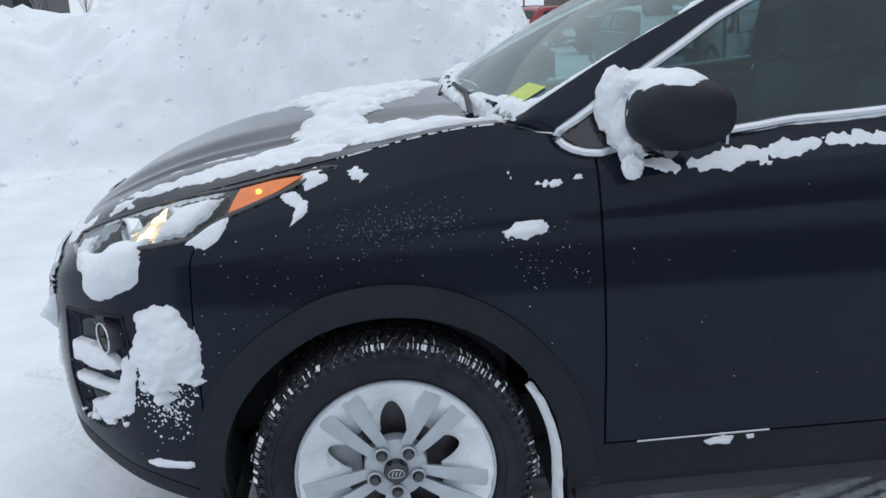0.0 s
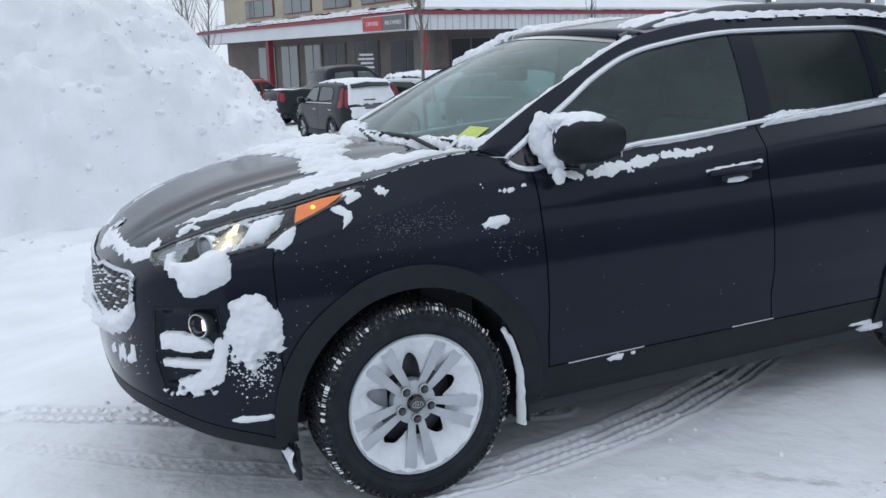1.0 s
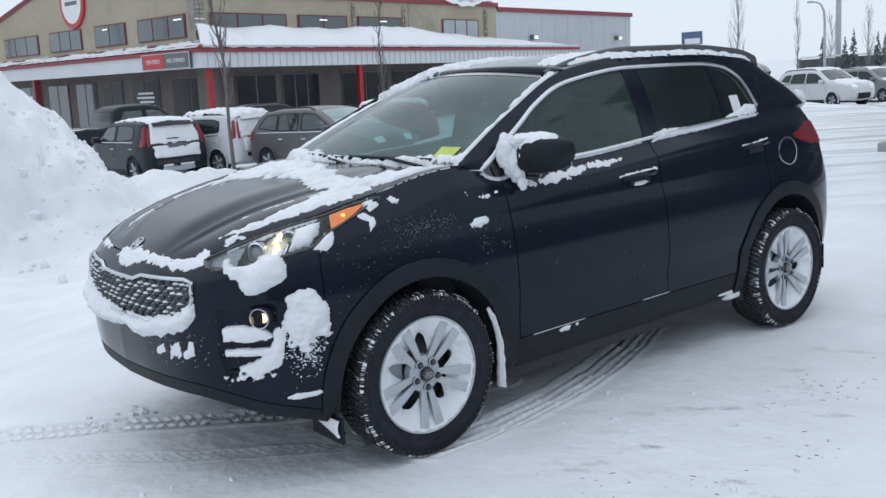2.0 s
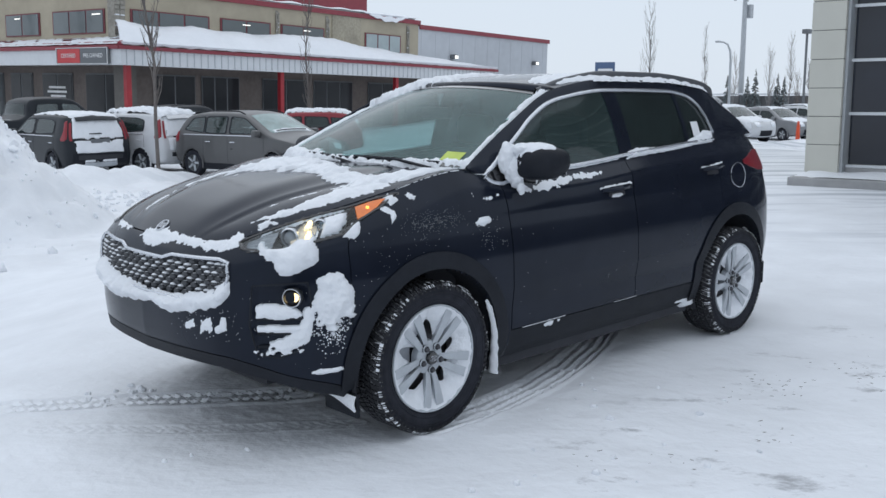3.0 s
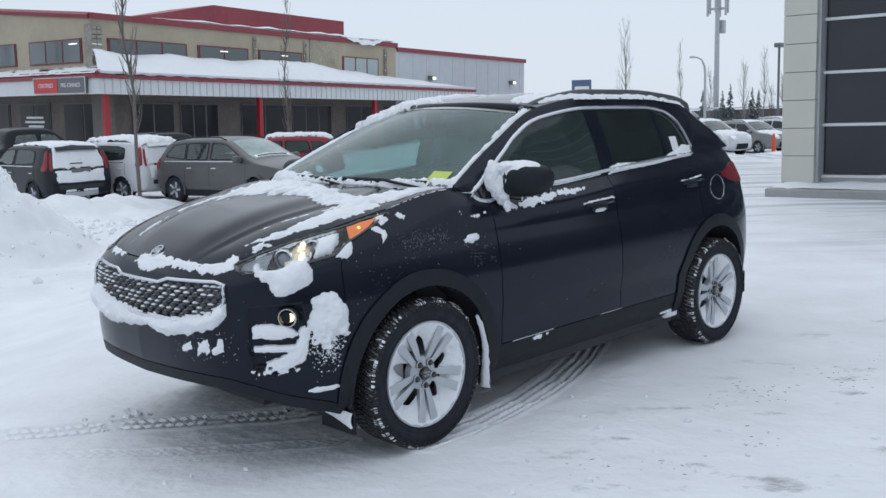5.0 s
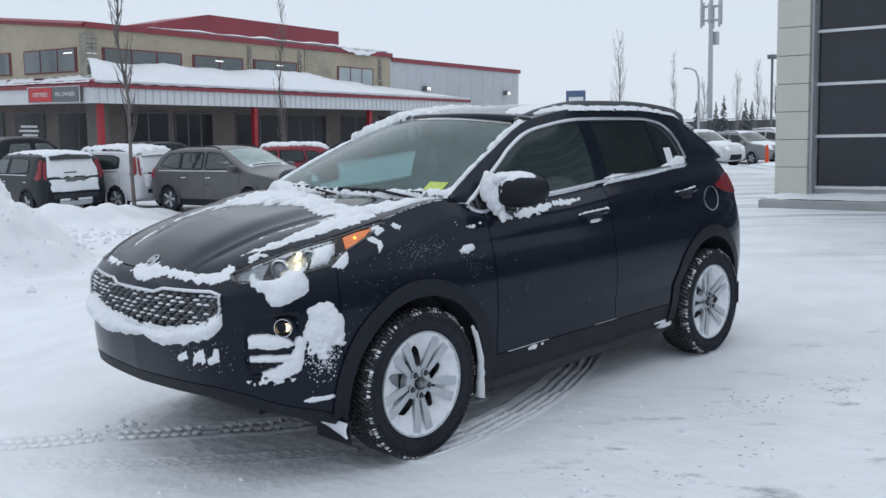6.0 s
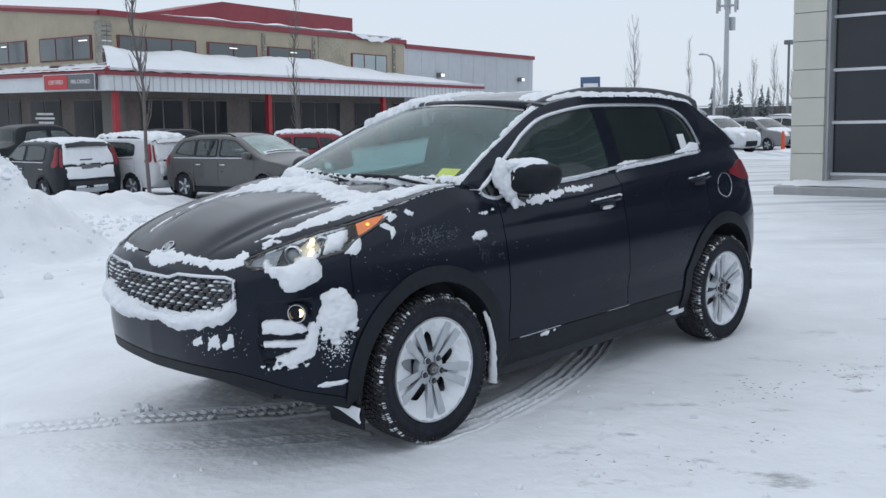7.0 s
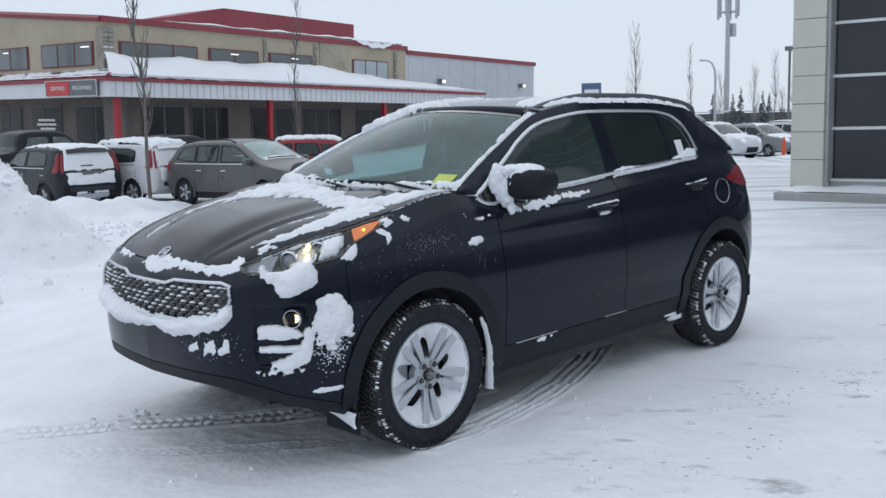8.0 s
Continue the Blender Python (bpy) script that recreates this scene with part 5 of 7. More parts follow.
cling([(1.60, -0.02), (1.63, 0.06), (1.72, 0.085), (1.85, 0.06), (2.0, 0.035), (2.15, 0.035), (2.28, 0.06), (2.42, 0.13), (2.53, 0.20), (2.61, 0.17), (2.59, -0.02), (2.07, -0.03)], 0.018, 1.0, fn=flank, ragged=0.016, cell=0.007, rim=0.04, crumb=0.02)
cling([(0.85, 0.0), (1.1, 0.02), (1.52, 0.03), (1.53, 0.0), (1.1, -0.01)], 0.012, 1.0, fn=flank, ragged=0.008, cell=0.01, rim=0.02)


def mirror_top(u, v, off=0.0):
    """The door mirror's upper shell: u back from its middle, v outwards, in metres."""
    x, y = math.copysign((min(abs(u), 0.094) / 0.095) ** 1.25, u), math.copysign((min(abs(v), 0.117) / 0.118) ** 1.333, v)
    z = math.sqrt(max(0.0, 1 - x * x - y * y))
    return Vector((0.675 + u + 0.035 * y, -(0.955 + v), 1.195 + 0.082 * z ** 0.78 * (1 - 0.12 * y) + 0.008 * y + off))


cling([(-0.088, -0.11), (-0.088, -0.05), (-0.078, -0.01), (-0.065, 0.02), (-0.05, 0.055), (-0.02, 0.08), (0.02, 0.06), (0.06, 0.02), (0.08, -0.05), (0.08, -0.11)], 0.02, 1.0, fn=mirror_top, ragged=0.012, cell=0.0045, rim=0.045, grow=0.0, crumb=0.02)


# crumbs of snow in the joint between bonnet and wing
bm = bmesh.new()
rnd = random.Random(21)
for i in range(46):
    t = rnd.uniform(6.95, 7.92)
    ln = rnd.uniform(0.006, 0.05)
    tube([body(t + ln * k, EZ(t + ln * k) - 0.004, 0.002) for k in (0, 0.5, 1)], rnd.uniform(0.001, 0.0024), 5, bm=bm)
tagged(part("seam_snow", bm, SNOW, car), kind="stuff")

# frozen spray: tiny flecks, thick over the front wing and thin elsewhere
rnd = random.Random(9)
bm = bmesh.new()
for n, t0, t1, z0, z1, lo, hi in ((340, 7.1, 7.95, 0.90, 1.03, 0.0004, 0.0011), (60, 6.6, 7.6, 0.74, 0.92, 0.0004, 0.0011), (50, 6.1, 8.2, 0.55, 1.0, 0.0007, 0.002), (240, 5.15, 6.1, 0.46, 0.66, 0.0012, 0.0045), (40, 4.95, 5.2, 0.55, 0.68, 0.002, 0.004),
                                   (55, 8.3, 11.6, 0.42, 1.05, 0.0006, 0.0017), (60, 1.0, 3.2, 0.52, 0.66, 0.001, 0.003), (30, 3.2, 6, 0.4, 0.8, 0.0008, 0.002), (60, 8.0, 8.3, 0.8, 0.95, 0.0006, 0.0016)):
    for i in range(n):
        t, z = rnd.gauss((t0 + t1) / 2, (t1 - t0) / 4.5) if n > 100 else rnd.uniform(t0, t1), rnd.gauss((z0 + z1) / 2, (z1 - z0) / 5) if n > 100 else rnd.uniform(z0, z1)
        x = PX(max(0, t))
        if in_arch(x, z, 0.5) or t < 0 or z < LOW(t) + 0.06:
            continue
        q, c = rnd.uniform(lo, hi), body(t, z, 0.0015)
        a, b = (body(t + 0.05, z, 0.0015) - c).normalized() * q, Vector((0, 0, q))
        k = rnd.uniform(0.5, 1.3)
        tip = body(t, z, 0.0035)
        v = [bm.verts.new(p) for p in (c - a, c - b * k, c + a * k, c + b, tip)]
        for f in ((0, 1, 4), (1, 2, 4), (2, 3, 4), (3, 0, 4)):
            bm.faces.new([v[i2] for i2 in f])
bmesh.ops.recalc_face_normals(bm, faces=bm.faces[:])
tagged(part("frost_specks", bm, SNOW, car), kind="stuff")

# ---- the dealership building across the lot ----
BEIGE = material("beige_stucco", (0.42, 0.37, 0.28), 0.85, vary=0.16, scale=2, bump=0.2, bump_scale=30)
CLADDING = material("rough_beige_stone", (0.40, 0.36, 0.28), 0.9, vary=0.4, scale=7, bump=0.6, bump_scale=12)
STONE = material("pale_stone", (0.33, 0.31, 0.27), 0.9, vary=0.45, scale=9, bump=0.6, bump_scale=14)
RED_METAL = material("red_metal", (0.26, 0.04, 0.055), 0.5, vary=0.2, scale=3)
GREY_METAL = material("grey_siding", (0.50, 0.52, 0.55), 0.55, vary=0.1, scale=2)
WHITE_METAL = material("white_fascia", (0.66, 0.68, 0.70), 0.5, vary=0.1, scale=4)
# Brown darkened for the shade under the canopy; wall and soffit share it.
SHADE_WALL = material("shaded_brown_wall", (0.175, 0.148, 0.134), 0.85, vary=0.3, scale=6, bump=0.3, bump_scale=25)
PANE = material("office_pane", (0.10, 0.12, 0.125), 0.08, vary=0.3, scale=0.6, coat=0.6)
BLIND_PANE = material("pane_with_blind", (0.34, 0.40, 0.41), 0.15, vary=0.15, scale=1.5, coat=0.5)
SHOP_PANE = material("shop_pane", (0.034, 0.036, 0.040), 0.12, vary=0.5, scale=0.7, coat=0.0)
SHOP_PANE.node_tree.nodes["Principled BSDF"].inputs["Specular IOR Level"].default_value = 0.2
FRAME_RED = material("dark_red_frame", (0.17, 0.035, 0.045), 0.5, vary=0.2, scale=3)
LIGHT_PANE = material("interior_tube", (1.0, 0.97, 0.9), 0.4, emit=1.0)
SIGN_GREY = material("sign_grey", (0.14, 0.15, 0.16), 0.5, vary=0.1)
SIGN_RED = material("sign_red", (0.55, 0.045, 0.05), 0.45, vary=0.1)
SIGN_WHITE = material("sign_white", (0.8, 0.8, 0.8), 0.5, vary=0.05)
POST_RED = material("red_post_paint", (0.38, 0.025, 0.035), 0.5, vary=0.25, scale=4)
CONCRETE = material("concrete", (0.34, 0.34, 0.34), 0.85, vary=0.2, scale=5, bump=0.3, bump_scale=40)
PANEL_CREAM = material("cream_panel", (0.56, 0.55, 0.49), 0.5, vary=0.08, scale=2)
# Concrete tone darkened to hold the canopy's shade on the corner pier.
SHADE_STONE = material("shaded_concrete_pier", (0.19, 0.18, 0.165), 0.85, vary=0.2, scale=5, bump=0.3, bump_scale=30)
# Bark lightened to stand for haze over the far trees.
BARK_PALE = material("haze_pale_bark", (0.27, 0.26, 0.26), 0.9, vary=0.25, scale=20)
BARK = material("grey_bark", (0.17, 0.15, 0.14), 0.9, vary=0.35, scale=20, bump=0.4, bump_scale=60)
# Needle colour greyed and lightened to carry the distant haze.
SPRUCE = material("hazed_spruce_needles", (0.18, 0.205, 0.21), 0.9, vary=0.4, scale=12)
STEEL = material("galvanised_steel", (0.46, 0.48, 0.50), 0.5, metal=0.3, vary=0.15, scale=4)
ORANGE = material("orange_marker_plastic", (0.75, 0.09, 0.03), 0.5, vary=0.12)
BLUE = material("blue_sign", (0.09, 0.14, 0.25), 0.5, vary=0.12)
FENCE = material("grey_fence", (0.10, 0.10, 0.105), 0.8, vary=0.25, scale=3)

hall = empty("dealership_building", pose(15.07, 35.27, -0.40, 1.2, 1.0, 9))
tagged(hall, "two-storey beige dealership with red trim and a snow-covered canopy roof", "building")
SET = 2.2  # how far the walls stand behind the canopy's edge
hp = lambda n, bm, m, lab="", up=hall, smooth=False: part(n, bm, m, up, lab, smooth)  # noqa: E731

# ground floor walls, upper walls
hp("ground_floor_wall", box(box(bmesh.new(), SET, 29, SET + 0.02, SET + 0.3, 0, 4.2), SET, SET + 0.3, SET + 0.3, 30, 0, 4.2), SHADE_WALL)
SX = 1.25  # the side wall of the upper floor stands nearer to the canopy edge
front = block(SX, 23.2, SET, SET + 0.3, 4.2, 6.98)
hp("upper_wall", front, BEIGE)
gable = bmesh.new()
GAB = ((SET + 0.3, 4.2), (27.5, 4.2), (27.5, 6.4), (18.0, 8.3), (SET + 0.3, 6.95))
lo = [gable.verts.new((SX, y, z)) for y, z in GAB]
hi = [gable.verts.new((SX + 0.3, y, z)) for y, z in GAB]
gable.faces.new(lo), gable.faces.new(hi[::-1])
for i in range(5):
    gable.faces.new((lo[i], hi[i], hi[(i + 1) % 5], lo[(i + 1) % 5]))
bmesh.ops.recalc_face_normals(gable, faces=gable.faces[:])
hp("gable_wall", gable, BEIGE)
hp("flat_roof", block(SET + 0.3, 23, SET + 0.3, 27.4, 6.4, 6.6), SNOW)
hp("red_cornice", block(SX - 0.08, 23.3, SET - 0.12, SET - 0.01, 6.74, 7.0), RED_METAL)
hp("red_cornice", tube([(SX - 0.06, SET, 6.87), (SX - 0.06, 18.0, 8.26), (SX - 0.06, 27.6, 6.38)], 0.15, 4), RED_METAL)
hp("cornice_snow", grid(lambda x, v: (x, SET - 0.1 + 0.6 * v, 7.005 + (0.05 + 0.17 * clamp((x - 4) / 6) * (0.7 + 0.8 * wob(x, v, 1, 1.4))) * math.sin(math.pi * min(1, 0.15 + v))), steps(SX + 0.1, 23.2, 110), steps(0, 1, 6), lambda x, v: wob(x, 0, 7, 0.9) + (x - 4.2) * 0.3 < 0), SNOW, smooth=True)
hp("cornice_snow", grid(lambda x, v: (x, SET - 0.18 + 0.5 * v - 0.10 * math.sin(3.14 * clamp((x - 18.3) / 3.4)) * (1 - v), 7.02 - (0.42 + 0.16 * wob(x, 0, 3, 0.5)) * math.sin(3.14 * clamp((x - 18.3) / 3.4)) ** 0.7 * (1 - v) ** 2 + 0.22 * math.sin(3.14 * clamp(v * 0.8 + 0.15)) * math.sin(3.14 * clamp((x - 17.8) / 4.4)) ** 0.5), steps(18.0, 22.0, 40), steps(0, 1, 8), thick=0.05), SNOW, "snow lip hanging over the red cornice", smooth=True)
# the warehouse part and the red roof screen
hp("warehouse_wall", block(23.2, 39.2, SET, SET + 14, 0, 6.65), GREY_METAL)
hp("warehouse_cornice", block(23.3, 39.35, SET - 0.1, SET + 0.1, 6.48, 6.76), RED_METAL)
for i in range(11):
    hp("siding_rib", block(23.5 + 1.5 * i, 23.52 + 1.5 * i, SET - 0.012, SET - 0.002, 0, 6.46), GREY_METAL)
for x in (26.6, 36.9):
    hp("wall_lamp", block(x, x + 0.45, SET - 0.4, SET - 0.02, 4.75, 5.05, 0.05), SIGN_GREY)
    hp("lamp_lens", block(x + 0.06, x + 0.4, SET - 0.42, SET - 0.405, 4.78, 4.98), LIGHT_PANE)
screen = bmesh.new()
for x, z in ((7.5, 7.72), (10.9, 8.45), (21.6, 8.42)):
    screen.verts.new((x, 5.2, 6.5)), screen.verts.new((x, 5.2, z)), screen.verts.new((x, 9.0, z)), screen.verts.new((x, 9.0, 6.5))
screen.verts.ensure_lookup_table()
vs = screen.verts
for k in (0, 4):
    for j in range(4):
        screen.faces.new((vs[k + j], vs[k + (j + 1) % 4], vs[k + 4 + (j + 1) % 4], vs[k + 4 + j]))
screen.faces.new(vs[0:4]), screen.faces.new(vs[8:12])
bmesh.ops.recalc_face_normals(screen, faces=screen.faces[:])
hp("roof_screen", screen, RED_METAL, "dark red metal screen on the roof")


def hall_window(a0, a1, z0, z1, panes, axis="x", lit=0.0, glass=None):
    """A window of the upper floor: red frame, mullions and dark panes."""
    def slab(s0, s1, d0, d1, b0, b1):
        return block(s0, s1, SET + d0, SET + d1, b0, b1) if axis == "x" else block(SX + d0, SX + d1, s0, s1, b0, b1)
    win = hp("window", slab(a0 - 0.06, a1 + 0.06, -0.05, -0.01, z0 - 0.06, z1 + 0.06), FRAME_RED)
    w = (a1 - a0) / panes
    for i in range(panes):
        hp("pane", slab(a0 + i * w + 0.05, a0 + (i + 1) * w - 0.05, -0.075, -0.055, z0, z1), glass or PANE, up=win)
    if lit:
        hp("ceiling_tube", slab(a0 + (a1 - a0) * lit, a0 + (a1 - a0) * (lit + 0.16), -0.085, -0.078, z1 - 0.2, z1 - 0.155), LIGHT_PANE, up=win)


for a0, a1, n, lit in ((2.1, 6.5, 3, 0), (7.3, 10.55, 2, 0.42), (11.4, 14.6, 2, 0.5), (18.15, 21.35, 3, 0)):
    hall_window(a0, a1, 4.85, 5.86, n, "x", lit, BLIND_PANE if a0 > 18 else None)
for a0, a1, n, lit in ((3.0, 7.3, 3, 0.05), (8.6, 11.8, 2, 0.55), (13.4, 17.2, 3, 0), (18.8, 23.4, 3, 0)):
    hall_window(a0, a1, 4.84, 5.84, n, "y", lit)
def rough_stones(x0, x1, y0, y1, z0, z1, seed):
    """A pier of stones laid proud of one another, some of them snow-capped."""
    rnd = random.Random(seed)
    pier = hp("stone_pier", block(x0, x1, y0, y1, z0, z1), STONE)
    z = z0 + 0.02
    while z < z1 - 0.15:
        q = rnd.uniform(0.14, 0.26)
        for a, b in ((x0 - 0.02, (x0 + x1) / 2 - 0.01), ((x0 + x1) / 2 + 0.01, x1 + 0.02)):
            d = rnd.uniform(0.03, 0.10)
            stone = hp("stone", block(a, b, y0 - d, y0 - 0.004, z, z + q - 0.025, 0.015), STONE, up=pier)
            if rnd.random() < (0.5 if seed < 10 else 0.12):
                hp("stone_snow", block(a + 0.02, b - 0.03, y0 - d - 0.02, y0 - 0.006, z + q - 0.03, z + q + 0.03, 0.02), SNOW, up=pier)
        z += q


rough_stones(SX - 0.1, SX + 0.42, SET - 0.12, SET + 0.4, 4.0, 6.5, 3)
for k, x in enumerate((10.98, 14.8, 22.0)):
    rough_stones(x, x + 0.2, SET - 0.04, SET - 0.005, 4.3, 6.6, 20 + k)
hp("stone_cladding", block(15.3, 17.7, SET - 0.05, SET - 0.005, 4.3, 6.72), CLADDING)
# round sign on the gable
disc = hp("round_sign", lathe(((0.001, -0.14), (1.35, -0.14), (1.35, 0.0), (0.001, 0.0)), 40), SIGN_RED, "round red and white sign on the gable")
disc.matrix_basis = pose(SX - 0.02, 13.9, 7.3, 0, 0, -90)
ring = hp("sign_face", lathe(((0.001, -0.16), (1.1, -0.16), (1.1, -0.14)), 40), SIGN_WHITE, up=disc)
for k, w in ((0.2, 0.55), (-0.12, 0.7)):
    hp("sign_bar", block(-w, w, -0.175, -0.165, k, k + 0.2), SIGN_GREY, up=disc)

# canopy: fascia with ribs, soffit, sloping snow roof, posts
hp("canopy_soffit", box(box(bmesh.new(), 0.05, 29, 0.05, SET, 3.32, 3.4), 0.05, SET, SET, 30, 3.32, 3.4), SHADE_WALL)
hp("fascia", block(0, 29, 0, 0.12, 3.3, 4.02), WHITE_METAL)
hp("fascia", block(0, 0.12, 0.12, 30, 3.3, 4.02), WHITE_METAL)
hp("fascia_ribs", (lambda bm: [box(bm, 0.3 + i * 0.4, 0.34 + i * 0.4, -0.025, -0.002, 3.32, 4.0) for i in range(72)] and bm)(bmesh.new()), GREY_METAL)
hp("red_gutter", block(-0.08, 29.1, -0.1, -0.004, 3.98, 4.14), RED_METAL)
hp("red_gutter", block(-0.1, -0.004, -0.004, 30, 3.98, 4.14), RED_METAL)


def canopy_snow(u, v, side):
    a = u * 29 + 0.02
    z = 4.14 + 0.95 * v * (0.45 + 0.55 * clamp((27 - a) / 12)) + 0.55 * clamp((30 - a) / 16) * math.sin(math.pi * min(1, v * 0.85)) * (0.8 + 0.5 * wob(a, v * 2, side * 5, 2.2)) + 0.05 * wob(a, v, 3 + side, 0.5) * (v > 0)
    edge = -0.06 + 0.05 * wob(a, 0, 6 + side, 0.7)
    x, y = max(a, v * (SX + 0.05)), edge * (1 - v) + v * (SET + 0.05)
    return (x, y, z + (0.16 if v == 0 else 0)) if side == 0 else (y, x, z - 0.35 * v)


hp("canopy_roof_snow", grid(lambda u, v: canopy_snow(u, v, 0), steps(0, 1, 140), (0, 0.02, 0.1, 0.25, 0.4, 0.55, 0.7, 0.85, 1.0)), SNOW, "thick snow blanket on the canopy roof", smooth=True)
hp("canopy_roof", grid(lambda a, v: (v * SET, max(a, v * SET), 4.14 + 0.82 * v), steps(0, 30, 40), steps(0, 1, 4)), RED_METAL, "red metal canopy roof")
hp("canopy_roof_snow", grid(lambda a, v: (v * SET, max(a, v * SET), 4.16 + 0.82 * v + 0.06 * abs(wob(a, v * 3, 4, 0.8)) + 0.03 * math.sin(v * 20)), steps(0, 30, 150), steps(0.04, 0.97, 26), lambda a, v: 0.5 * wob(a * 0.25, v * 4, 2, 0.5) + 0.75 * math.cos(2 * math.pi * v * 2.6) > 0.72), SNOW, "layered snow in bands on the red canopy roof", smooth=True)
hp("hip_cap", tube([(-0.05, -0.05, 4.16), (SET, SET, 5.02)], 0.12, 6), RED_METAL)
for x in (0.32, 9.4, 18.6, 27.6):
    hp("red_post", block(x + 0.1, x + 0.34, 0.2, 0.44, 0, 3.32), POST_RED)
for y in (17.5,):
    hp("red_post", block(0.15, 0.49, y, y + 0.34, 0, 3.32), RED_METAL)
hp("corner_pier", block(SET - 0.62, SET - 0.12, SET - 0.3, SET + 0.75, 0, 3.32), SHADE_STONE)
# shop fronts
for k, (a, b) in enumerate(((3.2, 5.6), (6.0, 8.4), (10.0, 13.4), (13.8, 17.0), (18.4, 21.0), (22.0, 25.0))):
    win = hp("shop_window", block(a, b, SET - 0.06, SET - 0.01, 0.35, 3.0), SIGN_GREY)
    n = 2 + k % 2
    for i in range(n):
        w = (b - a) / n
        hp("pane", block(a + i * w + 0.05, a + (i + 1) * w - 0.05, SET - 0.085, SET - 0.065, 0.42, 2.93), SHOP_PANE, up=win)
for k, (a, b) in enumerate(((2.8, 6.2), (7.4, 10.2), (11.2, 13.4), (14.2, 16.6), (17.6, 20.2), (21.2, 24.0))):
    win = hp("shop_window", block(SET - 0.06, SET - 0.01, a, b, 0.3, 3.0), SIGN_GREY)
    for i in range(2):
        w = (b - a) / 2
        hp("pane", block(SET - 0.085, SET - 0.065, a + i * w + 0.06, a + (i + 1) * w - 0.06, 0.38, 2.93), PANE if k > 2 else SHOP_PANE, up=win)
    if k == 1:
        for j in range(5):
            hp("lettering_bar", block(SET - 0.095, SET - 0.088, a + 0.6 - 0.1 * (j % 2), b - 0.5 - 0.15 * (j % 3), 1.35 + 0.22 * j, 1.46 + 0.22 * j), SIGN_WHITE, up=win)

# the sign board on the canopy's corner
board = empty("sign_board", hall.matrix_world @ pose(-0.16, 0.7, 3.28))
tagged(board, "grey and red sign board with white lettering on the canopy edge", "sign")
part("backing", block(0, 0.1, 0, 4.1, 0.06, 0.78), SIGN_GREY, board, smooth=False)
for a, b, lo, hi in ((0.0, 4.1, 0.06, 0.085), (0.0, 4.1, 0.755, 0.78), (0.0, 0.025, 0.085, 0.755), (4.075, 4.1, 0.085, 0.755)):
    part("border", block(-0.03, -0.004, a, b, lo, hi), SIGN_WHITE, board, smooth=False)
part("red_field", block(-0.02, -0.004, 2.15, 4.0, 0.11, 0.73), SIGN_RED, board, smooth=False)
part("grey_field", block(-0.02, -0.004, 0.1, 2.1, 0.11, 0.73), SIGN_GREY, board, smooth=False)


def lettering(text, size, m, mat, parent, name="lettering"):
    """Flat letters in the built-in font, turned into a mesh."""
    cu = bpy.data.curves.new(name, "FONT")
    cu.body, cu.size, cu.align_x, cu.align_y, cu.extrude = text, size, "CENTER", "CENTER", 0.004
    tmp = new("tmp", cu)
    me = bpy.data.meshes.new_from_object(tmp.evaluated_get(bpy.context.evaluated_depsgraph_get()))
    bpy.data.objects.remove(tmp)
    ob = new(name, me)
    me.materials.append(mat)
    ob.parent = parent
    ob.matrix_basis = m
    return ob


lettering("CERTIFIED", 0.26, pose(-0.03, 3.07, 0.42, 90, 0, -90), SIGN_WHITE, board)
lettering("PRE-OWNED", 0.26, pose(-0.03, 1.1, 0.42, 90, 0, -90), SIGN_WHITE, board)

# ---- the showroom corner ----
show = empty("showroom", pose(13.3, 3.62, 0.0, 0.9, 0, -81))
tagged(show, "glass showroom front with cream-clad corner pillar and snowy kerb", "building")
for i in range(20):
    part("pillar_panel", block(0, 0.56, 0.0, 0.6, 0.14 + i * 0.492, 0.14 + i * 0.492 + 0.481, 0.006), PANEL_CREAM, show, smooth=False)
part("pillar_core", block(0.02, 0.54, 0.02, 0.58, 0.02, 10.3), SIGN_GREY, show, smooth=False)
part("pillar_edge", block(0.565, 0.61, 0.10, 0.5, 0.14, 10.3), STEEL, show, smooth=False)
# Blotches in the pane colour imitate pale reflections on the glass.
SHOW_PANE = material("showroom_pane", (0.020, 0.024, 0.036), 0.06, vary=0.6, scale=0.5, coat=0.1)
for i in range(10):
    for j in range(6):
        part("pane", block(0.64 + j * 2.4, 0.64 + j * 2.4 + 2.37, 0.36, 0.40, 0.27 + i * 0.92, 0.27 + i * 0.92 + 0.88), SHOW_PANE, show, smooth=False)
for i in range(11):
    part("mullion", block(0.62, 15.1, 0.30, 0.355, 0.215 + i * 0.92, 0.265 + i * 0.92), WHITE_METAL, show, smooth=False)
part("kerb", box(block(0.04, 16, -1.1, -0.85, -0.45, 0.14, 0.02), 0.04, 0.28, -0.849, -0.03, -0.45, 0.14, 0.02), CONCRETE, show, smooth=False)
part("glass_sill", block(0.62, 15.1, 0.28, 0.5, 0.0, 0.21), CONCRETE, show, smooth=False)
part("plinth_snow", grid(lambda u, v: (u, v, 0.15 + 0.035 * wob(u, v, 0, 0.5)), steps(0.08, 16, 80), steps(-1.02, 0.34, 10)), SNOW, show)
part("side_wall", block(0.05, 0.6, 0.62, 14, 0, 10.2), PANEL_CREAM, show, smooth=False)
part("back_wall", block(0.6, 15.1, 13.8, 14, 0, 10.2), PANEL_CREAM, show, smooth=False)
part("roof", block(0.0, 15.2, 0.0, 14, 10.3, 10.5), CONCRETE, show, smooth=False)


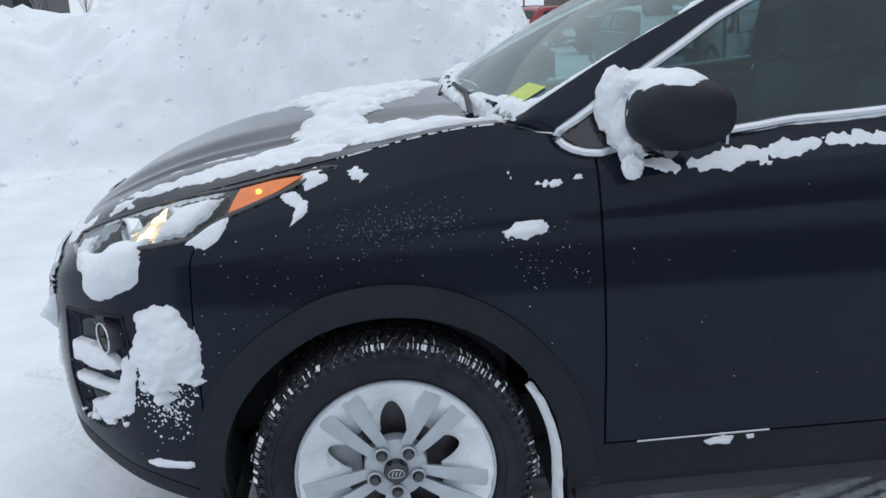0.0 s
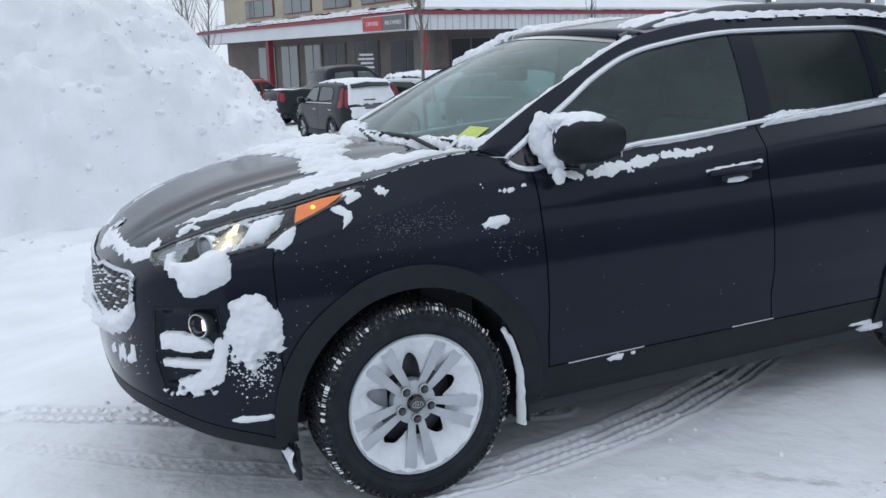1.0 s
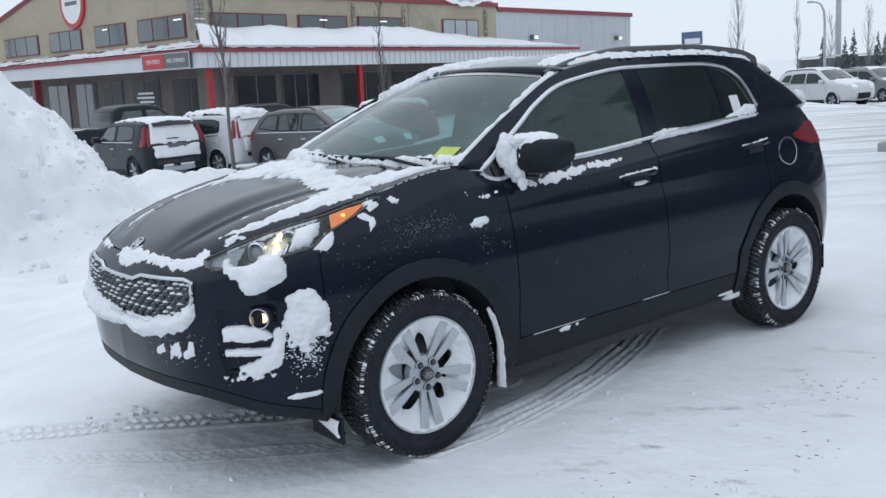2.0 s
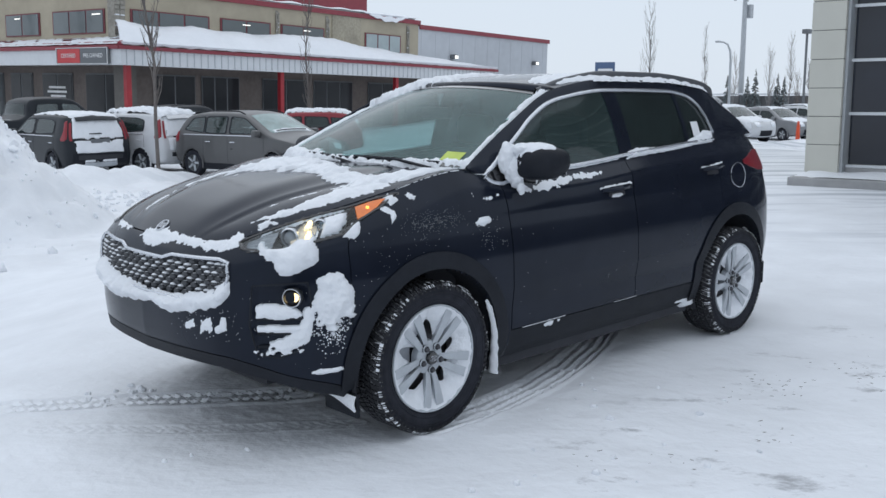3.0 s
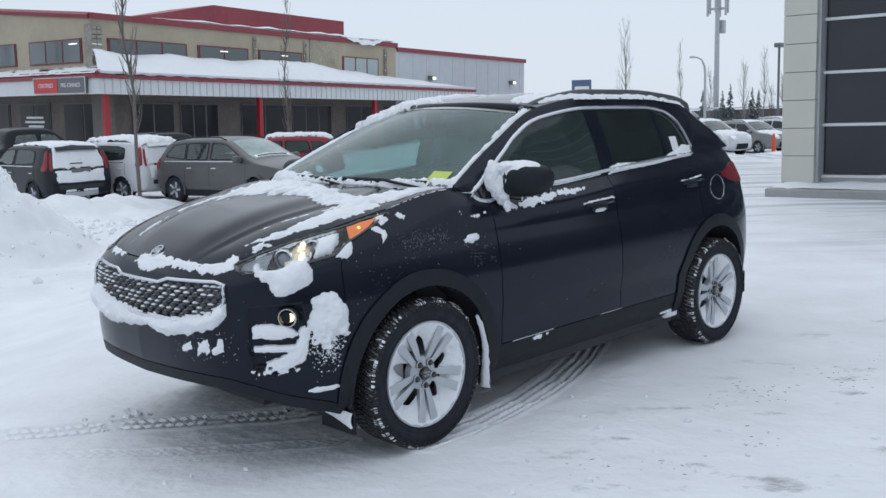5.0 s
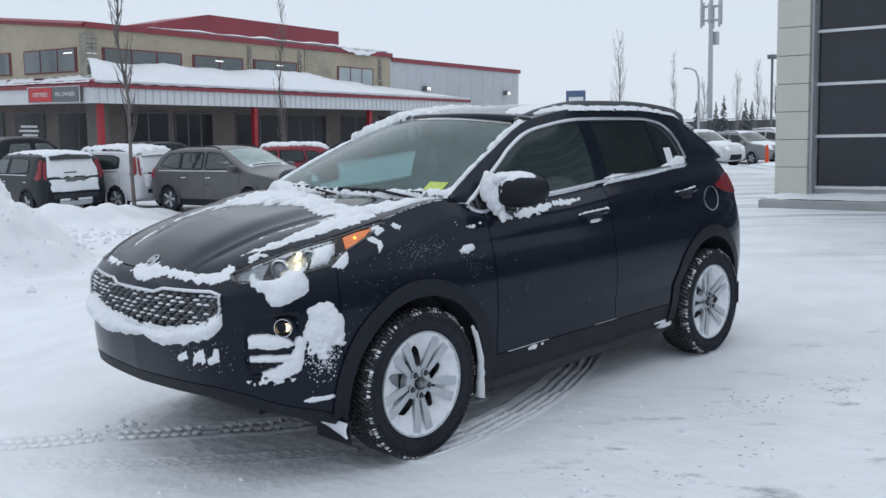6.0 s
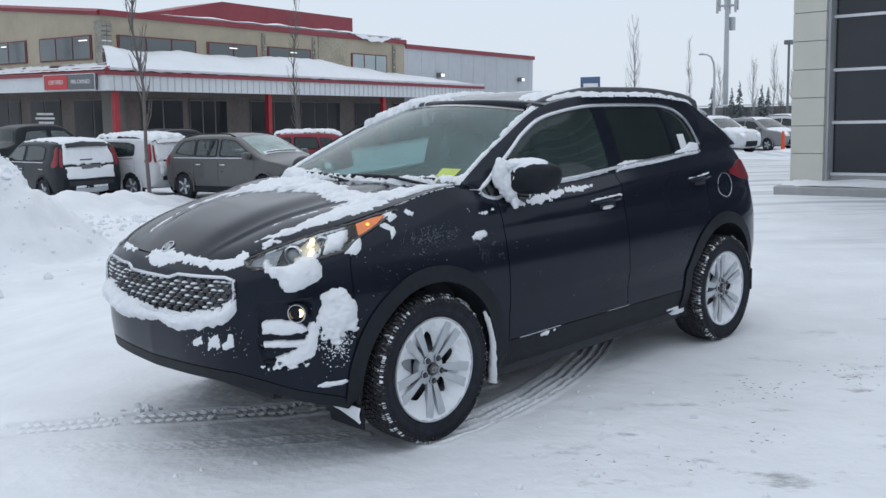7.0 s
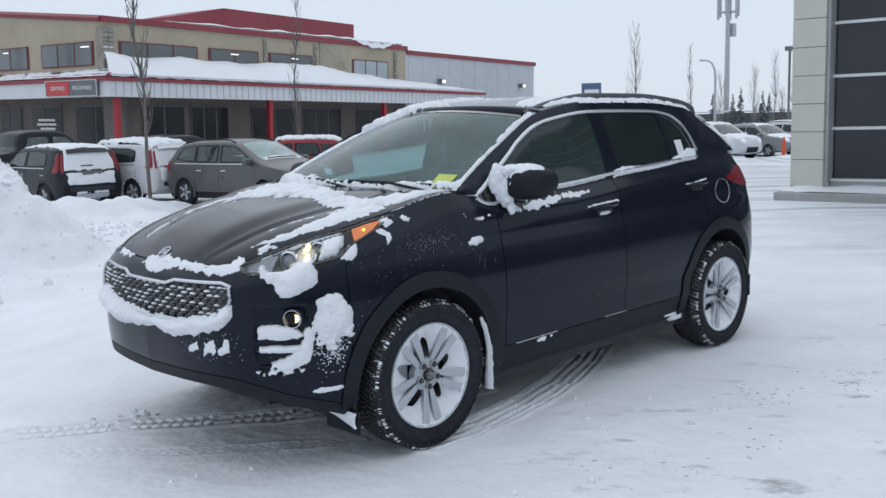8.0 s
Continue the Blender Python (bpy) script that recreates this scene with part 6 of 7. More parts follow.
# ---- other parked cars ----
def rolling_wheel(x, y, r, parent, s):
    w = part("wheel", lathe(((r * 0.62, -0.09), (r * 0.93, -0.1), (r, -0.07), (r, 0.07), (r * 0.93, 0.1), (r * 0.62, 0.09)), 24), RUBBER, parent)
    w.matrix_basis = pose(x, y, r)
    rim = part("rim", lathe(((0.001, s * 0.05), (r * 0.2, s * 0.06), (r * 0.22, s * 0.03), (r * 0.58, s * 0.02), (r * 0.64, s * 0.085)), 20), SIGN_GREY, w)
    bm = bmesh.new()
    for k in range(5):
        a = 2 * math.pi * k / 5
        tube([(r * 0.15 * math.cos(a), s * 0.07, r * 0.15 * math.sin(a)), (r * 0.62 * math.cos(a), s * 0.08, r * 0.62 * math.sin(a))], r * 0.09, 5, bm)
    part("spokes", bm, ALLOY, w)
    return w


CAR_PANE = glass_material("car_window_glass", (0.42, 0.47, 0.47), 0.10, rough=0.05, mist=0.09)
CAR_PRIVACY = glass_material("dark_car_glass", (0.10, 0.11, 0.115), 0.05, rough=0.05, mist=0.07)
CAR_FROST = glass_material("frosted_screen", (0.62, 0.68, 0.70), 0.10, rough=0.12, mist=0.62)


def rounded(points, times=2, cut=0.2):
    """Cuts the corners of a closed outline."""
    for _ in range(times):
        points = [(p[0] * k + q[0] * (1 - k), p[1] * k + q[1] * (1 - k)) for p, q in zip(points, points[1:] + points[:1]) for k in (1 - cut, cut)]
    return points


def evenly(points, n):
    """n points at even steps along a closed outline."""
    run = [0.0]
    for p, q in zip(points, points[1:] + points[:1]):
        run.append(run[-1] + math.dist(p, q))
    out, j = [], 0
    for i in range(n):
        d = run[-1] * i / n
        while run[j + 1] < d:
            j += 1
        k = (d - run[j]) / (run[j + 1] - run[j])
        p, q = points[j], points[(j + 1) % len(points)]
        out.append((p[0] + (q[0] - p[0]) * k, p[1] + (q[1] - p[1]) * k))
    return out


def other_car(name, label, m, paint, outline, wd, belt, windows, screen, back, roof_in=0.16, snow_roof=0.0, snow_hood=0.0, snow_back=0.0, snow_screen=0.0, panes=None, tail_lamp=None, bed=None, rails=True, fine=1.0, hatch=False):
    """A parked car, nose to +x. outline: its side as (x, z) from the front foot over the roof to the rear foot; windows: side panes in (x, z);
    screen and back: the spans (x0, z0, x1, z1) of windscreen and rear window on the outline; tail_lamp: (x, z) outline on the flank's end."""
    c = empty(name, m)
    tagged(c, label, "car", "parked cars")
    panes = panes or [CAR_PANE] * len(windows)
    ring = evenly(rounded(list(outline)), int(190 * fine))
    n = len(ring)
    h0, h1 = min(p[0] for p in ring), max(p[0] for p in ring)
    ht = max(p[1] for p in ring)
    hw = wd / 2
    mid = ((h0 + h1) / 2, 0.72)
    plan = curve((h0, hw * 0.86), (h0 + 0.15, hw * 0.945), (h0 + 0.55, hw), (h1 - 0.9, hw), (h1 - 0.3, hw * 0.90), (h1, hw * 0.70))
    barrel = curve((0.2, -0.05), (0.6, 0.0), (belt - 0.06, -0.015), (belt, -0.03), (ht, -0.03 - roof_in))
    wx, r = (h1 - 0.88, h0 + 0.80), (0.335 if ht < 1.8 else 0.40)
    sill = 0.27

    def side(x, z, off=0.0, s=1):
        return Vector((x, s * (plan(x) + barrel(z) + off), z))

    def skin(i, v, off=0.0):
        """The skin along the outline: i along it, v from side to side."""
        (x, z), (xa, za), (xb, zb) = ring[int(i) % n], ring[int(i - 1) % n], ring[int(i + 1) % n]
        nx, nz = za - zb, xb - xa
        ln = math.hypot(nx, nz) or 1
        bow = 0.055 * (1 - v * v) + off
        e = plan(x) + barrel(z) - 0.07
        return Vector((x - nx / ln * bow, e * v, z - nz / ln * bow))

    def near(x, z):
        return min(range(n), key=lambda i: (ring[i][0] - x) ** 2 + (ring[i][1] - z) ** 2)

    def span(q):
        a, b = sorted((near(q[0], q[1]), near(q[2], q[3])))
        return (a, b) if b - a < n / 2 else (b, a + n)

    sc, bk = span(screen), span(back)
    hole = {i % n for i in (*range(*sc), *range(*bk))}
    vs = steps(-1, 1, 14)
    bm = grid(lambda i, v: skin(i, v), range(n + 1), vs, lambda i, v: int(i) % n in hole and abs(v) < 0.86, out=(mid[0], 0, 0.75))
    part("skin", bm, paint, c)
    rho = (1.0, 0.992, 0.975, 0.95, 0.91, 0.87, 0.83, 0.79, 0.75, 0.71, 0.67, 0.63, 0.59, 0.55, 0.51, 0.46, 0.41, 0.35, 0.28, 0.2, 0.1, 0.02)

    def flank_at(i, q, s):
        x, z = ring[int(i) % n]
        px, pz = mid[0] + (x - mid[0]) * q, mid[1] + (z - mid[1]) * q
        d = (1 - q) * math.hypot(x - mid[0], z - mid[1])
        sink = 0.07 - math.sqrt(max(0, 0.0049 - max(0, 0.07 - d) ** 2))
        return side(px, pz, -sink, s)

    for s in (-1, 1):
        bm = bmesh.new()
        vv = [[bm.verts.new(flank_at(i, q, s)) for q in rho] for i in range(n)]
        for i in range(n):
            for j in range(len(rho) - 1):
                quad = [vv[i][j], vv[(i + 1) % n][j], vv[(i + 1) % n][j + 1], vv[i][j + 1]]
                if any(all(inside(w, k.co.x, k.co.z) for k in quad) for w in windows):
                    continue
                if any(all((k.co.x - w) ** 2 + (k.co.z - r) ** 2 < (r + 0.055) ** 2 for k in quad) for w in wx):
                    continue
                bm.faces.new(quad)
        bmesh.ops.delete(bm, geom=[k for k in bm.verts if not k.link_faces], context="VERTS")
        bmesh.ops.recalc_face_normals(bm, faces=bm.faces[:])
        if sum(f.normal.y * f.calc_area() for f in bm.faces) * s < 0:
            bmesh.ops.reverse_faces(bm, faces=bm.faces[:])
        part("flank", bm, paint, c)
        for w, mat in zip(windows, panes):
            cx, cz = sum(p[0] for p in w) / len(w), sum(p[1] for p in w) / len(w)
            edge = evenly(rounded(list(w), 1, 0.07), 40)
            pane = part("side_window", grid(lambda i, q: side(cx + (edge[i % 40][0] - cx) * q, cz + (edge[i % 40][1] - cz) * q, 0.003, s), range(41), (0.02, 0.4, 0.75, 1.0), out=(cx, 0, cz)), mat, c)
            part("window_seal", grid(lambda i, q: side(cx + (edge[i % 40][0] - cx) * q, cz + (edge[i % 40][1] - cz) * q, 0.007, s), range(41), (0.92, 1.03), out=(cx, 0, cz)), PLASTIC_BLACK, pane)
        lo, hi = min(min(p[0] for p in w) for w in windows), max(max(p[0] for p in w) for w in windows)
        part("belt_trim", tube([side(x, belt + 0.005, 0.012, s) for x in steps(lo, hi, 12)], 0.012, 5), CHROME if panes[0] is CAR_PANE else PLASTIC_BLACK, c)
        mx = screen[0] - 0.25
        mirror = part("mirror", block(mx - 0.08, mx + 0.08, s * (hw + 0.09) - 0.10, s * (hw + 0.09) + 0.10, belt - 0.01, belt + 0.15, 0.045), paint, c)
        part("mirror_arm", block(mx - 0.03, mx + 0.05, s * (hw - 0.02) - 0.06, s * (hw - 0.02) + 0.06, belt - 0.02, belt + 0.05, 0.015), PLASTIC_BLACK, mirror)
        for w in windows[:2]:
            x = min(p[0] for p in w) + 0.02
            part("door_handle", tube([side(x + d, belt - 0.16 + 0.01 * math.sin(3 * d), o, s) for d, o in ((0.02, 0.005), (0.05, 0.035), (0.16, 0.038), (0.20, 0.005))], 0.014, 6), CHROME if paint is not PAINT_WHITE else PAINT_WHITE, c)
            part("door_seam", tube([side(x - 0.06, z, -0.001, s) for z in steps(0.42, belt - 0.03, 8)], 0.005, 4), DARK, c)
        xf = max(p[0] for p in windows[0]) + 0.05
        part("door_seam", tube([side(xf + 0.02, z, -0.001, s) for z in steps(0.42, belt - 0.05, 8)], 0.005, 4), DARK, c)
        if tail_lamp:
            cx, cz = sum(p[0] for p in tail_lamp) / len(tail_lamp), sum(p[1] for p in tail_lamp) / len(tail_lamp)
            edge = evenly(rounded(list(tail_lamp), 1), 24)
            bm = grid(lambda i, q: side(cx + (edge[i % 24][0] - cx) * q, cz + (edge[i % 24][1] - cz) * q, -0.03 if q > 0.97 else 0.02 - 0.012 * q, s), range(25), (0.02, 0.5, 0.9, 1.0), out=(cx, 0, cz))
            part("tail_lamp", bm, RED_LENS, c)
            zs = sorted(p[1] for p in tail_lamp)
            i0, i1 = sorted((near(h0, zs[0] + 0.03), near(h0 + 0.1, zs[-1] - 0.03)))
            part("tail_lamp", grid(lambda i, v: skin(i, v * s, 0.012), range(i0, i1 + 1), steps(0.93, 1.02, 3), out=(mid[0], 0, 0.75)), RED_LENS, c)
        i0, i1 = sorted((near(h1, 0.72), near(h1, 0.90)))
        part("headlamp", grid(lambda i, v: skin(i, v * s, 0.012), range(i0, max(i1, i0 + 3) + 1), steps(0.55, 0.98, 5), out=(mid[0], 0, 0.75)), REFLECTOR, c)
        fog = part("rear_reflector", lathe(((0.001, -0.02), (0.05, -0.015), (0.055, 0.0)), 12), RED_LENS, c)
        fog.matrix_basis = pose(h0 + 0.01, s * hw * 0.70, 0.60, 0, 0, -90)
        for x in wx:
            part("wheel_arch", grid(lambda a, k: (x + (r + 0.03 + 0.055 * k) * math.cos(a), s * (plan(x) + 0.008 - 0.05 * (k < 0.01)), max(0.2, r + (r + 0.03 + 0.055 * k) * math.sin(a))), steps(-0.3, math.pi + 0.3, 24), (0, 0.02, 1.0), out=(x, 0, r)), PLASTIC_BLACK if paint is PAINT_CHARCOAL else paint, c)
            part("wheel_well", grid(lambda a, k: (x + (r + 0.06) * math.cos(a), s * (hw - 0.40 + 0.37 * k), max(0.2, r + (r + 0.06) * math.sin(a))), steps(-0.2, math.pi + 0.2, 14), (0, 1)), DARK, c)
            rolling_wheel(x, s * (hw - 0.11), r, c, s)
        if rails:
            xs = steps(back[2] + 0.12, screen[2] - 0.15, 10)
            zt = lambda x: max(p[1] for p in ring if abs(p[0] - x) < 0.06)  # noqa: E731
            part("roof_rail", tube([(x, s * (plan(x) + barrel(ht) - 0.08), zt(x) + (0.0 if k in (0, 10) else 0.045)) for k, x in enumerate(xs)], 0.017, 5), PLASTIC_BLACK, c)
        part("sill", block(h0 + 1.2, h1 - 1.3, s * (hw - 0.04) - 0.03, s * (hw - 0.04) + 0.03, 0.2, 0.36, 0.012), PLASTIC_BLACK, c)
    part("windscreen", grid(lambda i, v: skin(i, v, 0.004), range(sc[0], sc[1] + 1), steps(-0.86, 0.86, 8), out=(mid[0], 0, 0.75)), CAR_FROST if snow_screen else CAR_PANE, c)
    part("rear_window", grid(lambda i, v: skin(i, v, 0.004), range(bk[0], bk[1] + 1), steps(-0.86, 0.86, 8), out=(mid[0], 0, 0.75)), CAR_PRIVACY, c)
    for v0 in (-0.25, 0.35):
        part("wiper", tube([skin(sc[0] + 1 if ring[sc[0] % n][1] < ring[sc[1] % n][1] else sc[1] - 1, v, 0.03) for v in steps(v0 - 0.4, v0 + 0.25, 5)], 0.012, 5), PLASTIC_BLACK, c)
    part("underbody", block(h0 + 0.25, h1 - 0.3, -hw * 0.82, hw * 0.82, sill, 0.62), DARK, c, smooth=False)
    part("dashboard", block(screen[0] - 0.45, screen[0] + 0.05, -hw * 0.8, hw * 0.8, 0.6, belt - 0.06, 0.05), DARK, c)
    for x in ((screen[2] - 0.35, screen[2] - 1.25) if bed is None else (screen[2] - 0.35,)):
        for y in (-0.38, 0.38):
            seat = part("seat", box(block(x - 0.45, x + 0.1, y - 0.25, y + 0.25, 0.55, 0.75, 0.04), x - 0.55, x - 0.40, y - 0.24, y + 0.24, 0.72, belt + 0.14, 0.05), SEAT, c)
            part("headrest", block(x - 0.56, x - 0.44, y - 0.13, y + 0.13, belt + 0.16, belt + 0.33, 0.04), SEAT, seat)
    i0, i1 = sorted((near(h0, 0.36), near(h0, 0.64)))
    part("rear_bumper", grid(lambda i, v: skin(i, v, 0.02), range(i0, i1 + 1), steps(-1, 1, 10), out=(mid[0], 0, 0.75)), PLASTIC_BLACK if paint in (PAINT_CHARCOAL, PAINT_RED) else paint, c)
    j0, j1 = sorted((near(h1, 0.36), near(h1, 0.62)))
    part("front_grille", grid(lambda i, v: skin(i, v, 0.012), range(j0, j1 + 1), steps(-0.62, 0.62, 8), out=(mid[0], 0, 0.75)), PLASTIC_BLACK, c)
    plate = skin(near(h0, 0.92), 0, 0.014)
    part("plate_bar", block(plate.x - 0.02, plate.x + 0.01, -0.24, 0.24, 0.88, 0.98), SIGN_GREY, c, smooth=False)
    sid = len(label) * 3.3
    if hatch:  # dark band with lamps across the tailgate, roof lip, wiper and bright skid bar
        def across(name, z0, z1, wide, off, mat, up=c, x=h0):
            i0, i1 = sorted((near(x, z0), near(x, z1)))
            return part(name, grid(lambda i, v: skin(i, v, off * (1 if abs(v) < wide * 0.97 else 0.3)), range(i0, max(i1, i0 + 2) + 1), steps(-wide, wide, 16), out=(mid[0], 0, 0.75)), mat, up)
        band = across("tailgate_band", 0.955, 1.03, 0.62, 0.016, BLACK_GLOSS)
        for v in (-0.45, 0.1, 0.42):
            q = skin(near(h0, 0.99), v, 0.03)
            lump = bmesh.new()
            bmesh.ops.create_icosphere(lump, subdivisions=2, radius=1, matrix=Matrix.LocRotScale(q, None, (0.03, 0.075, 0.035)))
            for k in lump.verts:
                k.co += Vector((0.012, 0.02, 0.015)) * wob(k.co.x, k.co.y, k.co.z, 0.05)
            part("band_snow", lump, SNOW, band)
        across("skid_bar", 0.36, 0.44, 0.62, 0.035, ALLOY)
        across("bumper_groove", 0.56, 0.60, 0.9, 0.024, DARK)
        part("rear_wiper", tube([skin(near(h0, 1.10), v, 0.025) for v in steps(-0.1, 0.34, 6)], 0.014, 6), PLASTIC_BLACK, c)
        part("roof_lip", grid(lambda k, v: skin(near(back[2], back[3]) + k, v, 0.03 + 0.02 * k), (0, 1, 2), steps(-0.8, 0.8, 12), thick=0.02), paint, c)

    def coat(nm, a, b, deep, wide, gap, rim):
        """Snow lying on the skin from a to b along the outline, with bare gaps and thin rims."""
        a, b = sorted((a, b))
        if b - a > n / 2:
            a, b = b, a + n
        cnt = max(6, int((b - a) * 2))

        def thick(u, v):
            g = min(1, (wide - abs(v)) / rim, (u - a) / (b - a) * 8 + 0.15, (b - u) / (b - a) * 8 + 0.15)
            return g + 0.6 * wob(u * 0.09, v * 1.2, sid, 0.35) - gap

        def place(u, v):
            i = int(u)
            p, q = skin(i, v, 0), skin(i + 1, v, 0)
            h = thick(u, v)
            d = deep * clamp(h * 1.6) ** 0.5 * (0.8 + 0.7 * wob(u * 0.1, v * 2, sid + 4, 0.3)) if h > 0 else -0.01
            pa, qa = skin(i, v, d + 0.006), skin(i + 1, v, d + 0.006)
            return pa.lerp(qa, u - i)

        bm = grid(place, steps(a, b, cnt), steps(-wide, wide, 46), lambda u, v: thick(u, v) < -0.06, out=(mid[0], 0, 0.75))
        part(nm, bm, SNOW, c)

    roof_a, roof_b = near(screen[2], screen[3]), near(back[2], back[3])
    if snow_roof:
        coat("roof_snow", roof_a, roof_b, snow_roof, 1.0, 0.12, 0.12)
    if snow_hood:
        coat("hood_snow", near(screen[0], screen[1]), near(h1 - 0.12, 0.92), snow_hood, 1.0, 0.2, 0.2)
    if snow_screen:
        low_end = sc[0] if ring[sc[0] % n][1] < ring[sc[1] % n][1] else sc[1] - 3
        coat("screen_snow", low_end, low_end + 3, snow_screen, 0.84, 0.3, 0.2)
    if snow_back:
        if bed is None:
            coat("rear_snow", bk[0], bk[1], snow_back, 0.9, 0.05, 0.1)
        coat("tailgate_snow", near(h0, 0.93), near(h0, 0.63), snow_back * 1.2, 0.88, 0.06, 0.14)
        coat("bumper_snow", near(h0, 0.50), near(h0, 0.41), 0.03, 0.62, 0.1, 0.15)
    if bed is not None:
        part("bed_snow", grid(lambda x, y: (x, y, belt + 0.03 + 0.05 * wob(x, y, sid, 0.4)), steps(h0 + 0.06, bed, 16), steps(-hw * 0.9, hw * 0.9, 12)), SNOW, c)
    return c


PAINT_CHARCOAL = material("charcoal_paint", (0.020, 0.024, 0.030), 0.35, vary=0.3, scale=5)
PAINT_CHARCOAL.node_tree.nodes["Principled BSDF"].inputs["Specular IOR Level"].default_value = 0.25
PAINT_GREY = material("grey_paint", (0.088, 0.088, 0.090), 0.4, vary=0.15, scale=4, coat=0.25)
PAINT_WHITE = material("white_paint", (0.62, 0.63, 0.65), 0.4, vary=0.08, scale=4, coat=0.3)
PAINT_RED = material("red_paint", (0.27, 0.014, 0.026), 0.35, vary=0.2, scale=4, coat=0.3)
PAINT_SILVER = material("silver_grey_paint", (0.22, 0.225, 0.235), 0.4, vary=0.12, scale=4, coat=0.3)


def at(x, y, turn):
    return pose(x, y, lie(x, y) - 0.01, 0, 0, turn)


boxy = dict(outline=((1.92, 0.26), (2.06, 0.42), (2.05, 0.70), (1.93, 0.90), (1.10, 1.06), (0.42, 1.50), (0.05, 1.565), (-1.0, 1.57), (-1.78, 1.53), (-1.90, 1.38), (-2.0, 1.02), (-2.08, 0.78), (-2.08, 0.45), (-1.95, 0.27)),
            wd=1.80, belt=1.05, windows=(((0.92, 1.09), (0.40, 1.45), (-0.18, 1.48), (-0.18, 1.08)), ((-0.26, 1.08), (-0.26, 1.48), (-1.12, 1.46), (-1.38, 1.40), (-1.40, 1.12))),
            screen=(1.08, 1.08, 0.45, 1.52), back=(-2.0, 1.0, -1.84, 1.50), tail_lamp=((-1.76, 0.92), (-2.0, 0.92), (-1.96, 1.15), (-1.87, 1.44), (-1.81, 1.44), (-1.87, 1.12)), rails=False, hatch=True)
wagon = dict(outline=((2.1, 0.26), (2.26, 0.45), (2.24, 0.72), (2.05, 0.90), (1.25, 1.05), (0.35, 1.53), (0.0, 1.585), (-1.2, 1.58), (-1.75, 1.51), (-2.05, 1.15), (-2.22, 0.95), (-2.27, 0.55), (-2.12, 0.28)),
             wd=1.82, belt=1.04, windows=(((1.02, 1.10), (0.38, 1.46), (-0.12, 1.50), (-0.12, 1.08)), ((-0.22, 1.08), (-0.22, 1.50), (-1.0, 1.49), (-1.0, 1.09)), ((-1.04, 1.09), (-1.04, 1.49), (-1.50, 1.45), (-1.78, 1.16))),
             screen=(1.20, 1.08, 0.40, 1.56), back=(-2.02, 1.2, -1.80, 1.5), tail_lamp=((-1.98, 0.86), (-2.20, 0.84), (-2.14, 1.0), (-2.02, 1.15), (-1.98, 1.1)))
suv = dict(outline=((2.05, 0.28), (2.24, 0.45), (2.24, 0.80), (2.05, 1.0), (1.15, 1.09), (0.35, 1.60), (0.0, 1.66), (-1.3, 1.65), (-1.85, 1.56), (-2.10, 1.15), (-2.22, 0.90), (-2.24, 0.5), (-2.1, 0.3)),
           wd=1.84, belt=1.08, windows=(((0.92, 1.13), (0.35, 1.49), (-0.18, 1.52), (-0.18, 1.11)), ((-0.28, 1.11), (-0.28, 1.52), (-1.05, 1.49), (-1.15, 1.12)), ((-1.22, 1.13), (-1.14, 1.48), (-1.52, 1.45), (-1.74, 1.20))),
           screen=(1.10, 1.12, 0.40, 1.58), back=(-2.05, 1.2, -1.86, 1.5), tail_lamp=((-1.95, 0.90), (-2.20, 0.90), (-2.12, 1.1), (-1.98, 1.14)))
truck = dict(outline=((2.75, 0.38), (2.92, 0.60), (2.92, 1.0), (2.75, 1.16), (1.45, 1.26), (0.75, 1.90), (0.35, 1.99), (-0.7, 1.98), (-1.0, 1.88), (-1.12, 1.26), (-2.8, 1.24), (-2.9, 1.15), (-2.9, 0.6), (-2.75, 0.4)),
             wd=1.98, belt=1.25, windows=(((1.22, 1.30), (0.72, 1.78), (0.18, 1.82), (0.18, 1.28)), ((0.08, 1.28), (0.08, 1.82), (-0.70, 1.80), (-0.85, 1.30))),
             screen=(1.40, 1.30, 0.80, 1.86), back=(-1.10, 1.32, -1.02, 1.80), tail_lamp=((-2.70, 0.85), (-2.88, 0.85), (-2.88, 1.18), (-2.70, 1.18)), rails=False, bed=-1.15)
DARK2, CLEAR2, MIX2 = [CAR_PRIVACY] * 3, [CAR_PANE] * 3, [CAR_PANE, CAR_PRIVACY, CAR_PRIVACY]
other_car("hatchback", "black boxy hatchback with snow on its rear window and roof", at(6.84, 20.75, 92), PAINT_CHARCOAL, snow_roof=0.03, snow_back=0.02, panes=MIX2, **boxy)
other_car("hatchback", "white boxy hatchback with thick snow on its roof", at(8.55, 20.36, 106), PAINT_WHITE, snow_roof=0.10, snow_back=0.02, panes=MIX2, **boxy)
other_car("family_wagon", "grey family wagon with black roof rails and a frosted windscreen", at(9.85, 16.05, -79), PAINT_GREY, snow_screen=0.012, panes=CLEAR2, **wagon)
other_car("pickup_truck", "black crew-cab pickup with snow in its open bed", at(9.8, 29.9, 6), PAINT_CHARCOAL, panes=CLEAR2, snow_hood=0.008, snow_back=0.03, fine=0.8, **truck)
other_car("suv", "red SUV standing beyond the black pickup", at(7.6, 36.2, 40), PAINT_RED, snow_hood=0.03, panes=DARK2, fine=0.8, **suv)
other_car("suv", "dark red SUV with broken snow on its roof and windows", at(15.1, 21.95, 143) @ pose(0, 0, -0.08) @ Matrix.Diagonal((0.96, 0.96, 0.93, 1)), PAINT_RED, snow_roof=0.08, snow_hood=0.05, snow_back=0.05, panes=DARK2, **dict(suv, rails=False))
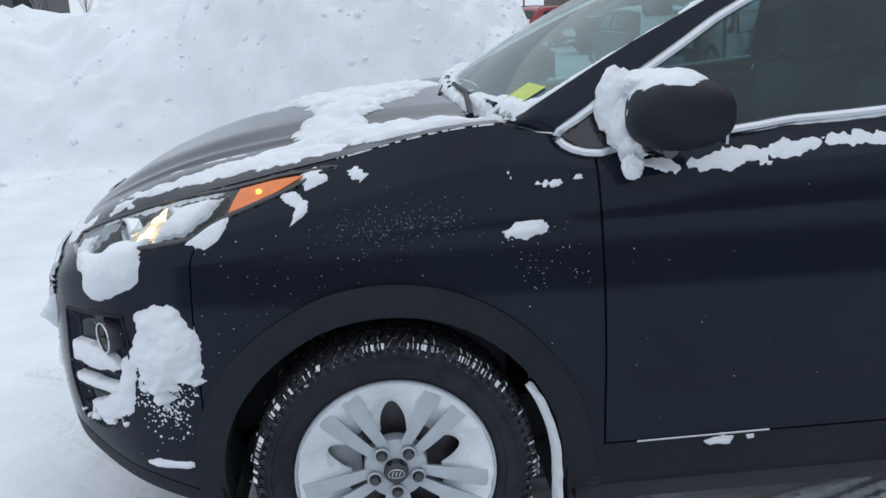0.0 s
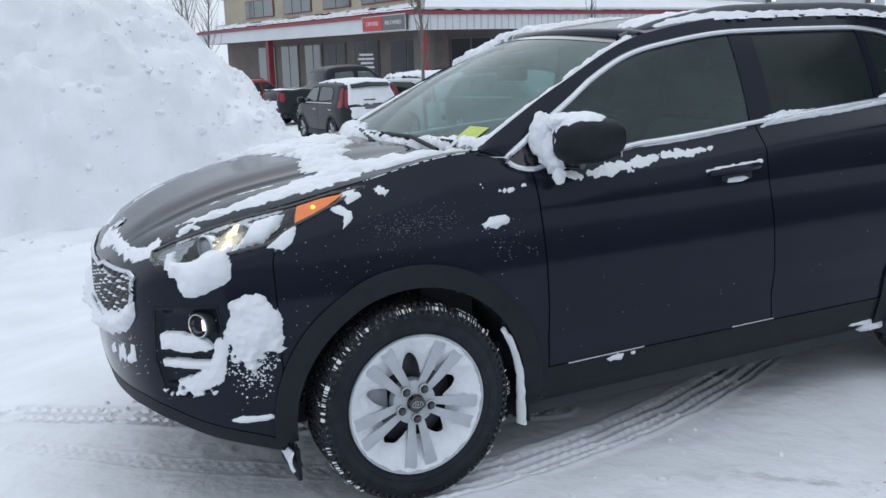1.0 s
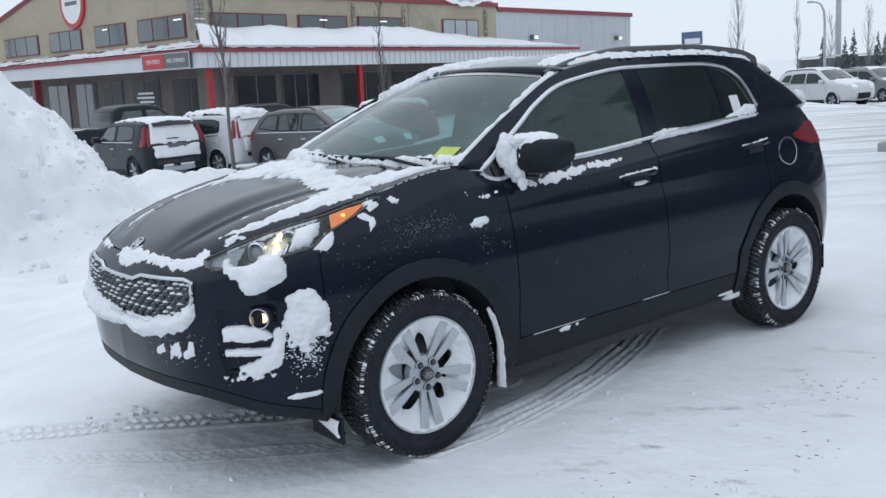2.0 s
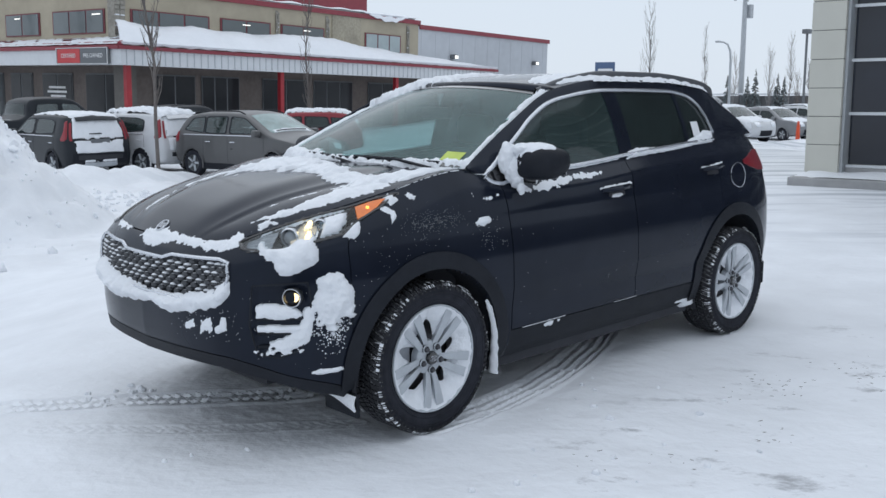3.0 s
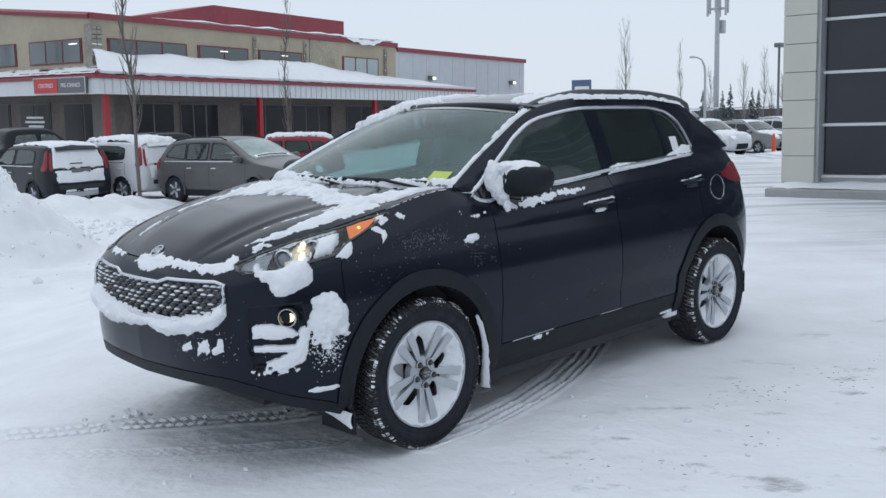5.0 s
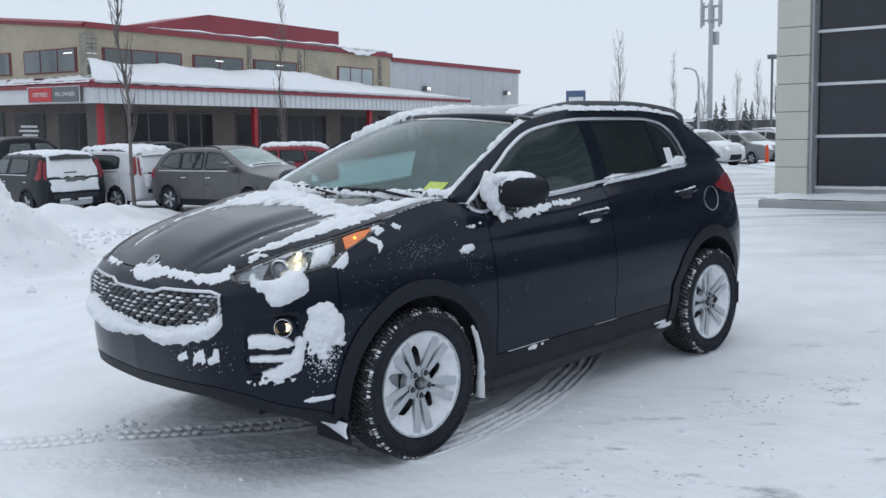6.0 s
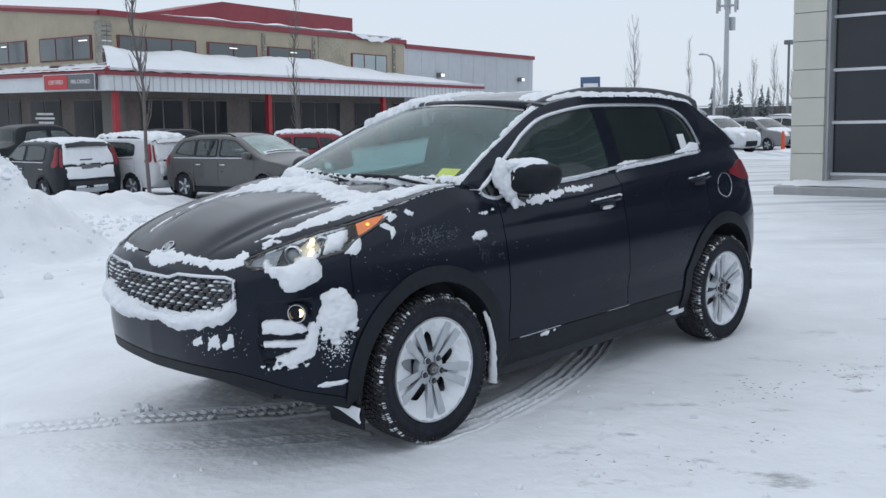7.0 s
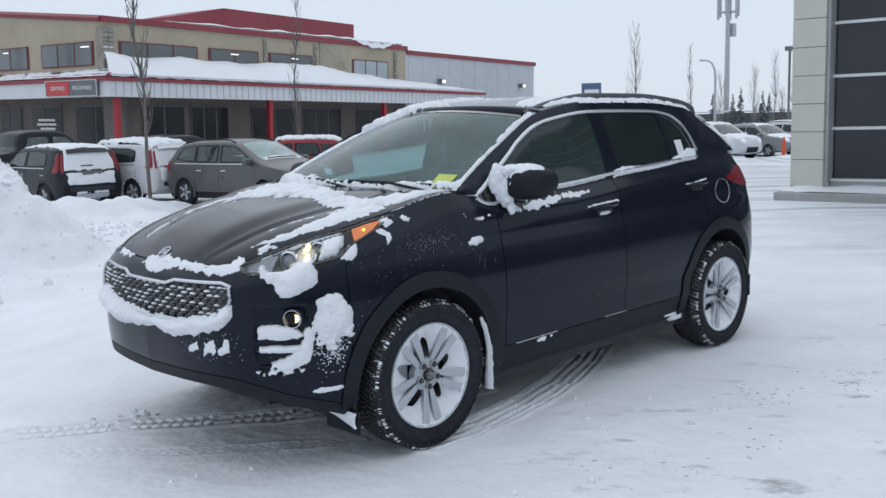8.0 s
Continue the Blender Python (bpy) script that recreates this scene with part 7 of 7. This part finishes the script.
other_car("suv", "dark SUV parked close to the shop front", at(14.4, 28.0, 15), PAINT_CHARCOAL, panes=DARK2, fine=0.7, **suv)
for label, paint, deep, x, y in (("white SUV with snow on its bonnet", PAINT_WHITE, 0.05, 37.1, 18.45), ("silver-grey SUV dusted with snow", PAINT_SILVER, 0.015, 43.0, 19.2), ("white SUV in the far row", PAINT_WHITE, 0.05, 48.0, 19.6)):
    other_car("suv", label, at(x, y, -106), paint, snow_hood=deep, snow_roof=deep, panes=DARK2, fine=0.7, **suv)

# ---- posts, trees and the far edge ----
marker = empty("marker_post", pose(39.75, 16.35, lie(39.75, 16.35) + 0.28))
tagged(marker, "orange plastic marker post standing in the snow", "post")
part("post", lathe(((0.001, 0.80), (0.05, 0.78), (0.08, 0.5), (0.11, -0.3)), 12, "z"), ORANGE, marker)


def bare_tree(x, y, h, spread_w, seed, label):
    rnd = random.Random(seed)
    t = empty("bare_tree", pose(x, y, lie(x, y) - 0.1))
    tagged(t, label, "tree", "bare trees")
    lean = [(rnd.uniform(-0.004, 0.004) * h * k, rnd.uniform(-0.004, 0.004) * h * k, h * k / 6) for k in range(7)]
    r0 = 0.0045 * h + 0.012
    part("trunk", tube(lean, [r0 * (1 - 0.15 * k) for k in range(7)], 8), BARK, t)
    bm = bmesh.new()
    for i in range(74):
        k = rnd.uniform(0.2, 0.97)
        q = k * 6
        a, b = Vector(lean[min(5, int(q))]), Vector(lean[min(6, int(q) + 1)])
        p = a.lerp(b, q - int(q))
        ang, out = rnd.uniform(0, 6.28), spread_w * (0.35 + 0.65 * (1 - abs(k - 0.45) * 1.3)) * rnd.uniform(0.5, 1.0)
        rise = out * rnd.uniform(1.8, 3.8)
        tip = p + Vector((math.cos(ang) * out, math.sin(ang) * out, rise))
        mid = p.lerp(tip, 0.5) + Vector((math.cos(ang), math.sin(ang), -0.5)) * out * 0.18
        rr = r0 * 0.3 * (1.1 - k)
        tube([p, mid, tip], [rr + 0.006, rr * 0.7 + 0.004, 0.003], 4, bm)
        for j in range(3):
            s = mid.lerp(tip, rnd.uniform(0, 0.8))
            e = s + Vector((rnd.uniform(-1, 1), rnd.uniform(-1, 1), rnd.uniform(0.8, 2.2))) * out * 0.35
            tube([s, e], [0.005, 0.002], 3, bm)
    part("crown", bm, BARK if h < 8.6 and y < 28 else BARK_PALE, t)


for x, y, h, w, sd, lab in ((7.8, 17.4, 8.5, 0.34, 3, "slim bare tree with thin upright branches among parked cars"),
                            (17.6, 24.8, 7.2, 0.36, 5, "slim bare tree before the canopy"),
                            (9.0, 52.0, 12.0, 1.4, 8, "bare tree behind the snow heap"), (7.2, 50.0, 11.5, 1.3, 9, "bare tree behind the snow heap")):
    bare_tree(x, y, h, w, sd, lab)


for x, y, h, w, sd in ((51.9, 32.97, 8.3, 0.75, 21), (55.6, 30.9, 7.2, 0.32, 23), (62.14, 29.35, 5.5, 0.5, 24), (62.76, 28.11, 6.3, 0.5, 26), (61.85, 32.02, 5.0, 0.5, 27), (63.0, 27.62, 3.6, 0.4, 25), (62.43, 26.49, 4.5, 0.4, 28), (-24.0, 80.0, 12.0, 1.4, 31), (-27.5, 78.0, 13.0, 1.5, 32), (-21.0, 82.0, 12.0, 1.2, 33), (9.5, 63.0, 13.0, 1.2, 34)):
    bare_tree(x, y, h, w, sd, "distant slender leafless tree against the grey sky")


def spruce(x, y, h, seed):
    rnd = random.Random(seed)
    t = empty("spruce_tree", pose(x, y, lie(x, y)))
    tagged(t, "small haze-paled spruce beyond the fence", "tree", "spruces")
    part("trunk", tube([(0, 0, 0), (0, 0, h)], [0.09, 0.01], 6), BARK, t)
    bm = bmesh.new()
    for i in range(150):
        k = rnd.uniform(0.08, 1.0)
        r = h * 0.22 * (1 - k) * rnd.uniform(0.7, 1.1) + 0.05
        a = rnd.uniform(0, 6.283)
        z = h * k
        d = Vector((math.cos(a), math.sin(a), 0))
        e = Vector((-d.y, d.x, 0)) * r * 0.22
        tip = d * r + Vector((0, 0, z - r * 0.45))
        root = Vector((0, 0, z))
        v = [bm.verts.new(p) for p in (root, (root + tip) / 2 + e + Vector((0, 0, 0.05)), tip, (root + tip) / 2 - e + Vector((0, 0, 0.05)), (root + tip) / 2 - Vector((0, 0, r * 0.25)))]
        for f in ((0, 1, 4), (1, 2, 4), (2, 3, 4), (3, 0, 4), (0, 3, 2, 1)):
            bm.faces.new([v[q] for q in f])
    part("crown", bm, SPRUCE, t, smooth=False)


for i, (x, y, h) in enumerate(((54.63, 28.54, 3.6), (64.06, 32.16, 3.55), (64.33, 31.65, 4.05), (65.07, 30.2, 3.7), (65.28, 29.79, 3.4))):
    spruce(x, y, h, i)

mast = empty("radio_mast", pose(66.78, 34.2, lie(67, 33) - 0.2))
tagged(mast, "tall grey steel phone mast with antennas at its head", "mast")
part("pole", tube([(0, 0, 0), (0.05, 0, 6.5), (0.1, 0.02, 12.3)], [0.24, 0.20, 0.15], 14), STEEL, mast)
for z in (10.3, 11.4):
    part("head_ring", tube([(0.1 + 0.72 * math.cos(a), 0.72 * math.sin(a), z) for a in steps(0, 6.283, 12)[:-1]], 0.04, 5, closed=True), STEEL, mast)
for k in range(6):
    a = k * math.pi / 3 + 0.3
    c, e = 0.1 + 0.82 * math.cos(a), 0.82 * math.sin(a)
    ant = part("antenna", block(c - 0.08, c + 0.08, e - 0.08, e + 0.08, 9.7 + 0.25 * (k % 2), 11.6 + 0.2 * (k % 3), 0.03), STEEL, mast)
    for z in (10.3, 11.4):
        part("bracket", tube([(0.1, 0, z), (0.1 + 0.76 * math.cos(a), 0.76 * math.sin(a), z)], 0.035, 5), STEEL, ant)
part("equipment_box", block(0.3, 0.7, -0.42, -0.05, 8.35, 9.4, 0.03), STEEL, mast)

for x, y, h, arm in ((52.62, 27.25, 5.7, 1), (55.77, 23.73, 6.0, 0)):
    lampost = empty("street_lamp", pose(x, y, lie(x, y)))
    tagged(lampost, "grey street lamp with a curved arm" if arm else "dark lamp post with a box head", "street lamp")
    if arm:
        part("pole", tube([(0, 0, 0), (0, 0, h - 1.2), (-0.02, 0.05, h - 0.6), (-0.10, 0.2, h - 0.18), (-0.24, 0.44, h - 0.02), (-0.36, 0.62, h)], [0.1, 0.08, 0.07, 0.06, 0.055, 0.05], 8), STEEL, lampost)
        part("lamp_head", block(-0.62, -0.34, 0.56, 0.82, h - 0.05, h + 0.07, 0.03), STEEL, lampost)
    else:
        part("pole", tube([(0, 0, 0), (0, 0, h)], 0.08, 8), SIGN_GREY, lampost)
        part("lamp_head", block(-0.3, 0.3, -0.22, 0.22, h, h + 0.28, 0.03), SIGN_GREY, lampost)

blue = empty("roadside_sign", pose(63.5, 45.3, lie(63, 44), 0, 0, 216))
tagged(blue, "blue and white roadside sign on posts", "sign")
for y in (-0.6, 0.6):
    part("post", block(-0.06, 0.06, y - 0.06, y + 0.06, 0, 5.0), STEEL, blue)
part("board", block(-0.1, 0.1, -0.85, 0.85, 4.0, 5.06, 0.02), BLUE, blue)
part("white_field", block(0.105, 0.12, -0.6, 0.65, 4.05, 4.5), SIGN_WHITE, blue)

fence = empty("fence", pose(70.0, 29.2, lie(70, 30), 0, 0, -44))
tagged(fence, "long grey board fence topped with snow at the lot's end", "fence")
for i in range(28):
    part("board_panel", block(i * 0.9 - 9, i * 0.9 - 8.12, -0.05, 0.05, 0, 1.98), FENCE, fence, smooth=False)
for i in range(10):
    part("post", block(i * 2.8 - 9.1, i * 2.8 - 8.95, -0.1, 0.1, 0, 2.06), SIGN_GREY, fence, smooth=False)
part("fence_snow", block(-9, 16, -0.14, 0.14, 2.065, 2.2, 0.05), SNOW, fence)

# far off behind the snow heap: dark block standing in for fence and shrubs
shed = empty("distant_dark_block", pose(-37.5, 84, lie(-37.5, 84)))
tagged(shed, "dark block standing in for far fence, posts and shrubs", "building")
part("wall", block(-9, 9, 0, 6, 0, 5.0), FENCE, shed, smooth=False)
part("roof", block(-9.3, 9.3, -0.3, 6.3, 5.0, 5.35, 0.05), SNOW, shed, smooth=False)
for i in range(6):
    part("window", block(-8 + i * 2.8, -6.4 + i * 2.8, -0.05, -0.004, 2.7, 4.3), SHOP_PANE, shed, smooth=False)

# grit, frozen crumbs and specks of painted lump shade on the snow
GRIT_AND_SHADE = material("grit_and_lump_shade", (0.10, 0.085, 0.075), 0.9, vary=0.5, scale=80)
rnd = random.Random(11)
for mat, label, name, spots, lo, hi in (
        # the last two grit spots stand for shadows of the heap's lumps
        (GRIT_AND_SHADE, "scattered dark grit frozen into the snow", "grit", ((1.75, -1.72, 0.12, 16), (1.5, -1.56, 0.10, 10), (1.9, -1.54, 0.16, 18), (1.2, -2.0, 0.14, 12), (0.6, -1.85, 0.2, 10), (0.3, -1.6, 0.14, 8), (2.4, -1.9, 0.3, 30), (3.2, -2.6, 0.5, 30), (2.9, -2.1, 0.25, 30), (3.5, -2.2, 0.3, 24), (-0.9, -1.6, 0.5, 2), (-0.5, 10.1, 1.8, 30), (1.3, 10.6, 1.0, 16)), 0.0016, 0.005),
        (SNOW, "loose lumps of snow lying on the packed lot", "snow_crumbs", ((-0.6, -1.7, 0.6, 10), (0.9, -1.6, 0.7, 9), (-0.72, 0.60, 0.10, 16), (-0.9, 0.62, 0.12, 5), (-1.5, -0.6, 0.9, 4), (0.35, -2.2, 0.6, 6), (1.0, -0.95, 0.3, 9), (5.8, 13.0, 1.6, 160), (4.3, 13.5, 1.5, 140), (1.0, 9.6, 2.2, 80), (-4.0, 9.9, 2.5, 60), (0.8, 11.0, 1.8, 110), (2.6, 11.8, 0.9, 70), (-2.0, 10.6, 2.0, 50)), 0.008, 0.026)):
    bm = bmesh.new()
    for x0, y0, r, n in spots:
        for i in range(n):
            x, y = x0 + rnd.gauss(0, r * 0.6), y0 + rnd.gauss(0, r * 0.5)
            q = rnd.uniform(lo, hi) * (1 if y0 < 5 else 1.5 + 3.2 * rnd.random() ** 3)
            m = Matrix.LocRotScale((x, y, ground_z(x, y) + q * 0.15), Euler((rnd.random() * 6, rnd.random() * 6, rnd.random() * 6)) if mat is SNOW else Euler((0, 0, radians(-50) + rnd.gauss(0, 0.35))), (q, q * rnd.uniform(0.5, 1), q * rnd.uniform(0.35, 0.8)) if mat is SNOW else (q * rnd.uniform(1.2, 3.6), q * rnd.uniform(0.4, 0.8), q * 0.35))
            bmesh.ops.create_icosphere(bm, subdivisions=1, radius=1, matrix=m)
    tagged(part(name, bm, mat, smooth=False), label, "grit" if mat is GRIT_AND_SHADE else "snow", kind="stuff")


# ---- an unseen hall added behind the viewer, for the dark band in the paint's reflections ----
across = empty("opposite_hall", Matrix.Translation((0, 0, -0.9)))
part("wall", block(-14, 30, -27, -18, 0, 4.4, 0.03), CLADDING_DARK, across)
part("roof", block(-14.3, 30.3, -27.3, -17.7, 4.4, 4.65, 0.03), SNOW, across, "snow-covered flat roof")
for k in range(9):
    part("bay_door", block(-11.5 + 4.6 * k, -8.2 + 4.6 * k, -17.99, -17.9, 0.0, 3.2, 0.02), DARK2, across, "dark glazed bay door")
tagged(across, "dark-clad low hall with glazed bays and snowy roof", "building")
